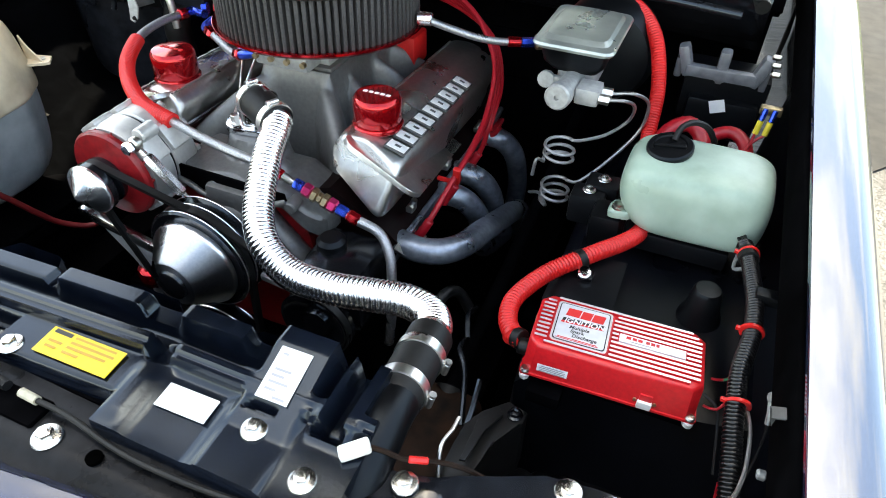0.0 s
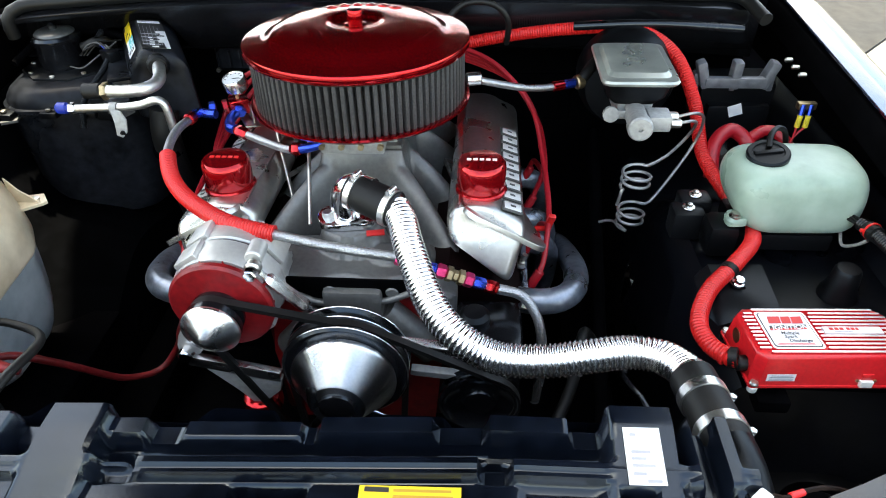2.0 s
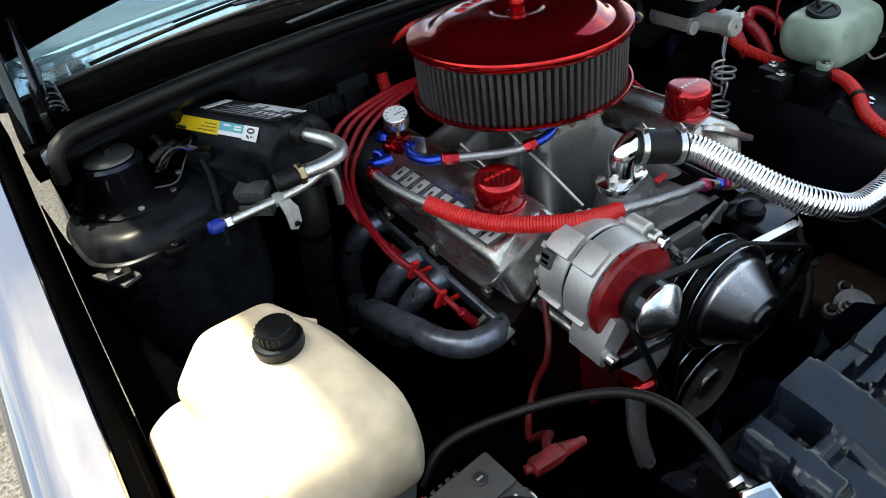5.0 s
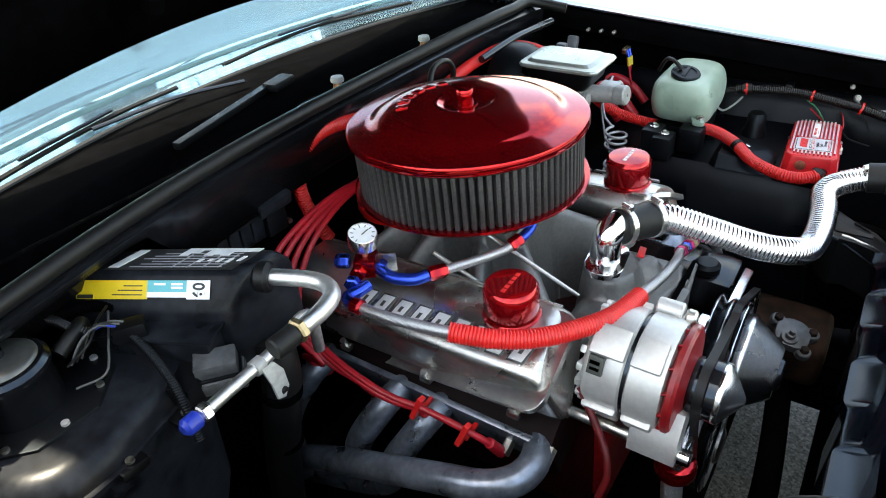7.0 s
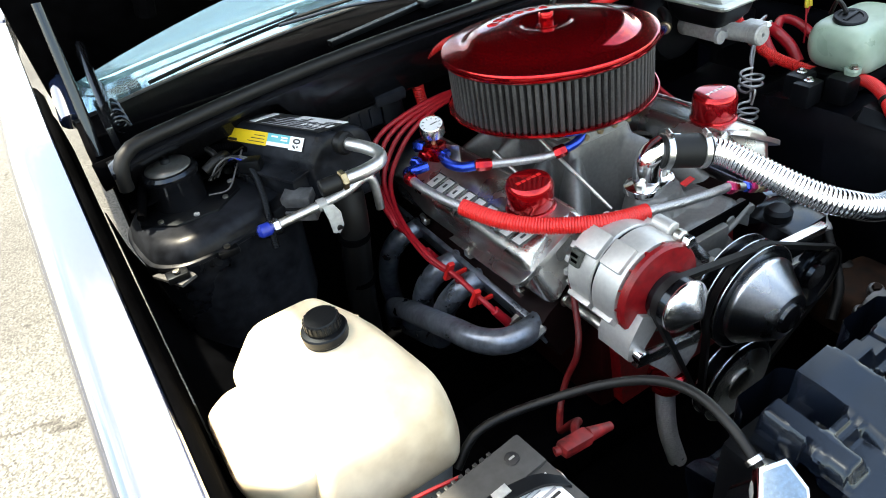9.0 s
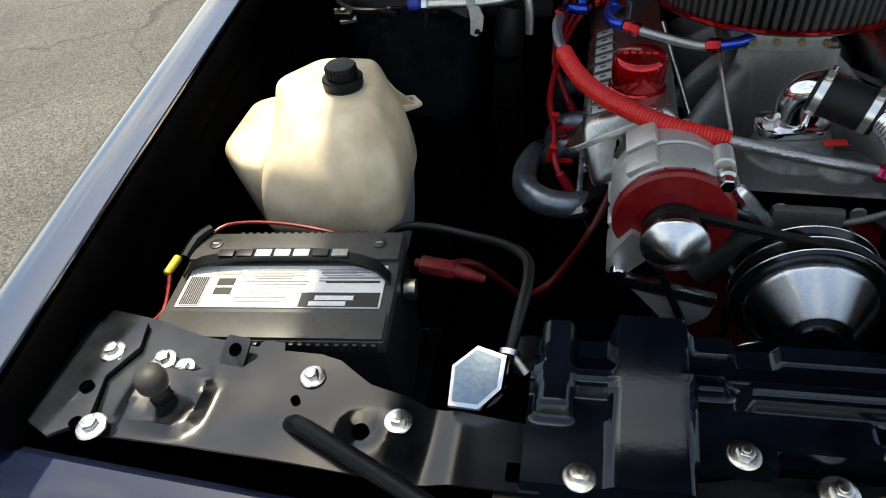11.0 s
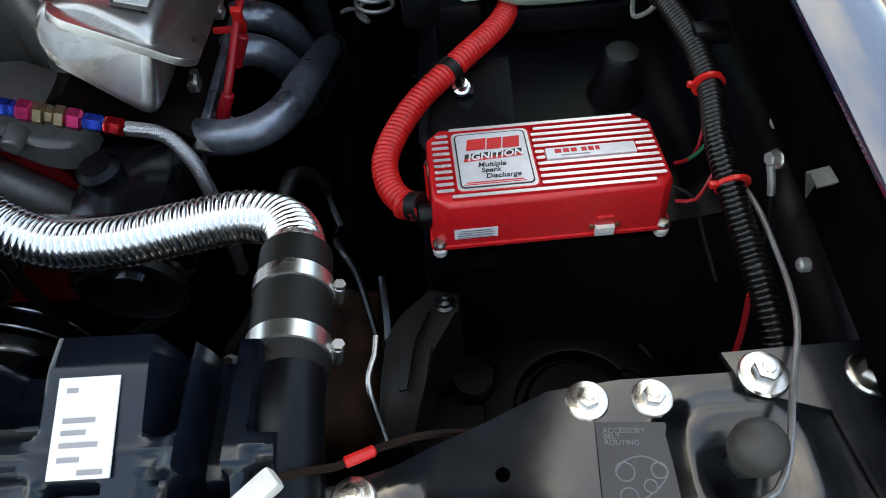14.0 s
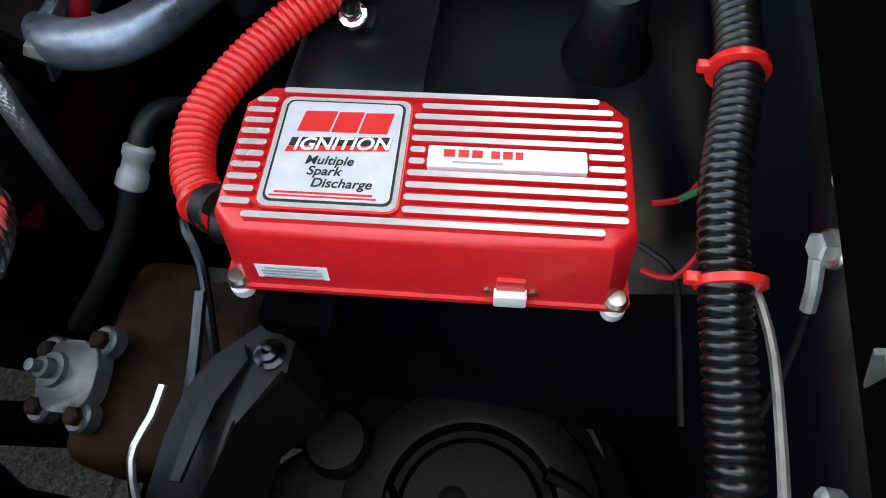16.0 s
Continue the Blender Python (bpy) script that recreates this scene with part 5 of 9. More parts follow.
def shroud_top(x, y):
    """Height of the moulding: front plate, double ridge, channel, rear tabs, and straps across."""
    v = y - skew(x)
    z = 0.004 * ease(-0.745, -0.68, v)
    # plates between soft ribs
    z -= 0.003 * bank(x, 0.243, 0.312, 0.010) * (1 - ease(-0.676, -0.668, v))
    z += 0.003 * bank(x, 0.209, 0.231, 0.008) * bank(v, -0.735, -0.682, 0.02)
    gap = max(bank(x, 0.207, 0.233, 0.008), bank(x, -0.150, -0.112, 0.010))
    z += (1 - gap) * (0.011 * bank(v, -0.668, -0.648, 0.004) + 0.0035 * bank(v, -0.659, -0.650, 0.003))
    z -= gap * 0.010 * bank(v, -0.668, -0.640, 0.006)
    z -= 0.017 * bank(v, -0.647, -0.627, 0.005)
    tab = max(0.55 * bank(x, -0.082, 0.034, 0.006), bank(x, 0.050, 0.162, 0.008), 1.25 * bank(x, 0.211, 0.290, 0.008), 0.9 * bank(x, -0.190, -0.115, 0.008))
    z += (-0.005 + 0.017 * tab) * ease(-0.630, -0.622, v)
    # raised pads behind the gap
    z += 0.012 * bank(x, -0.185, -0.120, 0.012) * bank(v, -0.652, -0.632, 0.008)
    z -= 0.05 * ease(-0.604, -0.598, v) * (1 - bank(x, 0.320, 0.392, 0.006))
    ramp = 0.003 + 0.026 * min(1.0, max(0.0, (v + 0.700) / 0.085))
    for a, b, k in ((0.322, 0.386, 1.0), (-0.215, -0.153, 0.75)):
        m = bank(x, a, b, 0.007)
        z = z * (1 - m) + m * (max(z, ramp * k + 0.002) if x > 0 else 0.005 + 0.021 * ease(-0.735, -0.615, v))
    m = bank(x, -0.274, -0.246, 0.005) * bank(v, -0.690, -0.600, 0.010)
    z = z * (1 - m) + m * (0.022 + 0.05 * (v + 0.65))
    m = bank(x, 0.396, 0.440, 0.006) * ease(-0.690, -0.655, v)
    z = z * (1 - m) + m * 0.020
    z -= 0.030 * bank(x, 0.405, 0.424, 0.004) * ease(-0.680, -0.672, v)
    # bolt notches and latch pocket
    z -= 0.016 * bank(x, 0.332, 0.361, 0.005) * bank(v, -0.681, -0.672, 0.003)
    z -= 0.016 * bank(x, 0.400, 0.428, 0.005) * bank(v, -0.680, -0.671, 0.003)
    z -= 0.020 * bank(x, -0.019, 0.050, 0.003) * bank(v, -0.690, -0.674, 0.003)
    d = math.hypot((x - 0.016) * 1.0, (v + 0.692) * 1.0)
    if v < -0.690:
        z += 0.004 * bank(d, 0.026, 0.033, 0.004) - 0.004 * (1 - ease(0.022, 0.026, d))
    # front edge: further back above the latch plate
    front = -0.7465
    if x < 0.204:
        front = -0.714 if x > -0.006 else (-0.703 if x > -0.092 else -0.718)
    if x < -0.15:
        front = -0.746
    z -= 0.050 * (1 - ease(front - 0.002, front + 0.001, v))
    return ZP + z


ROWS_V = sorted(set(spread(-0.756, -0.597, 56) + [-0.6695, -0.6655, -0.660, -0.6575, -0.6515, -0.6485, -0.6455]))
bm = sheet(lambda x, v: Vector((x, v + skew(x), shroud_top(x, v + skew(x)))), spread(-0.280, 0.452, 200), ROWS_V, 0.016)
part("top_panel", bm, SHROUD_PLASTIC, shroud, angle=50)


def shroud_back(x, v):
    """The ribbed wall behind the lip, falling to the fan."""
    rib = bank((x + 0.30) % 0.175, 0.045, 0.125, 0.020)
    fold = 0.044 * ease(0.36, 0.42, v) * (1 - 0.55 * rib) - 0.012 * ease(0.44, 0.60, v)
    return Vector((x, -0.602 + fold + 0.020 * rib * (1 - v * 0.4) + 0.01 * v, ZP - 0.016 - 0.30 * v))


part("rear_wall", sheet(shroud_back, spread(-0.276, 0.395, 140), spread(0, 1, 24), 0.004), SHROUD_PLASTIC, shroud, "ribbed rear wall of the shroud", angle=45)


def label_plate(name, x0, x1, y0, y1, z, mat, parent, text, dz=0.0012, tilt=0.0, turn=1.1):
    xm, ym = (x0 + x1) / 2, (y0 + y1) / 2
    return part(name, box((xm, ym, z), (x1 - x0, y1 - y0, dz), 0.0, pose(0, 0, 0, tilt, 0, turn)), mat, parent, text)


def bars(plate, x0, x1, rows, z, mat, tilt=0.0, turn=1.1, h=0.0035):
    """Lines of unreadable print on a label, as plain bars: (y, share of the width)."""
    for y, a, b in rows:
        xa, xb = x0 + (x1 - x0) * a, x0 + (x1 - x0) * b
        part("print_bar", box(((xa + xb) / 2, y, z), (xb - xa, h, 0.0004), 0.0, pose(0, 0, 0, tilt, 0, turn)), mat, plate)


p = label_plate("yellow_label", 0.099, 0.190, -0.708, -0.677, ZP + 0.0062, YELLOW_LABEL, shroud, "yellow warning label", tilt=3)
bars(p, 0.102, 0.188, [(-0.681, 0.32, 0.92), (-0.687, 0.32, 0.94), (-0.693, 0.04, 0.24), (-0.693, 0.32, 0.88), (-0.6995, 0.06, 0.22), (-0.6995, 0.32, 0.55)], ZP + 0.0072, material("amber_print", (0.40, 0.22, 0.02), 0.5, 0.0, 0.05), tilt=3, h=0.0028)
part("print_bar", box((0.1145, -0.6815, ZP + 0.0073), (0.022, 0.0045, 0.0012)), INK, p)
label_plate("silver_label", 0.250, 0.305, -0.709, -0.684, ZP + 0.0030, WHITE_LABEL, shroud, "plain white foil label", tilt=3)
p = label_plate("white_label", 0.336, 0.369, -0.672, -0.620, ZP + 0.0232, WHITE_LABEL, shroud, "white upright label with small print", tilt=15.5)
for y, a, b in ((-0.668, 0.5, 0.95), (-0.662, 0.1, 0.5), (-0.655, 0.1, 0.8), (-0.649, 0.1, 0.55), (-0.643, 0.1, 0.7), (-0.628, 0.1, 0.3)):
    bars(p, 0.338, 0.367, [(y, a, b)], ZP + 0.0232 + (y + 0.646) * 0.277 + 0.001, GREY_INK, tilt=15.5, h=0.0026)

# bolts: a flanged hexagon head on a washer, shared by all the sheet metal
bolt_mesh = bmesh.new()
lathe([(0.0120, 0), (0.0125, 0.0008), (0.0115, 0.0022), (0.0080, 0.0030)], None, 24, bolt_mesh)
slab(hexagon(0.0068), 0.003, 0.0088, 0.0012, None, bolt_mesh)
lathe([(0.0035, 0.0086), (0.0030, 0.0094), (0.0, 0.0096)], None, 10, bolt_mesh)
BOLT = bpy.data.meshes.new("bolt")
bolt_mesh.to_mesh(BOLT)
bolt_mesh.free()
smooth(BOLT, 35)
BOLT.materials.append(material("bright_zinc_bolt", (0.72, 0.71, 0.68), 0.24, 1.0, 0.12, 300, 0.1, 500))


def put_bolt(parent, x, y, z, size=1.0, tilt=(0, 0)):
    o = new("bolt", BOLT)
    o.parent = parent
    o.matrix_basis = Matrix.Translation(Vector((x, y, z)) - ORIGIN[parent.name]) @ pose(0, 0, 0, tilt[0], tilt[1], random.uniform(0, 60)) @ Matrix.Diagonal((size, size, size, 1))
    return o


for x, y in ((-0.236, -0.757), (-0.117, -0.722), (0.073, -0.711), (0.352, -0.696), (0.415, -0.719)):
    put_bolt(shroud, x, y, shroud_top(x, y))

support = thing("radiator_support", (0, -0.73, 0.78), "black painted radiator support panels with bright bolts", "radiator support")
ZS, ZR = 0.829, 0.823


def pressed(outline, fn, thick, name, label, step=0.008):
    """A sheet cut to an outline, pressed to the height fn(x, y)."""
    bm = slab(outline, -thick, 0.0)
    x0, x1 = min(p[0] for p in outline), max(p[0] for p in outline)
    y0, y1 = min(p[1] for p in outline), max(p[1] for p in outline)
    for k in range(1, int((x1 - x0) / step)):
        bmesh.ops.bisect_plane(bm, geom=bm.verts[:] + bm.edges[:] + bm.faces[:], plane_co=(x0 + k * step, 0, 0), plane_no=(1, 0, 0))
    for k in range(1, int((y1 - y0) / step)):
        bmesh.ops.bisect_plane(bm, geom=bm.verts[:] + bm.edges[:] + bm.faces[:], plane_co=(0, y0 + k * step, 0), plane_no=(0, 1, 0))
    for v in bm.verts:
        v.co.z += fn(v.co.x, v.co.y)
    return part(name, bm, SUPPORT_SHEET, support, label, angle=40)


def left_height(x, y):
    z = ZS + 0.0035 * noise.noise((x * 9, y * 14, 0))
    z += 0.007 * ease(0.036, 0.029, (((x + 0.599) * 0.95) ** 4 + (y + 0.733) ** 4) ** 0.25) - 0.003 * ease(0.026, 0.020, (((x + 0.599) * 0.95) ** 4 + (y + 0.733) ** 4) ** 0.25)
    z -= 0.006 * bank(x, -0.375, -0.345, 0.020)
    z -= 0.005 * ease(0.018, 0.008, math.hypot(x + 0.417, y + 0.735))
    return z


def right_height(x, y):
    z = ZR + 0.0035 * noise.noise((x * 9, y * 14, 4))
    z += 0.007 * ease(0.041, 0.033, (((x - 0.700) * 0.95) ** 4 + (y + 0.668) ** 4) ** 0.25) - 0.003 * ease(0.026, 0.020, (((x - 0.700) * 0.95) ** 4 + (y + 0.668) ** 4) ** 0.25)
    z -= 0.007 * bank(x, 0.475, 0.520, 0.022) * 0.6
    z += 0.007 * bank(x, 0.535, 0.610, 0.030) * ease(-0.675, -0.70, y)
    z -= 0.005 * ease(0.016, 0.008, math.hypot(x - 0.514, y + 0.688))
    return z


pressed([(-0.735, -0.655), (-0.72, -0.64), (-0.655, -0.645), (-0.60, -0.658), (-0.54, -0.664), (-0.535, -0.656), (-0.515, -0.656), (-0.512, -0.665), (-0.475, -0.664), (-0.455, -0.668), (-0.42, -0.690), (-0.365, -0.703), (-0.265, -0.712), (-0.265, -0.768), (-0.40, -0.775), (-0.56, -0.772), (-0.66, -0.775), (-0.735, -0.768)], left_height, 0.003, "left_panel", "black pressed sheet panel")
pressed([(0.440, -0.690), (0.452, -0.675), (0.509, -0.658), (0.561, -0.637), (0.598, -0.620), (0.64, -0.615), (0.70, -0.614), (0.775, -0.606), (0.785, -0.700), (0.70, -0.708), (0.61, -0.716), (0.53, -0.732), (0.450, -0.745)], right_height, 0.003, "right_panel", "black pressed sheet panel")


def rail_height(x, y):
    arch = ease(0.085, 0.070, math.hypot(x + 0.072, (y + 0.775) * 1.2))
    return 0.822 + 0.004 * arch + 0.0015 * noise.noise((x * 12, y * 20, 7)) - 0.010 * ease(-0.775, -0.795, y)


# latch plate with a square opening, and the dusty rail in front
DUSTY = material("dusty_black_rail", (0.0032, 0.0040, 0.0056), 0.28, 0.0, 0.5, 70, 0.2, 200, second=(0.0070, 0.0074, 0.0084), stain=16, spec=0.12)
rail = [(-0.30, -0.745), (-0.15, -0.738), (-0.085, -0.725), (0.0, -0.718), (0.21, -0.722), (0.21, -0.745), (0.46, -0.742), (0.50, -0.760), (0.50, -0.800), (-0.058, -0.812), (-0.058, -0.769), (-0.048, -0.767), (-0.049, -0.757), (-0.064, -0.756), (-0.067, -0.749), (-0.1125, -0.7505), (-0.115, -0.753), (-0.115, -0.815), (-0.30, -0.815)]
pressed(rail, rail_height, 0.003, "front_rail", "dusty black front rail with a square opening").data.materials[0] = DUSTY
# black box added behind the square opening to give it a shaded depth
part("opening_shade", box((-0.084, -0.785, 0.790), (0.086, 0.080, 0.006), 0.001), BLACK_SATIN, support)
part("rail_face", box((0.08, -0.814, 0.78), (0.80, 0.004, 0.06), 0.001), BLACK_SHEET, support)
part("corner_plate", slab([(-0.735, -0.662), (-0.66, -0.655), (-0.652, -0.685), (-0.668, -0.72), (-0.655, -0.765), (-0.685, -0.785), (-0.735, -0.765)], ZS + 0.0015, ZS + 0.006, 0.001), SUPPORT_SHEET, support, "black corner plate")
part("corner_plate", slab([(0.700, -0.603), (0.80, -0.598), (0.80, -0.715), (0.765, -0.72), (0.752, -0.64), (0.708, -0.628)], ZR + 0.0015, ZR + 0.006, 0.001), SUPPORT_SHEET, support, "black corner plate")
part("lower_bar", box((0.02, -0.765, 0.66), (1.45, 0.02, 0.22), 0.004), BLACK_SATIN, support)
for x, y, z, s in ((-0.676, -0.693, ZS + 0.006, 1.0), (-0.624, -0.692, ZS, 1.0), (-0.600, -0.697, ZS, 0.85), (-0.648, -0.771, ZS + 0.006, 1.1), (-0.475, -0.690, ZS, 0.95), (-0.387, -0.723, ZS - 0.001, 1.0),
                   (0.488, -0.676, ZR - 0.001, 1.0), (0.620, -0.627, ZR, 1.0), (0.657, -0.627, ZR, 0.95), (0.720, -0.618, ZR + 0.006, 1.15), (0.779, -0.620, ZR + 0.006, 1.1), (0.774, -0.705, ZR + 0.006, 1.1)):
    put_bolt(support, x, y, z, s)
put_bolt(support, 0.172, -0.767, 0.823, 1.15)
put_bolt(support, -0.049, -0.733, 0.826, 1.2)
put_bolt(support, -0.019, -0.786, 0.823, 1.1)
put_bolt(support, 0.494, -0.765, 0.821, 1.2)
# holes, whose dark insides are drawn as flat black discs
for x, y, r, z in ((-0.677, -0.734, 0.0065, ZS + 0.006), (-0.664, -0.770, 0.0060, ZS + 0.006), (-0.482, -0.716, 0.004, ZS), (-0.417, -0.735, 0.0070, ZS - 0.004), (0.569, -0.667, 0.004, ZR), (0.514, -0.688, 0.007, ZR - 0.0055), (0.79, -0.66, 0.011, ZR + 0.006), (0.227, -0.766, 0.0075, 0.823), (-0.143, -0.777, 0.0060, 0.8235)):
    part("punched_hole", lathe([(r, -0.004), (r, 0.0022), (r * 0.96, 0.0024), (0, 0.0024)], Matrix.Translation((x, y, z)), 20), DEEP, support)
part("punched_slot", box((-0.286, -0.754, ZS - 0.001), (0.011, 0.014, 0.008), 0.0008), DEEP, support)
tab_m = Matrix.Translation((-0.556, -0.676, ZS + 0.004)) @ pose(0, 0, 0, 28, 0, -6)
tab = part("standing_tab", slab(rounded(0.026, 0.030, 0.004), 0.0, 0.0025, 0.0006, tab_m), SUPPORT_SHEET, support, "small standing tab with a hole")
part("tab_hole", lathe([(0.0065, 0.0), (0.0065, 0.0029), (0.0, 0.0029)], tab_m @ Matrix.Translation((0, 0.002, 0)), 18), DEEP, tab)
GREY_RUBBER = material("dusty_grey_rubber", (0.035, 0.034, 0.033), 0.6, 0.0, 0.25, 120, 0.2, 300)
for x, y, zb in ((-0.604, -0.731, ZS + 0.006), (0.696, -0.666, ZR + 0.006)):
    bp = thing("hood_bumper", (x, y, zb), "black rubber hood bumper on a threaded foot", "bumper", "hood bumpers")
    part("head", lathe([(0.006, 0.016), (0.0120, 0.018), (0.0138, 0.022), (0.0140, 0.030), (0.0125, 0.036), (0.0085, 0.040), (0.0, 0.0415)], Matrix.Translation((x, y, zb - 0.006)), 28), GREY_RUBBER, bp)
    part("thread", lathe([(0.0092 - 0.0012 * (k % 2), 0.006 + 0.0013 * k) for k in range(9)], Matrix.Translation((x, y, zb - 0.006)), 20), RUBBER, bp)
    part("foot", lathe([(0.010, 0.003), (0.010, 0.008), (0.006, 0.010), (0.006, 0.015)], Matrix.Translation((x, y, zb - 0.006)), 6), RUBBER, bp)
# printed diagram on the right panel
dg = part("printed_diagram", box((0.643, -0.664, ZR + 0.0016), (0.044, 0.046, 0.0008), 0.0, pose(0, 0, 0, 0, 0, -3)), material("grey_print", (0.022, 0.025, 0.032), 0.42, 0.0, 0.1), support, "faint grey printed belt diagram")
PRINT = material("pale_print", (0.16, 0.165, 0.18), 0.5, 0.0, 0.05)
for k, text in enumerate(("ACCESSORY", "BELT", "ROUTING")):
    words(text, 0.0042, pose(0.6255, -0.6465 - 0.0034 * k, ZR + 0.0024, 0, 0, -3), PRINT, dg, depth=0.0001)
for x, y, r in ((0.634, -0.668, 0.0050), (0.652, -0.668, 0.0042), (0.646, -0.676, 0.0034), (0.634, -0.681, 0.0046)):
    part("print_ring", ring((x, y, ZR + 0.0021), (0, 0, 1), r, 0.0004, 24, 6), PRINT, dg)
part("print_line", tube([(0.629, -0.668, ZR + 0.0021), (0.634, -0.6625, ZR + 0.0021), (0.644, -0.660, ZR + 0.0021), (0.652, -0.6635, ZR + 0.0021), (0.6565, -0.669, ZR + 0.0021), (0.650, -0.677, ZR + 0.0021), (0.639, -0.684, ZR + 0.0021)], 0.0004, 6, 0.004), PRINT, dg)

# hood latch with its spring and cable
AGED = material("aged_spring_steel", (0.15, 0.115, 0.075), 0.42, 0.8, 0.3, 90, 0.2, 300)
latch = thing("hood_latch", (0.05, -0.745, 0.815), "dusty hood latch with spring and release cable", "latch")
part("plate", box((0.055, -0.752, 0.822), (0.19, 0.030, 0.010), 0.003), BLACK_SATIN, latch)
part("lever", tube([(-0.020, -0.742, 0.832), (-0.005, -0.737, 0.835), (0.02, -0.738, 0.836), (0.05, -0.740, 0.834), (0.10, -0.744, 0.832)], 0.0055, 8, 0.01), DUSTY, latch, "dusty metal lever")
part("lever_end", box((-0.012, -0.738, 0.834), (0.030, 0.012, 0.008), 0.003, pose(0, 0, 0, 0, 0, 14)), AGED, latch, "worn brassy lever end")
part("spring", tube([(0.052 + 0.0004 * k, -0.738 + 0.008 * math.cos(k * 0.9), 0.838 + 0.008 * math.sin(k * 0.9)) for k in range(60)], 0.0014, 6, 0.003), AGED, latch, "coil spring")
part("cable_end", rod((0.118, -0.744, 0.832), (0.140, -0.745, 0.832), 0.0048, segs=10), material("cream_cable_end", (0.42, 0.39, 0.30), 0.5, 0.0, 0.15, 100, 0.05, 400), latch, "cream cable end")
part("cable", tube([(0.138, -0.745, 0.832), (0.18, -0.746, 0.832), (0.25, -0.755, 0.831), (0.32, -0.755, 0.831), (0.40, -0.748, 0.831), (0.46, -0.742, 0.831), (0.53, -0.727, 0.832), (0.61, -0.704, 0.834), (0.655, -0.697, 0.836), (0.688, -0.6915, 0.838)], 0.0030, 8, 0.012), RUBBER, latch, "black release cable")
part("second_cable", tube([(0.46, -0.785, 0.826), (0.52, -0.765, 0.828), (0.555, -0.735, 0.833), (0.60, -0.714, 0.832), (0.63, -0.706, 0.82)], 0.0032, 8, 0.012), RUBBER, latch, "black cable sleeve")
solo("wire_connector", box((0.444, -0.681, 0.8535), (0.028, 0.013, 0.010), 0.003, pose(0, 0, 0, 0, -8, 40)), WHITE_PLASTIC, (0.444, -0.681, 0.848), "off-white plastic wire connector on the support", "connector")
solo("connector_wire", tube([(0.452, -0.673, 0.852), (0.466, -0.667, 0.844), (0.480, -0.662, 0.834), (0.500, -0.652, 0.830), (0.53, -0.642, 0.822), (0.57, -0.635, 0.80)], 0.0025, 6, 0.01), RUST, (0.462, -0.676, 0.83), "thin brown wire with a red crimp", "wire")
solo("wire_crimp", rod((0.484, -0.660, 0.8335), (0.500, -0.6525, 0.8300), 0.0034, segs=10, bevel=0.001), RED_PLASTIC, (0.482, -0.661, 0.83), "red crimp sleeve on a wire", "crimp")
solo("support_hose", tube([(-0.480, -0.738, 0.822), (-0.470, -0.742, 0.836), (-0.44, -0.755, 0.840), (-0.38, -0.780, 0.840), (-0.32, -0.805, 0.835), (-0.26, -0.83, 0.82)], 0.0078, 10, 0.012), BLACK_PLASTIC, (-0.455, -0.738, 0.822), "black rubber tube lying over the support", "hose")

# radiator cap and overflow hose
capm = frame_of((-0.324, -0.682, 0.842), (0.98, 0.10, 0.16), (-0.03, -0.42, 0.90))
rcap = thing("billet_filler_cap", (-0.314, -0.680, 0.80), "polished hexagonal billet radiator filler cap", "radiator cap")
hexo = [(0.78 * x, 0.78 * y) for x, y in ((-0.032, -0.028), (0.002, -0.034), (0.028, -0.014), (0.036, 0.022), (0.004, 0.036), (-0.026, 0.016))]
part("cap_body", slab(hexo, 0.0, 0.014, 0.003, capm), CHROME, rcap)
part("cap_face", slab([(x * 0.82, y * 0.84) for x, y in hexo], 0.014, 0.0155, 0.0006, capm), material("brushed_cap_face", (0.26, 0.33, 0.39), 0.26, 0.9, 0.15, 250, 0.1, 500), rcap, "brushed cap face")
part("neck", lathe([(0.024, -0.05), (0.024, 0.0)], capm, 20), BLACK_SHEET, rcap)
part("spout", rod((-0.298, -0.645, 0.83), (-0.286, -0.655, 0.822), 0.006), ZINC, rcap)
ovh = solo("overflow_hose", tube([(-0.303, -0.650, 0.832), (-0.298, -0.615, 0.848), (-0.294, -0.57, 0.852), (-0.300, -0.525, 0.838), (-0.325, -0.480, 0.812), (-0.37, -0.440, 0.785), (-0.43, -0.415, 0.772), (-0.47, -0.412, 0.765), (-0.50, -0.42, 0.74)], 0.0056, 12, 0.01), RUBBER, (-0.303, -0.650, 0.83), "black rubber overflow hose", "hose")
part("end_clip", band((-0.3025, -0.644, 0.835), (0.1, 1, 0.45), 0.0086, 0.006, 0.001), BAND_STEEL, ovh, "small spring clip")

# ---- battery ----
bat = thing("battery", (-0.551, -0.55, 0.63), "black car battery with printed label and folding handle", "battery")
BM = Matrix.Translation((-0.561, -0.559, 0.806)) @ pose(0, 0, 0, 0, -1.0, 5.8) @ Matrix.Translation((0, 0, -0.812))


def bt(b):
    b.transform(BM)
    return b


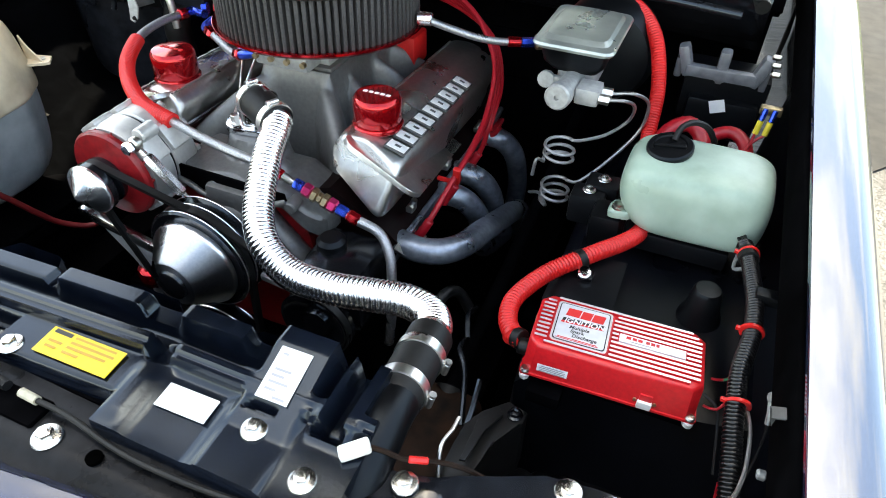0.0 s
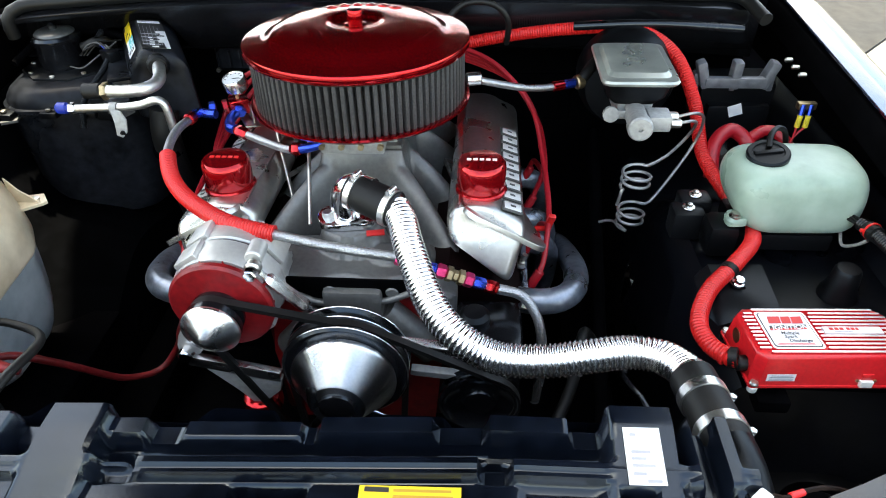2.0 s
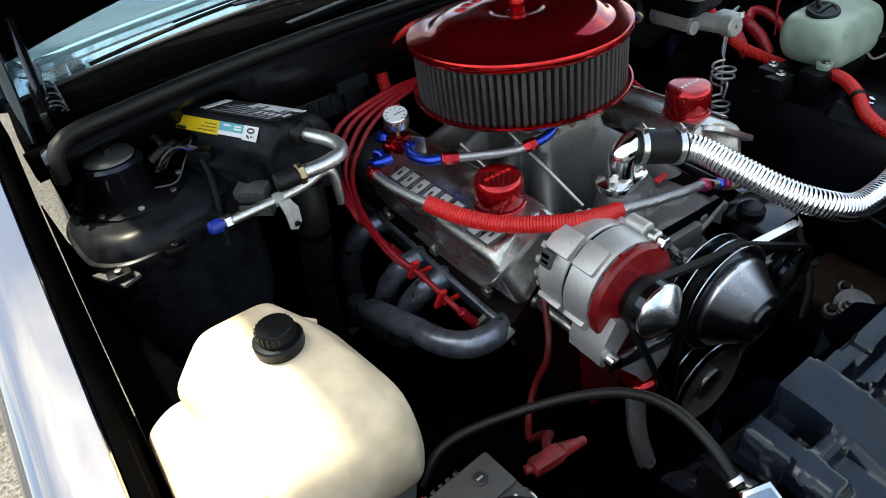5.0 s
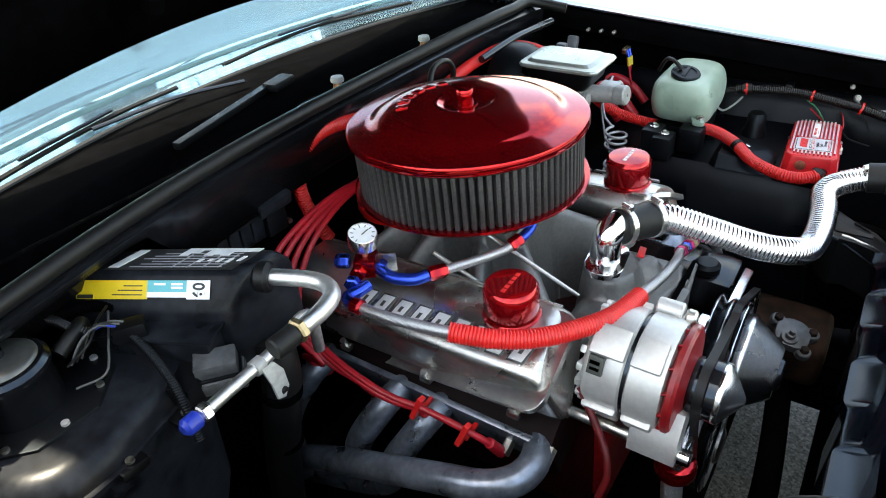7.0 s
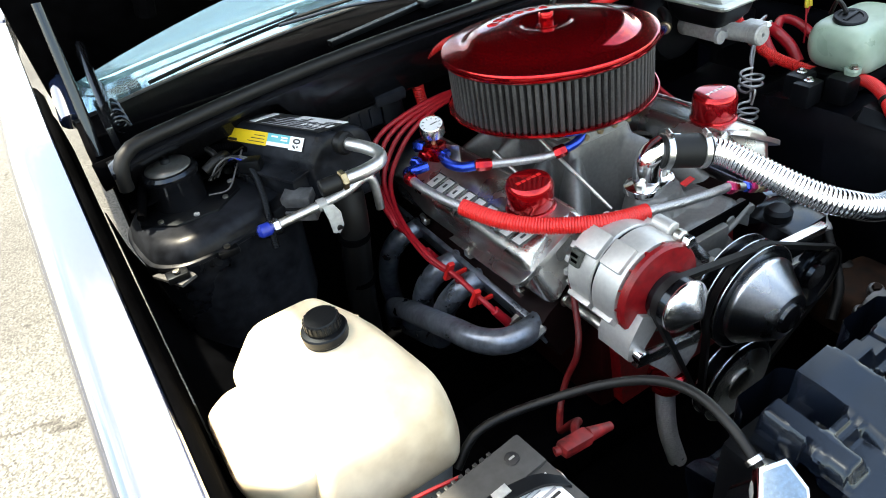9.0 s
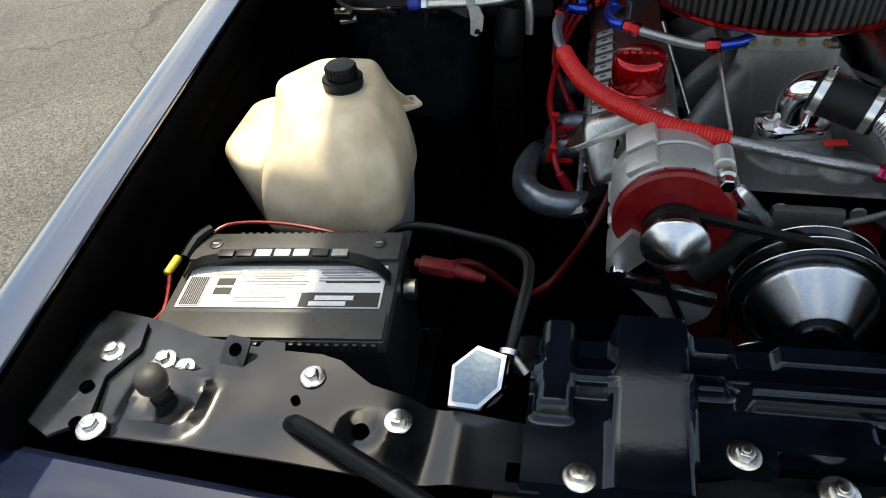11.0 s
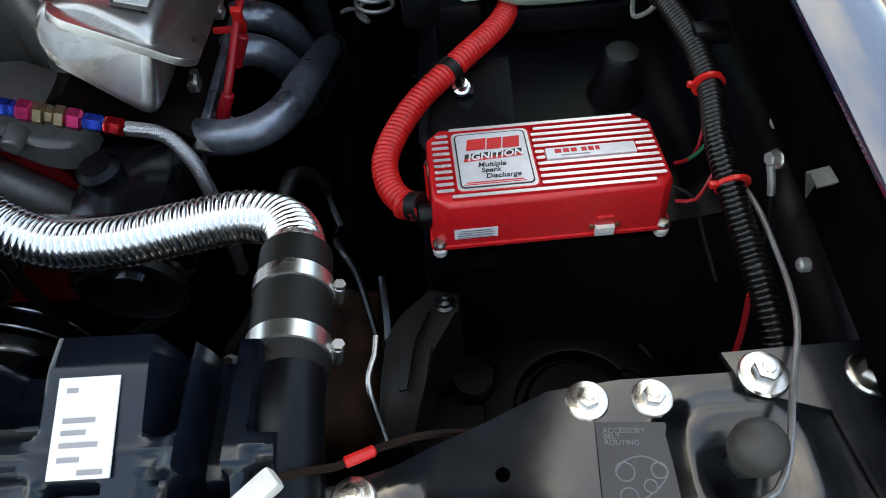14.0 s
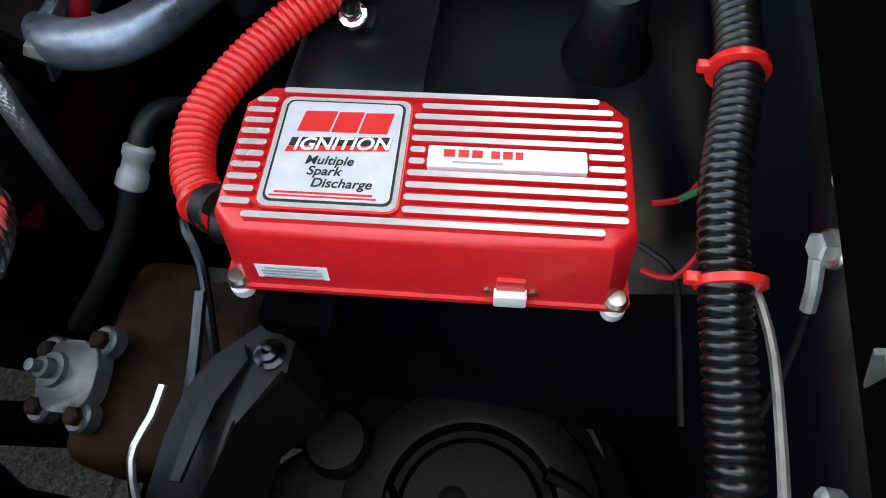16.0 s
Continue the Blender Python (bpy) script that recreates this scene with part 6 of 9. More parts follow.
part("case", bt(box((0, 0, 0.712), (0.246, 0.158, 0.165), 0.006)), BATTERY_CASE, bat)
lidp = part("top", bt(box((0, 0, 0.802), (0.250, 0.162, 0.018), 0.004)), GREY_CASE, bat, "grey-black top")
part("top_step", bt(box((0, 0.055, 0.8125), (0.246, 0.044, 0.006), 0.002)), GREY_CASE, lidp)
part("top_step", bt(box((0, -0.062, 0.8125), (0.246, 0.034, 0.004), 0.0015)), GREY_CASE, lidp)
for k in range(22):
    part("tooth", bt(box((-0.085 + 0.0095 * k, -0.0815, 0.804), (0.005, 0.005, 0.010), 0.001)), BATTERY_CASE, lidp)
for k in range(18):
    part("tooth", bt(box((-0.075 + 0.0095 * k, 0.0815, 0.806), (0.005, 0.005, 0.010), 0.001)), BATTERY_CASE, lidp)
lab = part("label", bt(box((0, -0.006, 0.8118), (0.226, 0.062, 0.0012))), WHITE_LABEL, bat, "white printed battery label")
for dx, dy, w, h, mt in ((-0.098, -0.008, 0.024, 0.044, GREY_INK), (-0.066, 0.006, 0.020, 0.010, INK), (-0.066, -0.008, 0.020, 0.010, INK), (-0.068, 0.020, 0.030, 0.006, GREY_INK), (-0.020, 0.016, 0.060, 0.004, GREY_INK), (-0.020, 0.008, 0.056, 0.003, GREY_INK), (-0.022, -0.016, 0.060, 0.003, GREY_INK), (-0.022, -0.022, 0.050, 0.003, GREY_INK), (0.068, -0.020, 0.086, 0.020, INK), (0.078, 0.006, 0.06, 0.003, INK), (0.078, 0.012, 0.06, 0.003, GREY_INK), (0.060, 0.020, 0.04, 0.003, GREY_INK)):
    part("print_bar", bt(box((dx, dy - 0.006, 0.8128), (w, h, 0.0006))), mt, lab)
for k in range(9):
    part("print_bar", bt(box((-0.108 + 0.0024 * k, -0.014, 0.8134), (0.0012, 0.040, 0.0005))), INK, lab)
for dx, dy, w, h in ((0.062, -0.024, 0.042, 0.0062), (0.056, -0.032, 0.040, 0.0062)):
    part("print_bar", bt(box((dx, dy, 0.8134), (w, h, 0.0005))), WHITE_LABEL, lab)
for k in range(9):
    part("print_line", bt(box((-0.012 + 0.004 * (k % 3), 0.018 - 0.0043 * k, 0.8130), (0.072 - 0.010 * (k % 4), 0.0011, 0.0005))), GREY_INK, lab)
for k in range(5):
    part("print_line", bt(box((0.066 + 0.003 * (k % 2), 0.018 - 0.0042 * k, 0.8130), (0.060 - 0.008 * (k % 3), 0.0010, 0.0005))), GREY_INK, lab)
hp = [(-0.118, 0.012, 0.815), (-0.105, 0.022, 0.820), (-0.05, 0.030, 0.824), (0.0, 0.031, 0.825), (0.05, 0.029, 0.824), (0.098, 0.018, 0.821), (0.119, 0.002, 0.815)]
bm = bmesh.new()
line = glide(hp, 0.006)
rings = []
for q in line:
    rings.append([(q.x, q.y - 0.0075, q.z - 0.002), (q.x, q.y + 0.0075, q.z - 0.002), (q.x, q.y + 0.0075, q.z + 0.0025), (q.x, q.y - 0.0075, q.z + 0.0025)])
part("handle", bt(loft(rings, bm)), BLACK_PLASTIC, bat, "black strap handle")
for k in range(7):
    part("handle_pad", bt(box((-0.072 + 0.022 * k, 0.0305 - 0.00002 * (k - 3) ** 2, 0.8275), (0.018, 0.0105, 0.0022), 0.0005)), (BATTERY_CASE, BATTERY_CASE, WHITE_LABEL, WHITE_LABEL, WHITE_LABEL, BATTERY_CASE, GREY_CAST)[k], bat)
for x in (-0.098, 0.098):
    part("post_mark", bt(lathe([(0.008, 0), (0.008, 0.0015), (0.006, 0.002), (0.0, 0.002)], Matrix.Translation((x, 0.058, 0.8152)), 16)), BATTERY_CASE, bat)
    part("post_sign", bt(box((x, 0.058, 0.8174), (0.007, 0.0022, 0.0005))), GREY_CAST, bat)
part("terminal", bt(rod((0.125, 0.03, 0.77), (0.138, 0.03, 0.77), 0.012)), ZINC, bat)
CABLE_RED = material("grimy_red_cable", (0.11, 0.004, 0.005), 0.5, 0.0, 0.3, 90, 0.2, 300, spec=0.35)
LEAD = [(-0.425, -0.505, 0.8), (-0.4, -0.508, 0.797), (-0.378, -0.482, 0.782), (-0.361, -0.468, 0.763), (-0.344, -0.432, 0.707), (-0.333, -0.405, 0.662), (-0.322, -0.383, 0.63), (-0.3, -0.355, 0.609), (-0.284, -0.338, 0.611), (-0.268, -0.328, 0.631), (-0.257, -0.326, 0.65), (-0.246, -0.331, 0.679), (-0.235, -0.324, 0.702), (-0.228, -0.316, 0.712), (-0.217, -0.298, 0.735), (-0.2, -0.27, 0.765)]
solo("battery_cable", tube(LEAD, 0.0050, 10, 0.008), CABLE_RED, LEAD[0], "thick red cable from the battery to the alternator", "cable")
tcv = thing("terminal_cover", (-0.392, -0.508, 0.79), "grimy red terminal cover on the battery cable", "terminal cover")
GRIMY_RED = material("grimy_red_plastic", (0.16, 0.006, 0.007), 0.5, 0.0, 0.4, 60, 0.2, 300, stain=30)
part("shell", box((-0.400, -0.508, 0.798), (0.040, 0.018, 0.014), 0.004, pose(0, 0, 0, 0, 10, 2)), GRIMY_RED, tcv)
part("boot", lathe([(0.0085, 0), (0.0075, 0.010), (0.0055, 0.030), (0.0050, 0.036)], align((-0.382, -0.507, 0.795), (-0.340, -0.506, 0.780)), 14), GRIMY_RED, tcv, "tapered red boot")
solo("battery_tray", box((-0.551, -0.549, 0.62), (0.27, 0.18, 0.02), 0.004), BLACK_SHEET, (-0.551, -0.549, 0.61), "black steel tray under the battery", "tray")
tray_leg = box((-0.551, -0.549, 0.565), (0.20, 0.12, 0.09), 0.004)
solo("tray_bracket", tray_leg, BLACK_SHEET, (-0.551, -0.549, 0.52), "black bracket under the battery tray", "bracket")
bm = tube([(-0.690, -0.515, 0.80), (-0.680, -0.475, 0.800), (-0.650, -0.465, 0.803), (-0.60, -0.462, 0.803), (-0.555, -0.464, 0.800), (-0.52, -0.466, 0.795)], 0.0022, 8, 0.01)
solo("side_wire", bm, RED_PAINT, (-0.69, -0.515, 0.80), "red and orange wire behind the battery", "wire")
solo("wire_crimp", rod((-0.706, -0.56, 0.802), (-0.702, -0.535, 0.806), 0.0050, segs=10, bevel=0.001), TAN_TERM, (-0.697, -0.56, 0.80), "yellow crimp connector beside the battery", "crimp")
solo("side_wire", tube([(-0.694, -0.535, 0.806), (-0.690, -0.51, 0.812), (-0.68, -0.49, 0.812)], 0.0065, 8, 0.01), BLACK_PLASTIC, (-0.694, -0.535, 0.80), "taped black wire beside the battery", "wire")
solo("side_wire", tube([(-0.70, -0.63, 0.79), (-0.695, -0.60, 0.785), (-0.70, -0.57, 0.795), (-0.704, -0.555, 0.803)], 0.0025, 8, 0.01), RED_PAINT, (-0.70, -0.63, 0.79), "red wire beside the battery", "wire")

# ---- washer tank ----
wash = thing("washer_tank", (-0.57, -0.28, 0.55), "yellowed cream plastic washer tank with black cap", "washer tank")


TANK = [
    (0.560, [(-0.640, -0.405), (-0.520, -0.405), (-0.500, -0.375), (-0.505, -0.250), (-0.540, -0.195), (-0.630, -0.200), (-0.655, -0.255), (-0.655, -0.350)]),
    (0.700, [(-0.650, -0.420), (-0.506, -0.420), (-0.485, -0.388), (-0.492, -0.245), (-0.532, -0.180), (-0.638, -0.184), (-0.668, -0.250), (-0.668, -0.355)]),
    (0.770, [(-0.652, -0.428), (-0.496, -0.428), (-0.472, -0.390), (-0.486, -0.242), (-0.530, -0.176), (-0.640, -0.180), (-0.672, -0.250), (-0.670, -0.358)]),
    (0.835, [(-0.645, -0.420), (-0.500, -0.420), (-0.474, -0.374), (-0.493, -0.248), (-0.538, -0.180), (-0.640, -0.182), (-0.676, -0.250), (-0.664, -0.335)]),
    (0.858, [(-0.624, -0.408), (-0.510, -0.404), (-0.492, -0.356), (-0.508, -0.252), (-0.542, -0.182), (-0.638, -0.184), (-0.679, -0.251), (-0.660, -0.308)]),
    (0.872, [(-0.612, -0.392), (-0.516, -0.386), (-0.502, -0.340), (-0.516, -0.255), (-0.546, -0.184), (-0.634, -0.186), (-0.679, -0.252), (-0.658, -0.299)]),
    (0.881, [(-0.607, -0.368), (-0.524, -0.364), (-0.511, -0.328), (-0.522, -0.258), (-0.549, -0.189), (-0.628, -0.191), (-0.672, -0.254), (-0.654, -0.294)]),
]


def tank_ring(z, pts, inset=0.0):
    """One level of the moulding, drawn in towards the cap by a share."""
    return [(p.x, p.y, z) for p in rounded_loop([(x + (-0.582 - x) * inset, y + (-0.278 - y) * inset) for x, y in pts], 0.016, 4)]


def soften(ob):
    sub = ob.modifiers.new("round", "SUBSURF")
    sub.levels, sub.render_levels = 1, 2


LOWER_TANK = material("grey_blue_tank_plastic", (0.30, 0.34, 0.36), 0.36, 0.0, 0.12, 25, 0.1, 220, second=(0.42, 0.46, 0.46), stain=8)
top = TANK[-1][1]
soften(part("tank_body", loft([tank_ring(0.752, TANK[2][1], 0.05), tank_ring(0.754, TANK[2][1], 0.02)] + [tank_ring(*r) for r in TANK[2:]] + [tank_ring(0.885, top, 0.14), tank_ring(0.8865, top, 0.40), tank_ring(0.887, top, 0.65)]), CREAM_TANK, wash, angle=70))
soften(part("tank_foot", loft([tank_ring(z, pts, 0.05) for z, pts in TANK[:3]] + [tank_ring(0.80, TANK[2][1], 0.12)]), LOWER_TANK, wash, "lower half, grey-blue and darker than the top", angle=70))
SIDE = [(-0.719, -0.366), (-0.676, -0.402), (-0.640, -0.408), (-0.632, -0.235), (-0.690, -0.226), (-0.722, -0.250)]
soften(part("shoulder", loft([[(p.x, p.y, z) for p in rounded_loop([(x + (-0.655 - x) * i, y + (-0.320 - y) * i) for x, y in SIDE], 0.014, 4)] for z, i in ((0.66, 0.40), (0.73, 0.24), (0.79, 0.10), (0.822, 0.02), (0.836, 0.02), (0.845, 0.10), (0.850, 0.25), (0.853, 0.45), (0.854, 0.65))]), CREAM_TANK, wash, angle=70))
WC = Matrix.Translation((-0.5655, -0.2785, 0.885))
part("cap_neck", lathe([(0.0255, 0), (0.0255, 0.008)], WC, 28), RUBBER, wash, "black cap collar")
cap = part("cap", lathe([(0.0250, 0.004), (0.0268, 0.006), (0.0270, 0.0145), (0.0255, 0.0165), (0.0205, 0.0175), (0.0200, 0.030), (0.0185, 0.0325), (0.0, 0.033)], WC, 40), BLACK_PLASTIC, wash, "black screw cap")
bm = bmesh.new()
for k in range(22):
    b2 = box((0.0200, 0, 0.0245), (0.0022, 0.0026, 0.012), 0.0006)
    b2.transform(WC @ pose(0, 0, 0, 0, 0, 360 * k / 22))
    join(bm, b2)
part("cap_grip", bm, BLACK_PLASTIC, cap)
part("mounting_tab", slab([(-0.545, -0.215), (-0.526, -0.200), (-0.497, -0.178), (-0.493, -0.171), (-0.510, -0.150), (-0.545, -0.160), (-0.575, -0.175)], 0.796, 0.801, 0.001), CREAM_TANK, wash, "cream mounting tab")
part("tab_web", slab([(-0.545, 0.0), (-0.500, 0.0), (-0.530, 0.024), (-0.545, 0.045)], -0.0015, 0.0015, 0.0005, Matrix.Translation((0, -0.176, 0.800)) @ pose(0, 0, 0, 90, 0, 0)), CREAM_TANK, wash, "upright web of the tab")
part("tab_screw", lathe([(0.006, 0), (0.006, 0.003), (0.0, 0.004)], Matrix.Translation((-0.513, -0.168, 0.801)), 10), ZINC, wash)
shelf = thing("tank_shelf", (-0.57, -0.29, 0.52), "black shelf under the washer tank", "shelf")
part("shelf_plate", box((-0.57, -0.29, 0.545), (0.22, 0.26, 0.010), 0.003), BLACK_SATIN, shelf)
part("front_lip", box((-0.57, -0.4175, 0.5265), (0.22, 0.005, 0.026), 0.002), BLACK_SATIN, shelf)
part("side_lip", box((-0.4625, -0.29, 0.5265), (0.005, 0.24, 0.026), 0.002), BLACK_SATIN, shelf)


# ---- ignition box on the driver's inner fender ----
BOX = frame_of((0.6214, -0.4085, 0.7470), (0.99686, 0.07238, -0.0320), (0.0290, 0.0415, 0.9987)) @ Matrix.Diagonal((0.968, 0.968, 0.968, 1))
ign = thing("ignition_box", (0.627, -0.4135, 0.745), "red finned ignition control box with printed plate", "ignition box")


def on(b, m=BOX):
    b.transform(m)
    return b


def ribbed_outline(w, h, c):
    return [(-w / 2 + c, -h / 2), (w / 2 - c, -h / 2), (w / 2, -h / 2 + c), (w / 2, h / 2 - c), (w / 2 - c, h / 2), (-w / 2 + c, h / 2), (-w / 2, h / 2 - c), (-w / 2, -h / 2 + c)]


case = loft([[(x, y, z) for x, y in ribbed_outline(w, h, c)] for w, h, c, z in ((0.203, 0.103, 0.003, 0.0), (0.203, 0.103, 0.003, 0.003), (0.199, 0.099, 0.010, 0.0035), (0.196, 0.091, 0.011, 0.042), (0.194, 0.0885, 0.011, 0.0455), (0.191, 0.0855, 0.011, 0.047))])
part("case", on(case), RED_CASE, ign)
ribs_mat = material("bare_machined_rib", (0.78, 0.76, 0.74), 0.34, 0.55, 0.06, 300, 0.1, 800)
ys_rib = [-0.0385 + 0.0070 * k for k in range(12)]
for k, y in enumerate(ys_rib):
    spans = []
    if k in (0, 11):
        spans = [(-0.082 + (0.004 if k == 11 else 0), 0.082)]
    elif k == 10:
        spans = [(-0.0905, -0.079 + 0.0), (-0.006, 0.0885)]
    elif k in (5, 6):
        spans = [(-0.094, -0.079), (-0.009, -0.001), (0.0755, 0.0925)]
    else:
        spans = [(-0.094, -0.079), (-0.009, 0.0925)]
    for x0, x1 in spans:
        b2 = slab([(x + (x0 + x1) / 2, yy + y) for x, yy in rounded(x1 - x0, 0.0036, 0.0017, 3)], 0.0465, 0.0505, 0.0004)
        rb = part("fin", on(b2), RED_CASE, ign)
        b2 = slab([(x + (x0 + x1) / 2, yy + y) for x, yy in rounded(x1 - x0 - 0.0004, 0.0033, 0.0015, 3)], 0.0505, 0.0508)
        part("fin_top", on(b2), ribs_mat, rb, "bare machined fin top")
part("plate_frame", on(slab([(x - 0.044, y + 0.0005) for x, y in rounded(0.068, 0.0700, 0.006)], 0.0465, 0.0500, 0.001)), RED_CASE, ign, "red raised frame")
part("plate_rim", on(slab([(x - 0.044, y + 0.0005) for x, y in rounded(0.0655, 0.0675, 0.005)], 0.0500, 0.0503)), ribs_mat, ign)
part("plate_border", on(slab([(x - 0.044, y + 0.0005) for x, y in rounded(0.0605, 0.0625, 0.004)], 0.0503, 0.0507)), INK, ign)
plate = part("name_plate", on(slab([(x - 0.044, y + 0.0005) for x, y in rounded(0.0580, 0.0600, 0.0035)], 0.0507, 0.0511)), SILVER_LABEL, ign, "silver printed name plate")
ZT = 0.0512
for x0, w in ((-0.0655, 0.0160), (-0.0485, 0.0125), (-0.0350, 0.0140)):
    part("logo_block", on(slab([(x0, 0.0110), (x0 + w, 0.0112), (x0 + w + 0.0022, 0.0245), (x0 + 0.0022, 0.0240)], ZT, ZT + 0.0003)), RED_INK, plate, "red logo block")
part("black_stripe", on(slab([(-0.0680, 0.0015), (-0.0185, 0.0040), (-0.0175, 0.0092), (-0.0670, 0.0067)], ZT, ZT + 0.0002)), INK, plate)
part("red_stripe", on(slab([(-0.0690, -0.0022), (-0.0190, 0.0006), (-0.0185, 0.0036), (-0.0682, 0.0010)], ZT + 0.0002, ZT + 0.0004)), RED_INK, plate)
words("IGNITION", 0.0105, BOX @ pose(-0.0655, -0.0010, ZT + 0.0005, 0, 0, 2.8), WHITE_LABEL, plate, depth=0.0001, shear=0.25, bold=0.0002)
words("Multiple", 0.0072, BOX @ pose(-0.0580, -0.0090, ZT + 0.0002), INK, plate, depth=0.0001, shear=0.2, bold=0.0001)
words("Spark", 0.0072, BOX @ pose(-0.0560, -0.0153, ZT + 0.0002), INK, plate, depth=0.0001, shear=0.2, bold=0.0001)
words("Discharge", 0.0072, BOX @ pose(-0.0530, -0.0222, ZT + 0.0002), INK, plate, depth=0.0001, shear=0.2, bold=0.0001)
part("print_bar", on(box((-0.046, -0.0258, ZT), (0.046, 0.0011, 0.0003))), RED_INK, plate)
part("print_bar", on(box((-0.046, -0.0278, ZT), (0.050, 0.0009, 0.0003))), RED_INK, plate)
tagp = part("model_tag", on(slab([(x + 0.0375, y) for x, y in rounded(0.075, 0.0125, 0.0008)], 0.0465, 0.0508, 0.0003)), WHITE_LABEL, ign, "white model tag")
for x0, w in ((0.0075, 0.0055), (0.0145, 0.0050), (0.0210, 0.0050), (0.0300, 0.0042), (0.0356, 0.0046), (0.0415, 0.0036)):
    part("print_bar", on(box((x0 + w / 2, 0.0018, 0.0509), (w, 0.0045, 0.0003))), RED_INK, tagp)
part("print_bar", on(box((0.024, -0.0035, 0.0509), (0.024, 0.0012, 0.0003))), GREY_INK, tagp)
lb = part("front_label", on(box((-0.064, -0.0480, 0.0150), (0.036, 0.0008, 0.011), 0.0, pose(0, 0, 0, -5, 0, 0))), WHITE_LABEL, ign, "small white side label")
for k in range(4):
    part("print_bar", on(box((-0.064, -0.0486 - 0.0002 * k, 0.0185 - 0.0025 * k), (0.030 - 0.004 * (k == 0), 0.0004, 0.0009))), GREY_INK, lb)
part("plug_socket", on(box((0.043, -0.0500, 0.0075), (0.016, 0.008, 0.010), 0.001)), WHITE_PLASTIC, ign, "white plug")
part("plug_slot", on(box((0.043, -0.0470, 0.0155), (0.014, 0.006, 0.012), 0.001)), RED_CASE, ign)
for dx in (-0.011, 0.011):
    part("plug_pin", on(rod((0.043 + dx, -0.0475, 0.011), (0.043 + dx, -0.0505, 0.011), 0.0022, segs=8)), BRASS, ign)
for sx in (-1, 1):
    for sy in (-1, 1):
        at = Vector((sx * 0.0945, sy * 0.0475, 0.0))
        part("foot", on(lathe([(0.0056, -0.008), (0.0062, -0.006), (0.0062, -0.001), (0.005, 0.0)], Matrix.Translation(at), 16)), WHITE_PLASTIC if sy < 0 else RUBBER, ign)
        part("screw", on(lathe([(0.0058, 0.0035), (0.0060, 0.0055), (0.0045, 0.0078), (0.0, 0.0085)], Matrix.Translation(at), 16)), ZINC, ign)
part("seal_disc", on(lathe([(0.010, 0), (0.010, 0.0015), (0.006, 0.002), (0.0, 0.002)], align((-0.0975, 0.016, 0.026), (-0.11, 0.016, 0.026)), 18)), BRASS, ign, "brass vent disc")
part("grommet", on(rod((-0.095, -0.022, 0.014), (-0.111, -0.022, 0.014), 0.0105, bevel=0.002)), RUBBER, ign)
bm = box((0.627, -0.400, 0.732), (0.19, 0.09, 0.010), 0.003)
box((0.560, -0.462, 0.728), (0.040, 0.026, 0.020), 0.004, bm=bm)
solo("mounting_plate", bm, BLACK_SATIN, (0.627, -0.405, 0.735), "black plate under the ignition box", "plate")
for pts, mt, lab in (([(0.726, -0.412, 0.782), (0.738, -0.408, 0.781), (0.748, -0.398, 0.785), (0.756, -0.375, 0.80)], RED_WIRE, "red wire leaving the ignition box"),
                     ([(0.738, -0.408, 0.781), (0.752, -0.40, 0.787), (0.758, -0.385, 0.803), (0.760, -0.365, 0.815)], GREEN_WIRE, "green wire beside the ignition box"),
                     ([(0.725, -0.438, 0.766), (0.737, -0.445, 0.775), (0.747, -0.438, 0.797), (0.755, -0.432, 0.800)], RED_WIRE, "red wire leaving the ignition box"),
                     ([(0.722, -0.43, 0.775), (0.738, -0.44, 0.77), (0.745, -0.46, 0.75), (0.748, -0.50, 0.74)], RUBBER, "black wire beside the ignition box")):
    solo("thin_wire", tube(pts, 0.0016, 6, 0.006), mt, pts[0], lab, "wire", "ignition wires")
solo("thin_wire", tube([(0.744, -0.546, 0.795), (0.746, -0.548, 0.780), (0.750, -0.552, 0.75), (0.753, -0.555, 0.71)], 0.0024, 6, 0.01), RED_WIRE, (0.744, -0.546, 0.795), "red wire running down beside the support", "wire", "ignition wires")

# red loom that feeds the box
LOOM = [(0.10, 0.205, 0.905), (0.22, 0.222, 0.925), (0.36, 0.222, 0.943), (0.47, 0.200, 0.950), (0.535, 0.150, 0.925), (0.568, 0.085, 0.865), (0.577, 0.010, 0.805), (0.598, -0.06, 0.778), (0.612, -0.13, 0.770), (0.603, -0.205, 0.782), (0.560, -0.266, 0.784), (0.514, -0.314, 0.773), (0.489, -0.368, 0.767), (0.493, -0.405, 0.764), (0.510, -0.428, 0.766), (0.520, -0.432, 0.769)]
loom = solo("red_loom", tube(LOOM, 0.0120, 16, ribs=0.0019, pitch=0.0046), RED_PLASTIC, LOOM[0], "bright red corrugated wiring loom", "wiring loom", angle=60)
part("end_sleeve", rod(LOOM[-1], LOOM[-2], 0.0128, segs=16, bevel=0.001), RUBBER, loom, "black end sleeve")
solo("red_loom", tube([(0.10, 0.205, 0.905), (0.03, 0.232, 0.948), (-0.06, 0.245, 0.962), (-0.115, 0.250, 0.940), (-0.134, 0.250, 0.895), (-0.128, 0.242, 0.84), (-0.115, 0.225, 0.79)], 0.012, 14, ribs=0.0019, pitch=0.0046), RED_PLASTIC, (0.10, 0.205, 0.905), "bright red corrugated loom across the firewall", "wiring loom", angle=60)
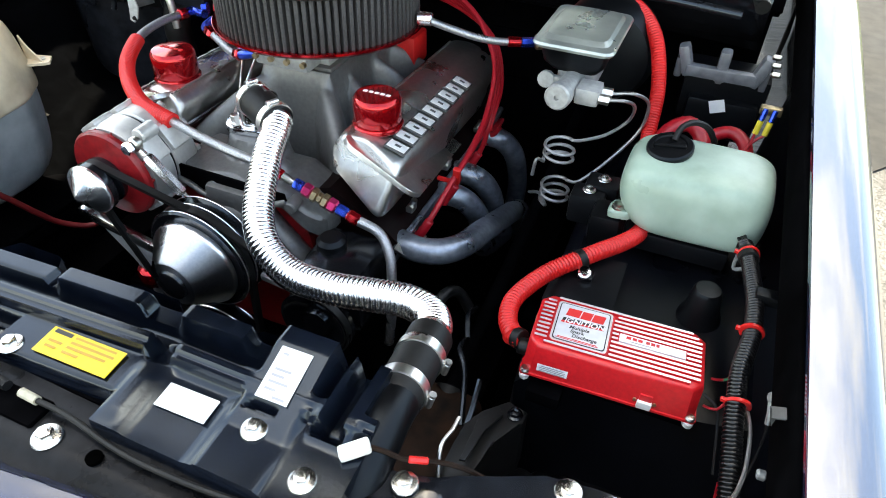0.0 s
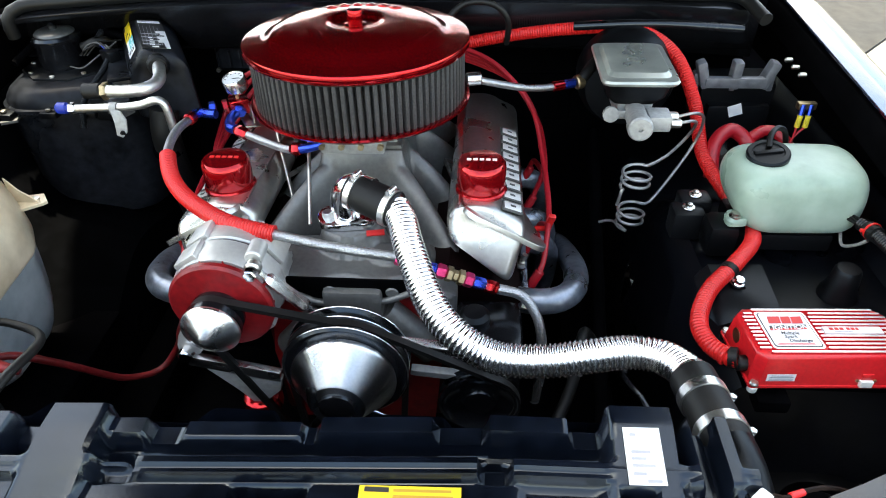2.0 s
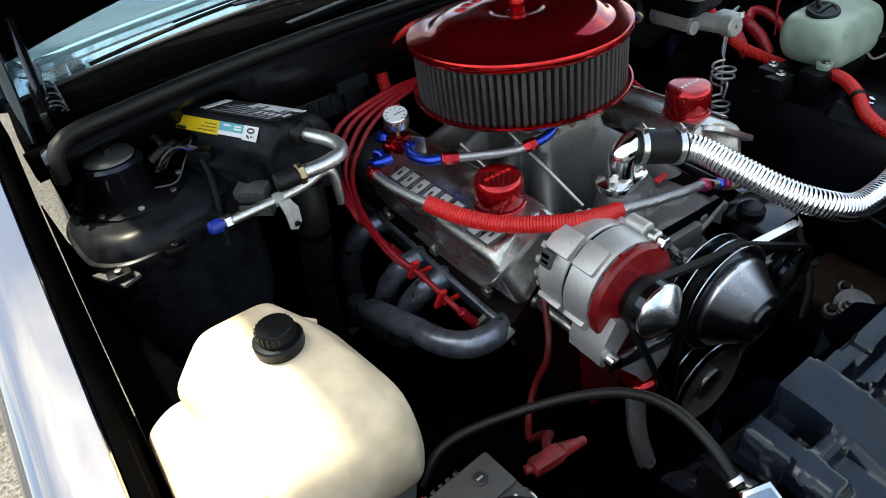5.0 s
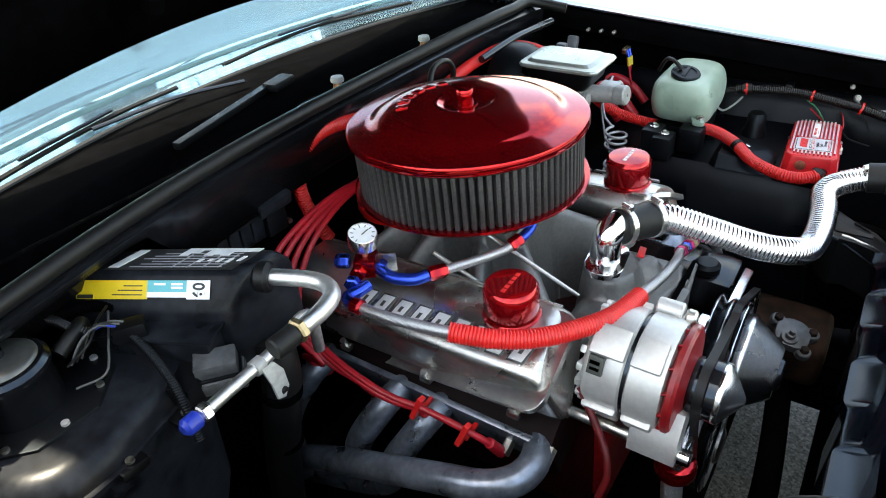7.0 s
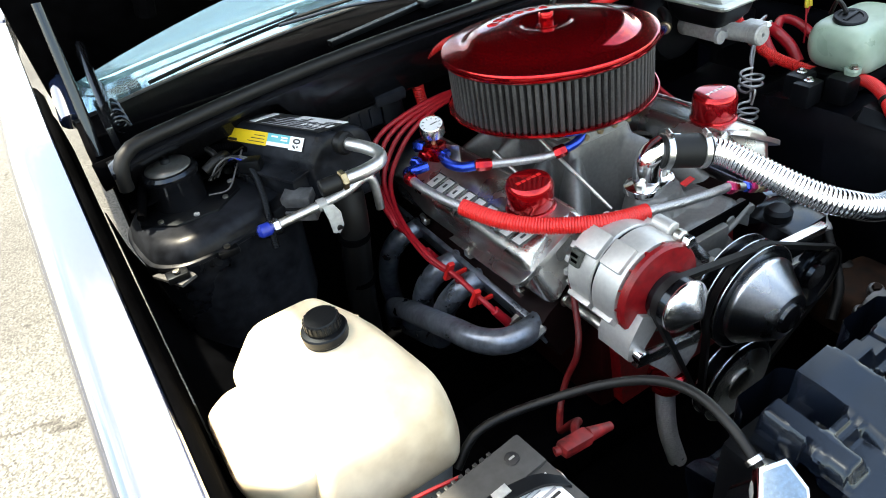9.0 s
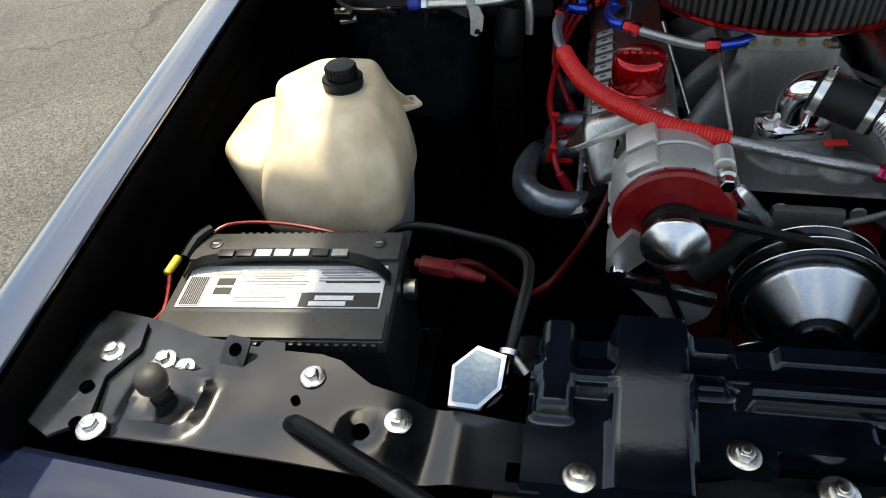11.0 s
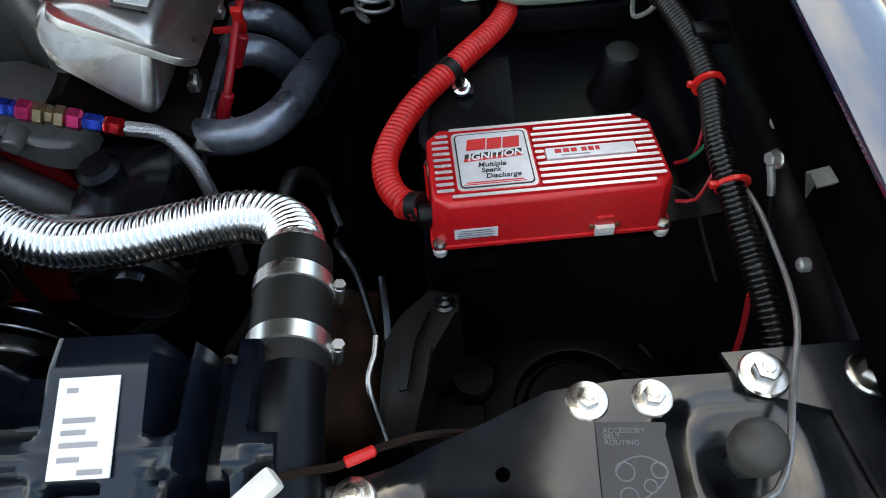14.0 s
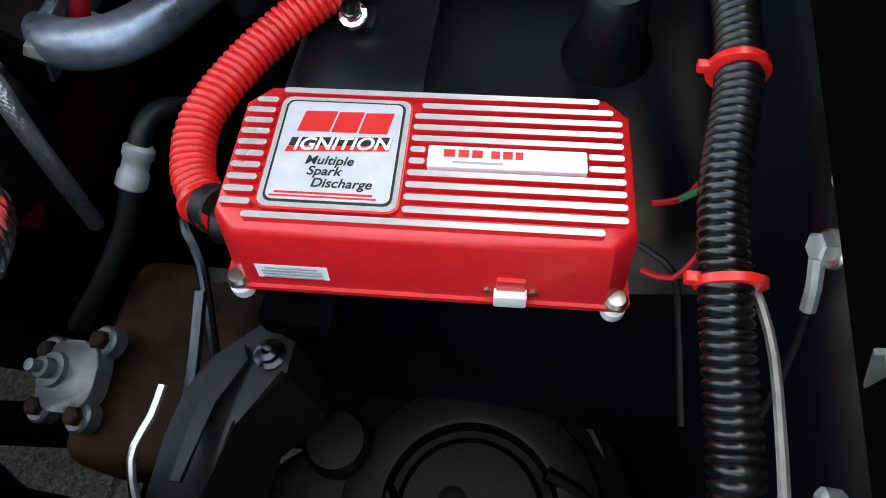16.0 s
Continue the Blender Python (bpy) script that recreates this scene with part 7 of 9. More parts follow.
solo("heater_hose", tube([(0.590, -0.02, 0.775), (0.598, 0.02, 0.815), (0.628, 0.045, 0.830), (0.655, 0.035, 0.815), (0.660, 0.0, 0.79), (0.655, -0.03, 0.76)], 0.0125, 12, 0.008), RED_WIRE, (0.59, -0.02, 0.76), "red rubber hose looping behind the tank", "hose")
solo("heater_hose", tube([(0.655, 0.035, 0.815), (0.690, 0.050, 0.828), (0.715, 0.035, 0.822), (0.726, 0.0, 0.80), (0.725, -0.03, 0.77)], 0.010, 12, 0.008), RED_WIRE, (0.655, 0.035, 0.80), "red rubber hose behind the tank", "hose")
clamp = thing("loom_clamp", (0.553, -0.292, 0.75), "bright P-clamp holding the red loom to a stud", "clamp")
ca = Vector((-0.046, -0.050, -0.010)).normalized()
part("strap", band((0.548, -0.279, 0.781), ca, 0.0118, 0.010, 0.0014), RUBBER, clamp, "black rubber-lined strap")
part("tab", slab([(x, y) for x, y in rounded(0.020, 0.014, 0.006)], 0.0, 0.002, 0.0005, frame_of((0.558, -0.294, 0.772), (0.4, -0.7, 0), (-0.3, -0.3, 1))), ZINC, clamp)
part("bolt", lathe([(0.0085, 0), (0.0085, 0.002), (0.006, 0.003), (0.006, 0.009), (0.0, 0.010)], frame_of((0.558, -0.296, 0.774), (1, 0, 0), (-0.3, -0.3, 1)), 12), CHROME, clamp)
part("stand", box((0.560, -0.290, 0.755), (0.020, 0.020, 0.030), 0.004), BLACK_PLASTIC, clamp)
solo("cable_tie", band((0.507, -0.426, 0.7655), (0.6, -0.7, 0.05), 0.0122, 0.004, 0.001), RED_PLASTIC, (0.507, -0.426, 0.765), "red cable tie on the loom's end", "cable tie", "cable ties")

# raised plugs and pressings of the inner fender
plug = thing("fender_plug", (0.712, -0.285, 0.74), "black moulded cone on the inner fender", "plug")
part("cone", lathe([(0.028, 0), (0.026, 0.012), (0.0205, 0.024), (0.0180, 0.050), (0.0150, 0.055), (0.0, 0.056)], Matrix.Translation((0.706, -0.282, 0.738)), 28), BLACK_PLASTIC, plug)
bm = loft([[(0.515 + a, y, 0.742), (0.60, y, 0.744), (0.605, y, 0.752 + b), (0.53 + a, y, 0.750 + b)] for y, a, b in ((-0.35, 0.01, 0.0), (-0.33, 0.0, 0.012), (-0.25, 0.0, 0.018), (-0.235, 0.01, 0.0))])
part("pressing", bm, BLACK_PLASTIC, plug)
for x, y, z in ((0.523, -0.139, 0.792), (0.538, -0.112, 0.798)):
    st = thing("fender_bolt", (x, y, z - 0.01), "bright bolt on the inner fender bracket", "bolt", "fender bolts")
    put_bolt(st, x, y, z, 0.8)
    part("pedestal", box((x, y, z - 0.026), (0.05, 0.04, 0.05), 0.008), BLACK_PLASTIC, st)

# black loom along the driver's fender, with red ties
BL = [(0.733, -0.225, 0.828), (0.7375, -0.245, 0.830), (0.747, -0.31, 0.833), (0.7505, -0.345, 0.832), (0.7505, -0.381, 0.829), (0.745, -0.423, 0.825), (0.744, -0.447, 0.822), (0.745, -0.467, 0.818), (0.746, -0.487, 0.813), (0.748, -0.505, 0.808), (0.750, -0.523, 0.803), (0.751, -0.538, 0.800), (0.755, -0.58, 0.785), (0.762, -0.63, 0.75)]
LOOM_BLACK = material("glossy_black_loom", (0.004, 0.004, 0.0045), 0.30, 0.0, 0.2, 100, 0.05, 300, spec=0.5)
bloom = solo("black_loom", tube(BL, 0.0099, 18, ribs=0.0019, pitch=0.0042), LOOM_BLACK, BL[0], "black corrugated wiring loom along the fender", "wiring loom", angle=60)
part("tape", band((0.7375, -0.247, 0.830), (0.2, -1, 0.1), 0.0108, 0.018, 0.001), RUBBER, bloom, "black tape wrapped round the loom")
for k in range(3):
    part("loose_wire", tube([(0.735, -0.235, 0.826 + 0.004 * k), (0.722 + 0.004 * k, -0.19, 0.818 + 0.002 * k), (0.706 + 0.006 * k, -0.14, 0.800), (0.69 + 0.008 * k, -0.09, 0.778)], 0.0022, 6, 0.01), RUBBER, bloom, "black wire leaving the loom")
for at, ax in (((0.738, -0.245, 0.830), (0.2, -1, 0.1)), ((0.7505, -0.374, 0.829), (-0.02, -1, -0.1)), ((0.747, -0.467, 0.817), (0.06, -1, -0.25))):
    t = thing("cable_tie", at, "red cable tie round the black loom", "cable tie", "cable ties")
    part("strap", band(at, ax, 0.0117, 0.0040, 0.0011), RED_PLASTIC, t)
    part("tail", box((at[0] - 0.0135, at[1], at[2] + 0.001), (0.006, 0.0045, 0.0045), 0.001), RED_PLASTIC, t)
solo("loom_clip", box((0.762, -0.325, 0.840), (0.030, 0.016, 0.014), 0.003), BLACK_PLASTIC, (0.768, -0.315, 0.83), "black clip on the loom", "clip")
for x, y, z in ((0.752, -0.44, 0.83), (0.748, -0.54, 0.80), (0.746, -0.62, 0.79)):
    e = thing("fender_screw", (x + 0.02, y, z), "bright screw on the fender channel", "screw", "fender screws")
    part("head", rod((x + 0.028, y, z + 0.02), (x + 0.020, y, z + 0.02), 0.0050, segs=12, bevel=0.0015), GREY_CAST, e)
for k in range(3):
    e = thing("fender_screw", (0.735, 0.045 + 0.025 * k, 0.925), "bright screw on the fender channel", "screw", "fender screws")
    part("head", rod((0.732, 0.06 + 0.032 * k, 0.925), (0.718, 0.06 + 0.032 * k, 0.925), 0.004, segs=12, bevel=0.002), ZINC, e)
for k in range(2):
    cr = thing("crimp_terminal", (0.724 + 0.012 * k, 0.018, 0.855), "yellow and blue crimp terminal with red wire", "crimp", "crimp terminals")
    part("sleeve", rod((0.722 + 0.013 * k, 0.016, 0.852), (0.724 + 0.013 * k, 0.020, 0.872), 0.0045, segs=10), TAN_TERM, cr)
    part("tip", rod((0.724 + 0.013 * k, 0.020, 0.872), (0.726 + 0.013 * k, 0.026, 0.888), 0.004, segs=10), BLUE_ANOD, cr)
    part("lead", tube([(0.722 + 0.013 * k, 0.016, 0.852), (0.720, 0.012, 0.835), (0.714, 0.004, 0.81), (0.71, 0.0, 0.78)], 0.002, 6, 0.008), RED_WIRE, cr)
part("stud_bracket", box((0.733, 0.03, 0.885), (0.03, 0.012, 0.012), 0.002), BRASS, cr)

# ---- coolant tank ----
tank = thing("coolant_tank", (0.66, -0.145, 0.78), "pale green plastic coolant tank with black cap", "coolant tank")


def jug(levels, r=0.035):
    rings = []
    for z, x0, x1, y0, y1 in levels:
        rings.append([(p.x, p.y, z) for p in rounded_loop([(x0, y0), (x1, y0 + 0.004), (x1, y1), (x0, y1)], r, 5)])
    return loft(rings)


tk = part("tank_body", jug([(0.783, 0.625, 0.735, -0.185, -0.10), (0.787, 0.600, 0.748, -0.200, -0.088), (0.800, 0.582, 0.755, -0.207, -0.083), (0.830, 0.566, 0.757, -0.209, -0.082), (0.855, 0.564, 0.756, -0.206, -0.082), (0.872, 0.570, 0.752, -0.200, -0.085), (0.882, 0.580, 0.744, -0.190, -0.092), (0.886, 0.598, 0.728, -0.172, -0.105)]), GREEN_TANK, tank, angle=70)
sub = tk.modifiers.new("round", "SUBSURF")
sub.levels, sub.render_levels = 1, 2
CM = Matrix.Translation((0.617, -0.140, 0.878)) @ pose(0, 0, 0, 8, -8, 0)
part("neck", lathe([(0.024, 0), (0.024, 0.009)], CM, 24), GREEN_TANK, tank)
cap = part("cap", lathe([(0.0285, 0.007), (0.0300, 0.009), (0.0300, 0.014), (0.0280, 0.0165), (0.022, 0.0165), (0.021, 0.0145), (0.0, 0.0145)], CM, 36), BLACK_PLASTIC, tank, "flat black cap")
part("cap_bar", on(box((0, 0, 0.0160), (0.040, 0.007, 0.003), 0.001), CM), BLACK_PLASTIC, cap)
part("cap_tube", tube([(0.618, -0.132, 0.896), (0.622, -0.118, 0.908), (0.636, -0.100, 0.910), (0.655, -0.085, 0.898), (0.67, -0.070, 0.87)], 0.0042, 8, 0.006), RUBBER, cap)
part("mounting_tab", jug([(0.803, 0.560, 0.592, -0.206, -0.18), (0.811, 0.560, 0.592, -0.206, -0.178), (0.8145, 0.563, 0.596, -0.203, -0.176)], 0.010), GREEN_TANK, tank, "moulded mounting ear")
part("tab_bolt", lathe([(0.0085, 0), (0.0085, 0.002), (0.006, 0.003), (0.006, 0.007), (0.0, 0.008)], Matrix.Translation((0.572, -0.194, 0.8145)), 14), ZINC, tank)
tbk = thing("tank_bracket", (0.655, -0.145, 0.74), "black bracket under the coolant tank", "bracket")
part("tray", box((0.655, -0.145, 0.768), (0.14, 0.10, 0.03), 0.006), BLACK_PLASTIC, tbk)
part("pedestal", box((0.560, -0.185, 0.775), (0.045, 0.05, 0.055), 0.012), BLACK_PLASTIC, tbk)
solo("drain_tube", tube([(0.735, -0.185, 0.786), (0.733, -0.205, 0.775), (0.738, -0.225, 0.79), (0.742, -0.24, 0.81)], 0.0025, 6, 0.006), GREY_CAST, (0.735, -0.185, 0.78), "thin grey tube under the coolant tank", "tube")

# ---- brake master cylinder ----
mc = thing("master_cylinder", (0.447, 0.06, 0.85), "brake master cylinder with metal lid and cast body", "master cylinder")
part("reservoir", loft([[(p.x, p.y, z) for p in rounded_loop([(x0, y0), (x1, y0), (x1, y1), (x0, y1)], 0.016, 4)] for z, x0, x1, y0, y1 in ((0.898, 0.410, 0.482, 0.000, 0.105), (0.914, 0.398, 0.492, -0.014, 0.118), (0.943, 0.392, 0.498, -0.022, 0.124))]), BLACK_PLASTIC, mc, "black reservoir")
part("lid", loft([[(p.x, p.y, z) for p in rounded_loop([(x0, y0), (x1, y0), (x1, y1), (x0, y1)], 0.018, 4)] for z, x0, x1, y0, y1 in ((0.942, 0.385, 0.504, -0.032, 0.131), (0.9465, 0.383, 0.506, -0.034, 0.133), (0.950, 0.385, 0.504, -0.032, 0.131), (0.951, 0.391, 0.498, -0.026, 0.125), (0.9515, 0.394, 0.495, -0.020, 0.120), (0.957, 0.399, 0.490, -0.012, 0.114), (0.958, 0.406, 0.483, -0.004, 0.108))]), material("grey_green_zinc_lid", (0.46, 0.48, 0.43), 0.34, 0.7, 0.10, 30, 0.0, stain=14), mc, "pressed metal lid", angle=14)
part("bore", lathe([(0.020, 0), (0.021, 0.003), (0.021, 0.10), (0.017, 0.108), (0.017, 0.175), (0.0195, 0.178), (0.0195, 0.196), (0.017, 0.199), (0.004, 0.1995), (0.0035, 0.194), (0.0, 0.194)], align((0.455, 0.118, 0.872), (0.443, -0.082, 0.893)), 28), GREY_CAST, mc, "grey cast bore")
part("neck_block", box((0.449, 0.05, 0.882), (0.060, 0.085, 0.034), 0.008), GREY_CAST, mc)
part("ear", lathe([(0.013, 0), (0.013, 0.008)], align((0.408, -0.006, 0.884), (0.408, -0.014, 0.885)), 18), GREY_CAST, mc)
part("ear_web", box((0.425, -0.006, 0.884), (0.03, 0.010, 0.014), 0.003), GREY_CAST, mc)
part("valve_block", box((0.480, -0.030, 0.886), (0.036, 0.040, 0.026), 0.005), GREY_CAST, mc)
for dy in (-0.012, 0.012):
    part("line_nut", rod((0.497, -0.030 + dy, 0.886), (0.513, -0.028 + dy, 0.885), 0.0075, segs=6), ZINC, mc)


def coil(x, y, z0, z1, r, turns, n=26):
    return [(x + r * math.cos(2 * math.pi * k / n), y + r * 0.9 * math.sin(2 * math.pi * k / n), z0 + (z1 - z0) * k / (n * turns)) for k in range(int(n * turns) + 1)]


L1 = [(0.510, -0.040, 0.885), (0.535, -0.030, 0.884), (0.548, -0.010, 0.868), (0.542, 0.005, 0.835), (0.515, -0.01, 0.812), (0.485, -0.035, 0.808)] + coil(0.455, -0.060, 0.812, 0.776, 0.023, 2.6)[3:] + [(0.428, -0.09, 0.79), (0.424, -0.09, 0.76)]
solo("brake_line", tube(L1, 0.0027, 8, 0.005), STEEL_LINE, L1[0], "grey steel brake line wound in loops", "brake line", "brake lines")
L2 = [(0.510, -0.018, 0.885), (0.545, -0.010, 0.888), (0.566, 0.010, 0.865), (0.560, 0.015, 0.815), (0.525, -0.01, 0.765), (0.49, -0.04, 0.735)] + coil(0.457, -0.060, 0.738, 0.700, 0.022, 2.7)[3:] + [(0.43, -0.05, 0.70), (0.41, -0.04, 0.69)]
solo("brake_line", tube(L2, 0.0027, 8, 0.005), STEEL_LINE, L2[0], "grey steel brake line wound in loops", "brake line", "brake lines")
boost = thing("brake_booster", (0.46, 0.2, 0.87), "black round brake booster on the firewall", "brake booster")
part("drum", lathe([(0.05, 0), (0.078, 0.008), (0.088, 0.03), (0.090, 0.05), (0.088, 0.08), (0.05, 0.095)], align((0.462, 0.125, 0.872), (0.462, 0.245, 0.872)), 40), BLACK_PLASTIC, boost)
part("check_valve", tube([(0.395, 0.130, 0.915), (0.383, 0.105, 0.912), (0.372, 0.092, 0.902), (0.367, 0.090, 0.895)], 0.010, 12, 0.006), RUBBER, boost, "black check valve elbow")
part("valve_cap", rod((0.372, 0.093, 0.897), (0.359, 0.086, 0.896), 0.0125, segs=20, bevel=0.002), BRASS, boost)

# braided line from air cleaner to booster, with coloured ends
def fitting_run(name, pts, r, segs_mats, label):
    """A braided hose; segs_mats: (start point, end point, radius, material, part name)."""
    h = solo(name, tube(pts, r, 12, 0.006), BRAID, pts[0], label, "braided hose", "braided hoses")
    for a, b, rr, mt, nm in segs_mats:
        part(nm, lathe([(rr * 0.85, 0), (rr, 0.001), (rr, (Vector(b) - Vector(a)).length - 0.001), (rr * 0.85, (Vector(b) - Vector(a)).length)], align(a, b), 12 if "sleeve" in nm else 6), mt, h)
    return h


fitting_run("vacuum_hose", [(0.190, 0.035, 0.922), (0.225, 0.040, 0.913), (0.27, 0.050, 0.902), (0.305, 0.062, 0.897), (0.325, 0.070, 0.897)], 0.0062, [((0.318, 0.067, 0.897), (0.338, 0.0765, 0.8965), 0.0085, RED_ANOD, "red_sleeve"), ((0.338, 0.0765, 0.8965), (0.358, 0.086, 0.896), 0.0080, BLUE_ANOD, "blue_nut")], "braided vacuum hose with red and blue ends")
solo("vacuum_line", tube([(0.12, 0.165, 0.965), (0.16, 0.18, 1.0), (0.21, 0.185, 1.0), (0.24, 0.19, 0.97), (0.24, 0.205, 0.92)], 0.0055, 10, 0.008), RUBBER, (0.12, 0.165, 0.96), "black rubber vacuum line arching behind the air cleaner", "hose")

# grey and black actuator box in the rear corner
act = thing("control_module", (0.668, 0.19, 0.76), "black control module in a grey bracket", "module")
part("module_body", box((0.668, 0.195, 0.825), (0.135, 0.075, 0.085), 0.008), BLACK_PLASTIC, act)
part("lower_body", box((0.672, 0.180, 0.795), (0.115, 0.080, 0.070), 0.010), BLACK_PLASTIC, act)
bm = box((0.655, 0.150, 0.872), (0.110, 0.016, 0.020), 0.005)
BRACKET_GREY = material("grey_painted_bracket", (0.16, 0.165, 0.18), 0.42, 0.2, 0.2, 80, 0.2, 300)
bracket = part("bracket", bm, BRACKET_GREY, act, "grey bracket")
for dx in (-0.058, 0.0, 0.058):
    part("prong", box((0.655 + dx, 0.158, 0.884), (0.018, 0.026, 0.052), 0.006, pose(0, 0, 0, 0, dx * 330, 0)), BRACKET_GREY, bracket)
    part("gusset", box((0.655 + dx * 1.15, 0.166, 0.868), (0.012, 0.020, 0.034), 0.004), BRACKET_GREY, bracket)
part("tag", box((0.664, 0.1385, 0.822), (0.024, 0.0012, 0.022), 0.0, pose(0, 0, 0, 0, -20, 0)), WHITE_LABEL, act, "white paper tag")
solo("hood_strut", tube([(0.36, 0.20, 0.955), (0.50, 0.195, 0.962), (0.66, 0.19, 0.955)], 0.008, 10, 0.02), BLACK_SHEET, (0.36, 0.2, 0.955), "black tube along the firewall", "tube")

# air duct and round housing in the front corner
duct = thing("air_duct", (0.53, -0.5, 0.55), "black plastic air duct beside the radiator", "duct")
DULL_BRACKET = material("dull_grey_bracket", (0.007, 0.0072, 0.0075), 0.45, 0.0, 0.3, 80, 0.2, 300, spec=0.3)
bm = slab([(0.546, -0.466), (0.519, -0.455), (0.492, -0.474), (0.4745, -0.498), (0.480, -0.525), (0.474, -0.555), (0.468, -0.59), (0.502, -0.59), (0.512, -0.555), (0.519, -0.515), (0.546, -0.486)], -0.10, 0.0, 0.004)
for v in bm.verts:
    v.co.z += 0.664 + 0.36 * (v.co.x - 0.474) - 0.5 * max(0.0, -0.545 - v.co.y) - 0.25 * max(0.0, v.co.x - 0.535)
shell_d = part("shell", bm, DULL_BRACKET, duct, "dull grey moulded bracket")
bm = slab([(0.513, -0.470), (0.492, -0.490), (0.492, -0.55), (0.500, -0.55), (0.505, -0.505), (0.520, -0.480)], 0.0, 0.003, 0.001)
for v in bm.verts:
    v.co.z += 0.664 + 0.36 * (v.co.x - 0.474)
part("raised_rib", bm, DULL_BRACKET, shell_d)
part("bolt", lathe([(0.0095, 0), (0.0095, 0.003), (0.0065, 0.004), (0.0065, 0.009), (0.003, 0.010), (0.0, 0.007)], Matrix.Translation((0.533, -0.476, 0.685)), 12), BLACK_SHEET, shell_d, "black bolt")
part("edge", tube([(0.4715, -0.500, 0.678), (0.4705, -0.518, 0.676), (0.466, -0.535, 0.674), (0.468, -0.552, 0.668), (0.480, -0.585, 0.645)], 0.0026, 8, 0.008), ZINC, duct, "bare metal edge")
HOUSING = material("moulded_housing_plastic", (0.0018, 0.0020, 0.0025), 0.42, 0.0, 0.3, 90, 0.15, 300, rough_vary=0.1, spec=0.11)
hsg = thing("round_housing", (0.65, -0.53, 0.42), "black moulded round housing low in the front corner", "housing")
part("drum", lathe([(0.118, -0.08), (0.118, 0.040), (0.112, 0.050), (0.092, 0.055), (0.088, 0.064), (0.064, 0.069), (0.0605, 0.068), (0.0585, 0.050), (0.0525, 0.050), (0.0505, 0.065), (0.046, 0.069), (0.0, 0.071)], Matrix.Translation((0.652, -0.530, 0.503)), 56), HOUSING, hsg)
part("hub", lathe([(0.010, 0), (0.010, 0.003), (0.007, 0.0045), (0.0, 0.0045)], Matrix.Translation((0.640, -0.525, 0.573)), 18), HOUSING, hsg)
part("rib", tube([(0.700, -0.497, 0.571), (0.722, -0.505, 0.566), (0.745, -0.520, 0.556), (0.752, -0.545, 0.545)], 0.006, 8, 0.008), HOUSING, hsg)
part("rib", tube([(0.712, -0.442, 0.552), (0.732, -0.462, 0.553), (0.744, -0.488, 0.550), (0.750, -0.512, 0.545)], 0.004, 8, 0.008), HOUSING, hsg)
part("side_lobe", lathe([(0.024, 0), (0.024, 0.070), (0.020, 0.075), (0.0, 0.076)], Matrix.Translation((0.554, -0.498, 0.508)), 28), HOUSING, hsg)
part("lower_lobe", lathe([(0.055, 0), (0.055, 0.052), (0.050, 0.058), (0.0, 0.060)], Matrix.Translation((0.553, -0.552, 0.505)), 32), HOUSING, hsg)

# steering box, lines and rusty frame end beside the radiator
RUSTY_FRAME = material("rust_brown_frame", (0.008, 0.0048, 0.0032), 0.7, 0.0, 0.5, 40, 0.6, 200, second=(0.023, 0.0108, 0.006), stain=22, spec=0.2)
sb = thing("steering_box", (0.34, -0.46, 0.43), "oily steering box with a pale cast cover", "steering box")
part("housing", box((0.385, -0.44, 0.475), (0.15, 0.19, 0.10), 0.03, None, 3), RUSTY_FRAME, sb, "rust-brown box housing")
CM = Matrix.Translation((0.318, -0.470, 0.532)) @ pose(0, 0, 0, 10, -14, 0)
COVER_GREY = material("dull_cast_cover", (0.13, 0.135, 0.14), 0.38, 0.5, 0.2, 90, 0.3, 400)
cover = part("cover", slab([(x, y) for x, y in rounded(0.062, 0.058, 0.022, 5)], 0.0, 0.016, 0.003, CM), COVER_GREY, sb, "pale cast cover")
part("boss", lathe([(0.016, 0.014), (0.014, 0.020), (0.0085, 0.021), (0.0085, 0.030), (0.005, 0.031), (0.005, 0.040), (0.0, 0.041)], CM @ Matrix.Translation((-0.014, 0.004, 0)), 20), COVER_GREY, cover)
for x, y in ((0.024, 0.030), (-0.030, 0.020), (-0.026, -0.026), (0.018, -0.031)):
    part("ear", lathe([(0.013, -0.002), (0.013, 0.010), (0.011, 0.012), (0.0, 0.012)], CM @ Matrix.Translation((x, y, 0)), 18), COVER_GREY, cover)
    part("cover_bolt", lathe([(0.008, 0.011), (0.008, 0.018), (0.006, 0.0195), (0.0, 0.0195)], CM @ Matrix.Translation((x, y, 0)), 6), RUSTY_FRAME, cover, "rusty bolt")
part("column", rod((0.40, -0.36, 0.50), (0.43, 0.24, 0.72), 0.012), BLACK_SATIN, sb)
part("rag_joint", rod((0.40, -0.37, 0.495), (0.40, -0.345, 0.505), 0.026), RUBBER, sb)
PRH = [(0.392, -0.252, 0.590), (0.372, -0.255, 0.626), (0.360, -0.285, 0.645), (0.352, -0.318, 0.626), (0.338, -0.352, 0.588), (0.308, -0.395, 0.545), (0.27, -0.415, 0.50)]
prh = solo("pressure_hose", tube(PRH, 0.0090, 12, 0.008), RUBBER, PRH[0], "black power steering hose with crimped end", "hose")
part("crimp", lathe([(0.0095, 0), (0.0125, 0.003), (0.0125, 0.010), (0.0108, 0.013), (0.0108, 0.022), (0.0125, 0.025), (0.0125, 0.036), (0.0105, 0.038)], align((0.357, -0.304, 0.637), (0.345, -0.334, 0.609)), 18), GREY_CAST, prh, "grey crimped hose end")
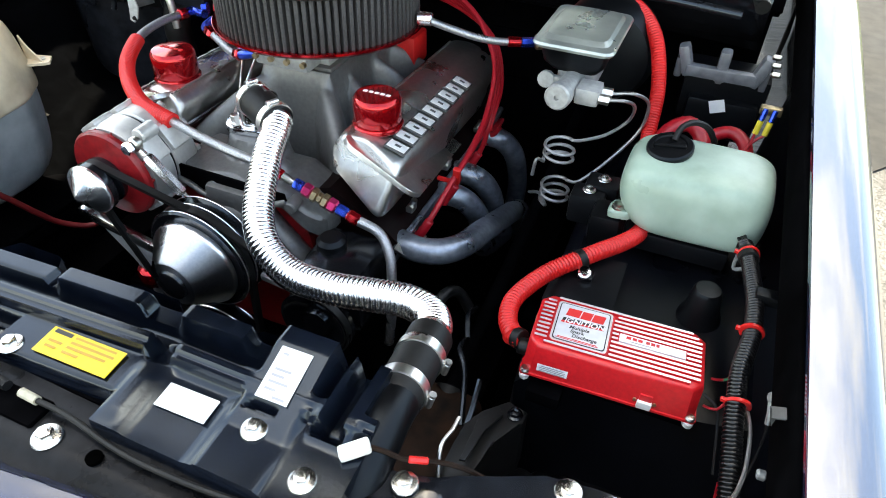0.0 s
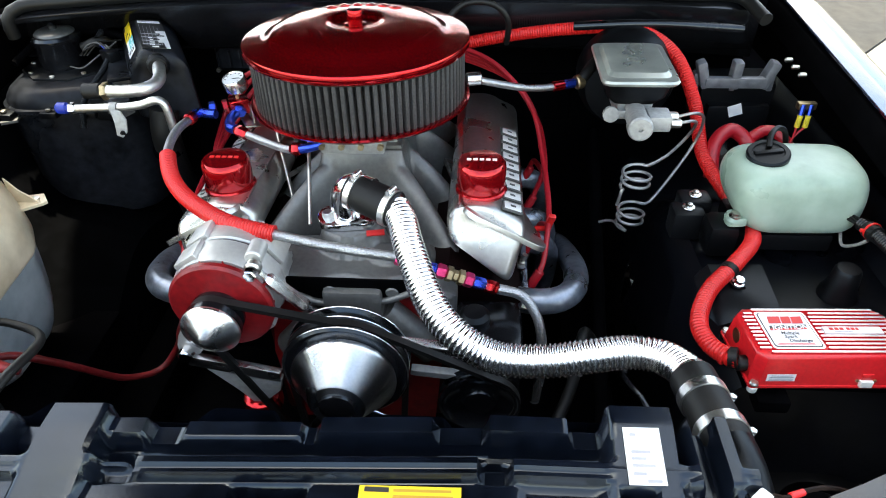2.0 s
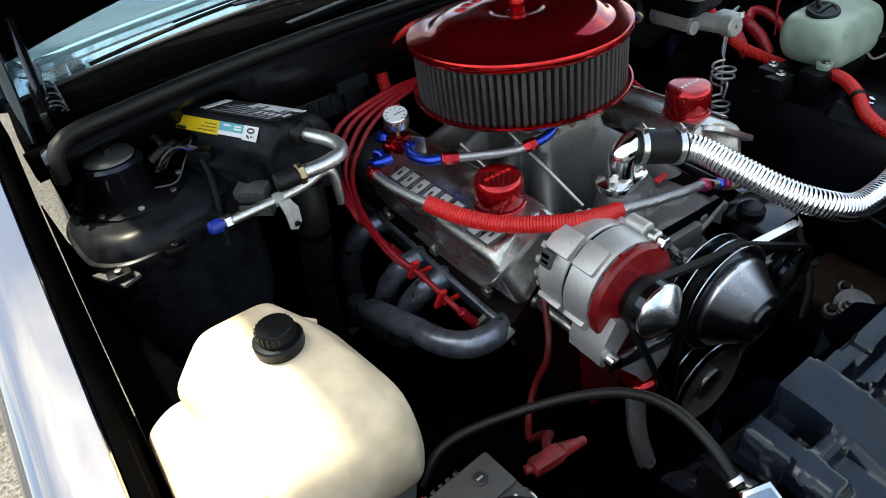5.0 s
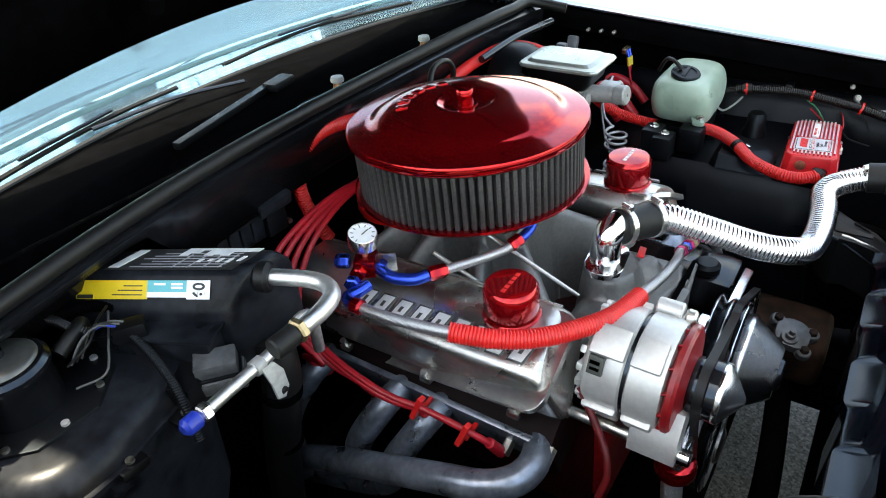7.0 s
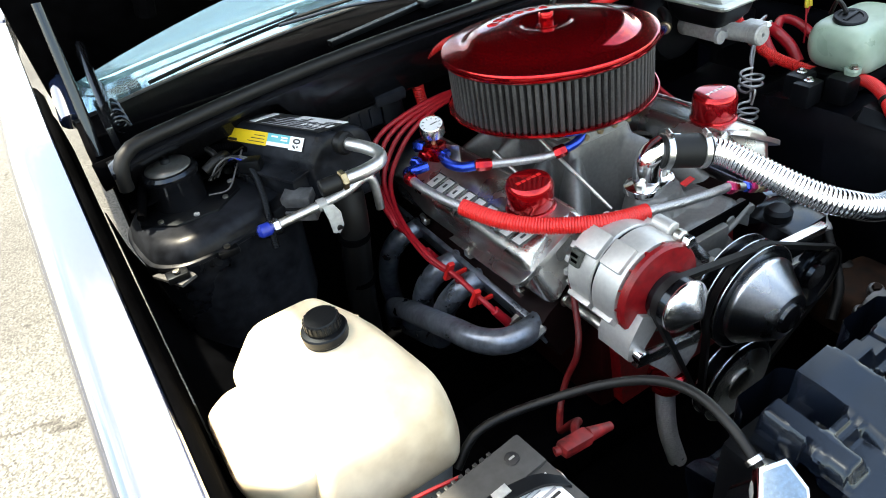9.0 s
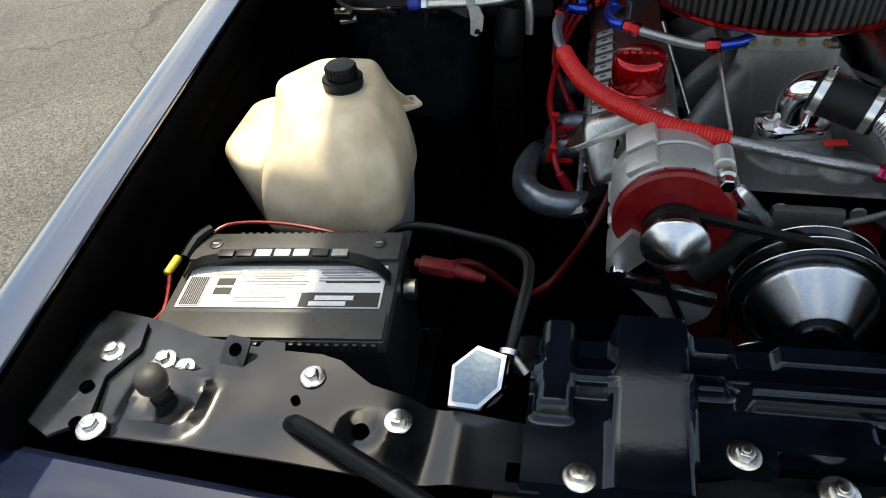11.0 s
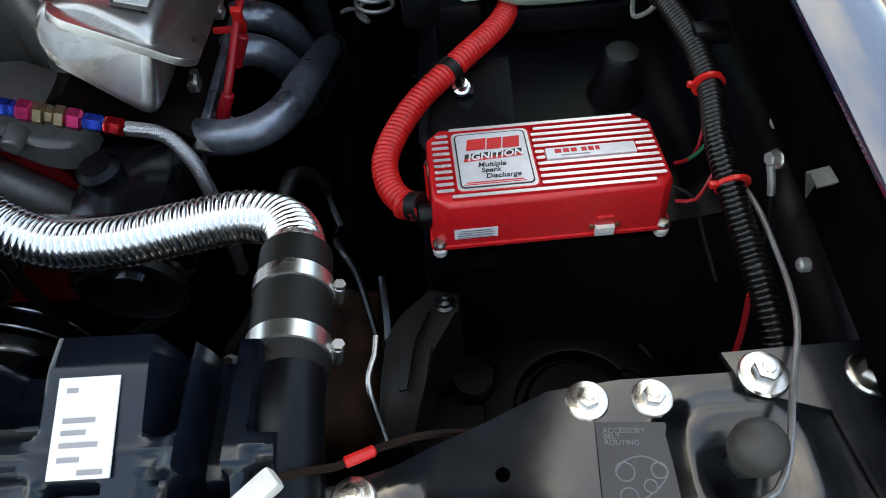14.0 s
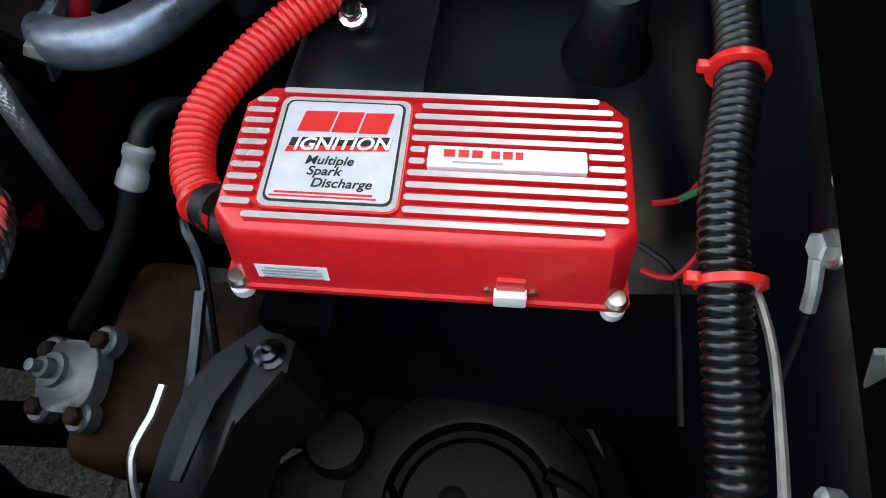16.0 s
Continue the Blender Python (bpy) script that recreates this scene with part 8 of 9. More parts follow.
part("metal_end", tube(PRH[:3] + [(0.357, -0.304, 0.637)], 0.0062, 10, 0.006), STEEL_LINE, prh, "bent steel tube end")
for pts in ([(0.415, -0.33, 0.62), (0.42, -0.37, 0.64), (0.44, -0.40, 0.63), (0.46, -0.46, 0.60)], [(0.40, -0.25, 0.60), (0.405, -0.30, 0.635), (0.42, -0.34, 0.63)], [(0.475, -0.44, 0.68), (0.48, -0.50, 0.66), (0.47, -0.58, 0.62)]):
    solo("steel_line", tube(pts, 0.004, 8, 0.01), BLACK_SHEET, pts[0], "dark steel line low in the bay", "line", "steel lines")

cbl = [(0.752, -0.452, 0.812), (0.759, -0.472, 0.812), (0.762, -0.492, 0.812), (0.761, -0.520, 0.815), (0.757, -0.550, 0.822), (0.746, -0.588, 0.836), (0.731, -0.620, 0.846), (0.720, -0.645, 0.849), (0.713, -0.668, 0.845), (0.703, -0.685, 0.840), (0.686, -0.692, 0.838)]
solo("release_cable", tube(cbl, 0.0020, 8, 0.01), STEEL_LINE, cbl[0], "thin grey cable beside the black loom", "cable")

# eyelet and screw that ground a wire on the fender's inner side, and a pale clip on its channel
gr = thing("ground_terminal", (0.780, -0.455, 0.825), "dull grey ground screw with a crimped eyelet and thin wire", "terminal")
part("screw", rod((0.786, -0.452, 0.826), (0.772, -0.455, 0.8285), 0.0055, segs=6, bevel=0.001), GREY_CAST, gr)
part("washer", rod((0.783, -0.453, 0.826), (0.7775, -0.4545, 0.8272), 0.0074, segs=18, bevel=0.001), ZINC, gr)
part("eyelet", tube([(0.776, -0.455, 0.822), (0.778, -0.462, 0.812), (0.779, -0.467, 0.803)], 0.0030, 8, 0.006), GREY_CAST, gr, "crimped grey eyelet")
part("lead", tube([(0.779, -0.467, 0.803), (0.780, -0.474, 0.790), (0.779, -0.485, 0.772), (0.775, -0.50, 0.75)], 0.0015, 6, 0.008), RUBBER, gr)
clip_m = Matrix.Translation((0.7765, -0.5155, 0.875)) @ pose(0, 0, 0, 0, -20, 0)
clp = thing("channel_clip", (0.776, -0.5155, 0.862), "dull grey sheet clip on the fender channel", "clip")
part("plate", on(box((0, 0, 0), (0.030, 0.002, 0.026), 0.0006), clip_m), GREY_DUST, clp)
part("folded_lip", on(box((0, -0.006, 0.012), (0.026, 0.012, 0.002), 0.0005), clip_m), GREY_DUST, clp)

# ---- fuel regulator and braided lines on the passenger side ----
reg = thing("fuel_regulator", (-0.233, 0.014, 0.845), "red fuel pressure regulator with gauge and blue fittings", "fuel regulator")
part("body", box((-0.234, 0.014, 0.868), (0.034, 0.030, 0.026), 0.003, pose(0, 0, 0, 0, 0, 30)), RED_ANOD, reg)
part("cap_screw", rod((-0.234, 0.014, 0.880), (-0.234, 0.014, 0.888), 0.004, segs=8), BRASS, reg)
part("bracket", box((-0.212, 0.004, 0.858), (0.003, 0.040, 0.034), 0.001, pose(0, 0, 0, 0, 0, 30)), ZINC, reg)
part("bracket_foot", box((-0.214, -0.004, 0.846), (0.026, 0.050, 0.003), 0.001, pose(0, 0, 0, 0, 12, 30)), ZINC, reg)
GM = frame_of((-0.230, 0.019, 0.888), (0.8, -0.5, 0.0), (-0.22, -0.18, 1))
gauge = part("gauge", on(lathe([(0.006, 0), (0.006, 0.008), (0.0185, 0.010), (0.0205, 0.012), (0.0205, 0.030), (0.0190, 0.032), (0.0180, 0.0295)], None, 32), GM), BRIGHT_ALU, reg, "round pressure gauge")
part("dial", on(lathe([(0.0185, 0.0292), (0.0185, 0.0300), (0.0, 0.0300)], None, 32), GM), WHITE_LABEL, gauge, "white dial")
part("needle", on(box((0.004, 0.002, 0.0304), (0.013, 0.0014, 0.0006), 0.0, pose(0, 0, 0, 0, 0, 30)), GM), INK, gauge)
for k in range(9):
    a = radians(-40 + 32 * k)
    part("tick", on(box((0.0145 * math.cos(a), 0.0145 * math.sin(a), 0.0303), (0.004, 0.0012, 0.0004), 0.0, pose(0, 0, 0, 0, 0, math.degrees(a))), GM), INK, gauge)


def hexnut(a, b, r, mt, nm, parent):
    L = (Vector(b) - Vector(a)).length
    return part(nm, lathe([(r * 0.8, 0), (r, L * 0.15), (r, L * 0.85), (r * 0.8, L)], align(a, b), 6), mt, parent)


hexnut((-0.252, 0.012, 0.868), (-0.262, 0.008, 0.867), 0.0115, RED_ANOD, "red_nut", reg)
part("blue_elbow", tube([(-0.267, -0.015, 0.864), (-0.284, -0.012, 0.863), (-0.298, -0.006, 0.862), (-0.305, -0.016, 0.862), (-0.306, -0.026, 0.862)], 0.0085, 12, 0.004), BLUE_ANOD, reg, "blue elbow")
hexnut((-0.272, 0.004, 0.867), (-0.284, -0.001, 0.867), 0.0115, BLUE_ANOD, "blue_nut", reg)
hexnut((-0.240, 0.038, 0.868), (-0.250, 0.056, 0.868), 0.0105, BLUE_ANOD, "blue_nut", reg)
part("blue_elbow", tube([(-0.231, -0.002, 0.866), (-0.236, -0.030, 0.862), (-0.228, -0.060, 0.863), (-0.212, -0.075, 0.866)], 0.0085, 12, 0.004), BLUE_ANOD, reg, "blue elbow")
hexnut((-0.229, -0.002, 0.867), (-0.226, -0.012, 0.863), 0.0115, BLUE_ANOD, "blue_nut", reg)

reg.location += Vector((0.005, 0.023, 0.003))

FUEL = [(-0.302, -0.008, 0.865), (-0.305, -0.050, 0.869), (-0.300, -0.098, 0.870), (-0.289, -0.138, 0.868), (-0.265, -0.188, 0.860), (-0.231, -0.228, 0.853), (-0.185, -0.264, 0.850), (-0.141, -0.287, 0.847), (-0.073, -0.299, 0.839), (-0.020, -0.306, 0.831), (0.040, -0.308, 0.821), (0.085, -0.303, 0.810)]
hose = solo("fuel_hose", tube(FUEL, 0.0072, 12, 0.006), BRAID, FUEL[0], "braided fuel hose with red sleeve and ends", "braided hose", "braided hoses")
part("red_end", lathe([(0.008, 0), (0.0105, 0.002), (0.0105, 0.016), (0.008, 0.019)], align((-0.3015, 0.002, 0.8645), (-0.3035, -0.020, 0.8665)), 12), RED_ANOD, hose, "red hose end")
SLEEVE = [p for p in glide(FUEL, 0.01) if -0.290 <= p.x <= -0.073]
part("red_sleeve", tube([tuple(p) for p in SLEEVE[::2] + [SLEEVE[-1]]], 0.0126, 16, ribs=0.0017, pitch=0.0042), RED_PLASTIC, hose, "red corrugated sleeve", angle=60)
P0, P1 = Vector((0.084, -0.303, 0.8095)), Vector((0.228, -0.296, 0.750))
W = (P1 - P0)
chain = [(0.0, 0.10, 0.0105, PINK_ANOD, "pink_nut"), (0.10, 0.17, 0.0085, RED_ANOD, "red_end"), (0.29, 0.39, 0.0090, BLUE_ANOD, "blue_nut"), (0.39, 0.48, 0.0110, PINK_ANOD, "pink_nut"), (0.48, 0.545, 0.0115, BRASS, "brass_nut"), (0.545, 0.595, 0.0085, BRASS, "brass_collar"), (0.595, 0.66, 0.0115, BRASS, "brass_nut"), (0.66, 0.75, 0.0110, PINK_ANOD, "pink_nut"), (0.75, 0.87, 0.0088, BLUE_ANOD, "blue_nut"), (0.87, 1.0, 0.0095, RED_ANOD, "red_end")]
filt = thing("fuel_filter", tuple(P0), "row of pink, blue, brass and red fuel line fittings", "fuel fittings")
for a, b, r, mt, nm in chain:
    hexnut(P0 + W * a, P0 + W * b, r, mt, nm, filt)
part("core", rod(P0, P1, 0.0065, segs=12), ZINC, filt)
solo("fuel_hose", tube([tuple(P0 + W * 0.98), (0.262, -0.298, 0.740), (0.284, -0.312, 0.715), (0.293, -0.326, 0.682), (0.296, -0.336, 0.63), (0.290, -0.34, 0.56)], 0.0075, 12, 0.006), BRAID, tuple(P1), "braided fuel hose curving down to the pump", "braided hose", "braided hoses")
CARB = [(-0.203, -0.054, 0.868), (-0.170, -0.072, 0.866), (-0.135, -0.094, 0.866), (-0.105, -0.112, 0.868), (-0.090, -0.119, 0.872)]
h2 = solo("fuel_hose", tube(CARB, 0.0070, 12, 0.006), BRAID, CARB[0], "short braided fuel hose with red and blue ends", "braided hose", "braided hoses")
hexnut((-0.207, -0.052, 0.869), (-0.184, -0.065, 0.867), 0.0100, RED_ANOD, "red_end", h2)
hexnut((-0.098, -0.115, 0.870), (-0.080, -0.123, 0.875), 0.0100, RED_ANOD, "red_end", h2)
part("blue_elbow", tube([(-0.080, -0.123, 0.875), (-0.066, -0.127, 0.880), (-0.052, -0.126, 0.885), (-0.040, -0.118, 0.888)], 0.0075, 12, 0.004), BLUE_ANOD, h2)
solo("dipstick_tube", rod((-0.150, -0.02, 0.86), (-0.105, -0.13, 0.77), 0.0035, segs=10), ZINC, (-0.105, -0.13, 0.77), "thin bright dipstick tube", "dipstick tube")

# ---- blower and evaporator housing ----
BX, BY = -0.615, 0.190
HVAC_PLASTIC = material("dusty_gloss_housing_plastic", (0.0055, 0.0066, 0.0095), 0.34, 0.0, 0.4, 60, 0.2, 200, second=(0.0115, 0.0130, 0.0165), rough_vary=0.12, spec=0.13)
hv = thing("blower_housing", (BX, BY, 0.60), "dusty black blower housing with pressed flange", "blower housing")


def hv_ring(z, g):
    o = [(-0.715, 0.145), (-0.705, 0.088), (-0.665, 0.055), (-0.610, 0.055), (-0.555, 0.072), (-0.500, 0.080), (-0.465, 0.105), (-0.450, 0.150), (-0.455, 0.240), (-0.61, 0.250), (-0.71, 0.247), (-0.720, 0.20)]
    cx, cy = -0.59, 0.16
    return [(cx + (p.x - cx) * g, cy + (p.y - cy) * g, z) for p in rounded_loop(o, 0.02, 3)]


part("lower_shell", loft([hv_ring(0.60, 0.80), hv_ring(0.66, 0.94), hv_ring(0.80, 0.985), hv_ring(0.836, 0.99)]), HVAC_PLASTIC, hv, angle=50)
part("flange", loft([hv_ring(0.836, 1.0), hv_ring(0.838, 1.03), hv_ring(0.844, 1.03), hv_ring(0.846, 1.0)]), HVAC_PLASTIC, hv, angle=40)
part("upper_shell", loft([hv_ring(0.845, 0.985), hv_ring(0.856, 0.96), hv_ring(0.870, 0.88), hv_ring(0.876, 0.74)]), HVAC_PLASTIC, hv, angle=50)
for x, y in ((-0.679, 0.049), (-0.598, 0.058), (-0.525, 0.062)):
    part("flange_ear", box((x, y, 0.838), (0.032, 0.024, 0.012), 0.003), BLACK_PLASTIC, hv)
    part("ear_screw", lathe([(0.005, 0), (0.005, 0.003), (0.0, 0.004)], Matrix.Translation((x, y - 0.003, 0.846)), 10), ZINC, hv)
part("corner_tab", slab([(-0.712, 0.085), (-0.680, 0.028), (-0.655, 0.040), (-0.67, 0.085)], 0.828, 0.833, 0.001), GREY_DUST, hv, "pale mounting tab")
bl = thing("blower_motor", (BX, BY, 0.875), "black blower motor with grey domed cap", "blower motor")
oc = [(0.088 * math.cos(radians(45 * k + 22)) + BX, 0.080 * math.sin(radians(45 * k + 22)) + BY) for k in range(8)]
part("plate", slab(oc, 0.872, 0.880, 0.002), BLACK_PLASTIC, bl, "eight-sided mounting plate")
for k in range(8):
    part("plate_screw", lathe([(0.0045, 0), (0.0045, 0.003), (0.0, 0.004)], Matrix.Translation((BX + 0.074 * math.cos(radians(45 * k)), BY + 0.067 * math.sin(radians(45 * k)), 0.880)), 10), ZINC if k % 2 else GREY_CAST, bl)
part("can", lathe([(0.040, 0.878), (0.042, 0.884), (0.042, 0.926), (0.045, 0.930), (0.045, 0.936), (0.041, 0.941), (0.036, 0.942)], Matrix.Translation((BX - 0.008, BY, 0)), 36), BLACK_SHEET, bl, "black motor can")
part("cap", lathe([(0.0365, 0.939), (0.036, 0.943), (0.032, 0.947), (0.014, 0.9495), (0.0, 0.950)], Matrix.Translation((BX - 0.008, BY, 0)), 36), material("dark_zinc_cap", (0.12, 0.12, 0.115), 0.35, 0.7, 0.15, 150, 0.2, 500), bl, "dark grey domed cap")
part("cap_stud", lathe([(0.008, 0.948), (0.008, 0.957), (0.004, 0.961), (0.0, 0.962)], Matrix.Translation((BX - 0.008, BY, 0)), 14), BLACK_SHEET, bl)
part("vent_tube", tube([(BX + 0.042, BY - 0.005, 0.915), (BX + 0.07, BY, 0.925), (BX + 0.085, BY + 0.02, 0.915), (BX + 0.08, BY + 0.03, 0.885)], 0.009, 10, 0.006), RUBBER, bl)

evap = thing("evaporator_box", (-0.42, 0.15, 0.80), "black evaporator box with yellow and foil labels", "evaporator box")


def ev_ring(y, g=1.0):
    s = -0.54 * (y - 0.08)
    o = [(-0.442, 0.82), (-0.438, 0.912), (-0.402, 0.953), (-0.343, 0.950), (-0.322, 0.930), (-0.318, 0.82)]
    cx, cz = -0.39, 0.885
    return [(cx + (p.x - cx) * g + s, y, cz + (p.y - cz) * g) for p in rounded_loop(o, 0.014, 3)]


part("box_shell", loft([ev_ring(0.072, 0.86), ev_ring(0.076, 0.95), ev_ring(0.084, 1.0), ev_ring(0.225, 1.0), ev_ring(0.262, 0.98)]), HVAC_PLASTIC, evap, angle=45)
# the sloping side carries the yellow, teal and white label; the top a foil sheet
n_side = Vector((-0.038, 0, 0.032)).normalized()
EV = frame_of((-0.4195, 0.089, 0.9340), (-0.54, 1, 0), tuple(n_side + Vector((0, -0.2, 0)))) @ Matrix.Diagonal((1.18, 1.05, 1, 1))


def on_side(x0, x1, y0, y1, mt, nm, lab="", dz=0.0, parent=None):
    b2 = box(((x0 + x1) / 2, (y0 + y1) / 2, 0.0052 + dz), (x1 - x0, y1 - y0, 0.0008))
    return part(nm, on(b2, EV), mt, parent or evap, lab)


on_side(0.010, 0.034, -0.011, 0.010, WHITE_LABEL, "white_label", "white label with a number")
teal = on_side(0.034, 0.075, -0.011, 0.008, TEAL_LABEL, "teal_label", "teal and white label")
on_side(0.034, 0.075, 0.002, 0.008, WHITE_LABEL, "print_bar", "", 0.0004, teal)
yel = on_side(0.075, 0.150, -0.011, 0.010, YELLOW_LABEL, "yellow_label", "yellow warning label")
for k in range(3):
    on_side(0.038 + 0.018 * (k % 2), 0.050 + 0.018 * (k % 2), -0.008 + 0.004 * (k // 2), -0.0055 + 0.004 * (k // 2), WHITE_LABEL, "print_bar", "", 0.0004, teal)
for k in range(3):
    on_side(0.080, 0.112 - 0.006 * k, 0.0046 - 0.005 * k, 0.0058 - 0.005 * k, INK, "print_bar", "", 0.0004, yel)
on_side(0.132, 0.149, 0.005, 0.0095, INK, "print_bar", "", 0.0004, yel)
words("60", 0.017, EV @ pose(0.0155, 0.0085, 0.0060, 0, 0, -90), INK, evap, depth=0.0002, bold=0.0004)
FOIL = material("crinkled_foil", (0.82, 0.82, 0.82), 0.42, 0.2, 0.15, 60, 0.8, 90)


def on_top(u0, u1, v0, v1, lift=0.0):
    """A thin sheet on the box's top: u across it from the label's edge, v along it, both from 0 to 1."""
    def at(u, v, d):
        y = 0.086 + 0.140 * v
        return (-0.398 + 0.052 * u - 0.54 * (y - 0.08), y, 0.9540 - 0.0025 * u + d)
    low = [at(u, v, lift - 0.0006) for u, v in ((u0, v0), (u1, v0), (u1, v1), (u0, v1))]
    return loft([low, [(x, y, z + 0.0007 + 0.0002) for x, y, z in low]])


foil = part("foil_label", on_top(0.0, 1.0, 0.0, 1.0), INK, evap, "worn black label with silver print and torn foil")
part("barcode", on_top(0.08, 0.92, 0.90, 0.98, 0.0008), FOIL, foil, "white barcode patch")
for k in range(6):
    part("print_line", on_top(0.10 + 0.13 * k, 0.115 + 0.13 * k, 0.10, 0.82 - 0.05 * (k % 3), 0.0008), GREY_INK, foil)
for k in range(4):
    part("print_line", on_top(0.08, 0.70, 0.12 + 0.12 * k, 0.13 + 0.12 * k, 0.0008), GREY_INK, foil)
rnd_foil = random.Random(5)
for k in range(9):
    v = 0.0 + 0.065 * k
    part("torn_foil", on_top(0.93 - 0.30 * rnd_foil.random() * (0.4 if k < 3 else 1.0), 1.0, v, v + 0.066, 0.0010), FOIL, foil, "torn bare foil")
for k in range(5):
    u, v = 0.30 + 0.12 * rnd_foil.random(), 0.03 + 0.075 * k
    part("foil_patch", on_top(u, u + 0.10 + 0.15 * rnd_foil.random(), v, v + 0.030, 0.0010), FOIL, foil, "bare foil patch")
axis_e = Vector((-0.46, 1, 0)).normalized()
b2 = box((0, 0, 0), (0.060, 0.150, 0.052), 0.010)
b2.transform(frame_of((-0.474, 0.150, 0.870), (axis_e.y, -axis_e.x, 0), (0, 0, 1)))
part("lower_case", b2, HVAC_PLASTIC, evap, "lower half of the case")
b2 = box((0, 0, 0), (0.074, 0.160, 0.006), 0.002)
b2.transform(frame_of((-0.470, 0.150, 0.901), (axis_e.y, -axis_e.x, 0), (0, 0, 1)))
part("case_ledge", b2, HVAC_PLASTIC, evap)
part("lower_duct", box((-0.49, 0.13, 0.845), (0.10, 0.12, 0.05), 0.012, pose(0, 0, 0, 0, 0, 20)), BLACK_PLASTIC, evap)
RELAY_GREY = material("dusty_relay_plastic", (0.085, 0.087, 0.091), 0.32, 0.0, 0.35, 80, 0.15, 300)
RM = Matrix.Translation((-0.468, 0.066, 0.866)) @ pose(0, 0, 0, 8, 0, -40)
relay = part("relay", on(box((0, 0, 0.006), (0.048, 0.030, 0.020), 0.003), RM), RELAY_GREY, evap, "dusty grey relay block")
part("relay_base", on(box((0.002, -0.004, -0.016), (0.056, 0.034, 0.020), 0.003), RM), RELAY_GREY, relay)
part("relay_seam", on(box((0.001, -0.002, -0.004), (0.052, 0.033, 0.003), 0.001), RM), BLACK_PLASTIC, relay)
part("pipe_boot", rod((-0.375, 0.078, 0.930), (-0.368, 0.060, 0.930), 0.019, bevel=0.004), RUBBER, evap)

# refrigerant pipes
PIPE = [(-0.373, 0.074, 0.930), (-0.360, 0.044, 0.930), (-0.348, 0.016, 0.929), (-0.346, -0.008, 0.928), (-0.358, -0.026, 0.927), (-0.385, -0.033, 0.926), (-0.419, -0.033, 0.926)]
THIN = [(-0.520, 0.019, 0.868), (-0.480, 0.019, 0.870), (-0.440, 0.019, 0.872), (-0.400, 0.020, 0.876), (-0.374, 0.022, 0.884), (-0.360, 0.022, 0.882), (-0.354, 0.022, 0.866), (-0.353, 0.022, 0.82)]
rp = thing("refrigerant_pipe", (-0.372, 0.066, 0.92), "bright aluminium refrigerant pipe with capped ends", "pipe")
SATIN_PIPE = material("satin_aluminium_pipe", (0.74, 0.735, 0.72), 0.38, 1.0, 0.12, 150, 0.15, 500)
part("thick_pipe", tube(PIPE, 0.0105, 14, 0.006), SATIN_PIPE, rp)
part("brass_nut", lathe([(0.0125, 0), (0.0150, 0.002), (0.0150, 0.008), (0.0125, 0.010)], align((-0.415, -0.033, 0.926), (-0.427, -0.033, 0.926)), 6), BRASS, rp)
part("black_cap", rod((-0.425, -0.033, 0.926), (-0.457, -0.031, 0.925), 0.0130, bevel=0.002), RUBBER, rp, "black rubber end cap")
part("thin_pipe", tube(THIN, 0.0075, 12, 0.006), SATIN_PIPE, rp)
part("hex_nut", lathe([(0.0095, 0), (0.0115, 0.002), (0.0115, 0.010), (0.0095, 0.012)], align((-0.518, 0.019, 0.868), (-0.532, 0.019, 0.868)), 6), BRIGHT_ALU, rp)
part("blue_cap", rod((-0.530, 0.018, 0.869), (-0.5535, 0.017, 0.870), 0.0105, bevel=0.0045), BLUE_CAP, rp, "blue plastic end cap")
part("pipe_clip", band((-0.447, 0.019, 0.871), (1, 0, 0), 0.0082, 0.014, 0.002), GREY_CAST, rp)
bm = slab([(-0.010, 0.006), (0.008, 0.004), (0.016, -0.012), (0.014, -0.034), (0.004, -0.044), (-0.006, -0.040), (-0.006, -0.018)], 0, 0.003, 0.0006, frame_of((-0.441, 0.010, 0.866), (1, 0, 0), (0, -1, 0.25)))
part("mounting_tab", bm, GREY_CAST, rp, "stamped mounting tab")
part("tab_hole", rod((-0.435, 0.001, 0.832), (-0.435, -0.003, 0.831), 0.005, segs=14), RUBBER, rp)

# wiring by the blower
for k, mt in enumerate((BLUE_CAP, GREY_DUST, GREY_DUST)):
    solo("blower_wire", tube([(-0.534 + 0.006 * k, 0.178, 0.921), (-0.526 + 0.005 * k, 0.168, 0.927), (-0.516 + 0.005 * k, 0.160, 0.922)], 0.0013, 6, 0.004), mt, (-0.534 + 0.006 * k, 0.178, 0.921), "thin wire into the blower's connector", "wire", "blower wires")
solo("black_loom", tube([(-0.602, 0.272, 0.925), (-0.578, 0.268, 0.930), (-0.563, 0.252, 0.930), (-0.551, 0.225, 0.930), (-0.546, 0.196, 0.927), (-0.536, 0.178, 0.921)], 0.0058, 12, ribs=0.0010, pitch=0.0034), LOOM_BLACK, (-0.60, 0.272, 0.925), "black corrugated loom beside the blower", "wiring loom", angle=60)
# hose form added to fill the dark area in front of the rear pipes
ins = thing("dark_filler_hose", (-0.40, 0.10, 0.45), "black hose form filling the dark space below the evaporator box", "hose")
part("hose", tube([(-0.385, 0.070, 0.845), (-0.392, 0.060, 0.79), (-0.398, 0.080, 0.69), (-0.400, 0.10, 0.60), (-0.398, 0.125, 0.47)], 0.026, 16, 0.01), RUBBER, ins)
for z, y in ((0.765, 0.0625), (0.655, 0.088)):
    part("strap", band((-0.3965, y, z), (-0.02, 0.12, -1), 0.0266, 0.012, 0.0012), BLACK_SATIN, ins)
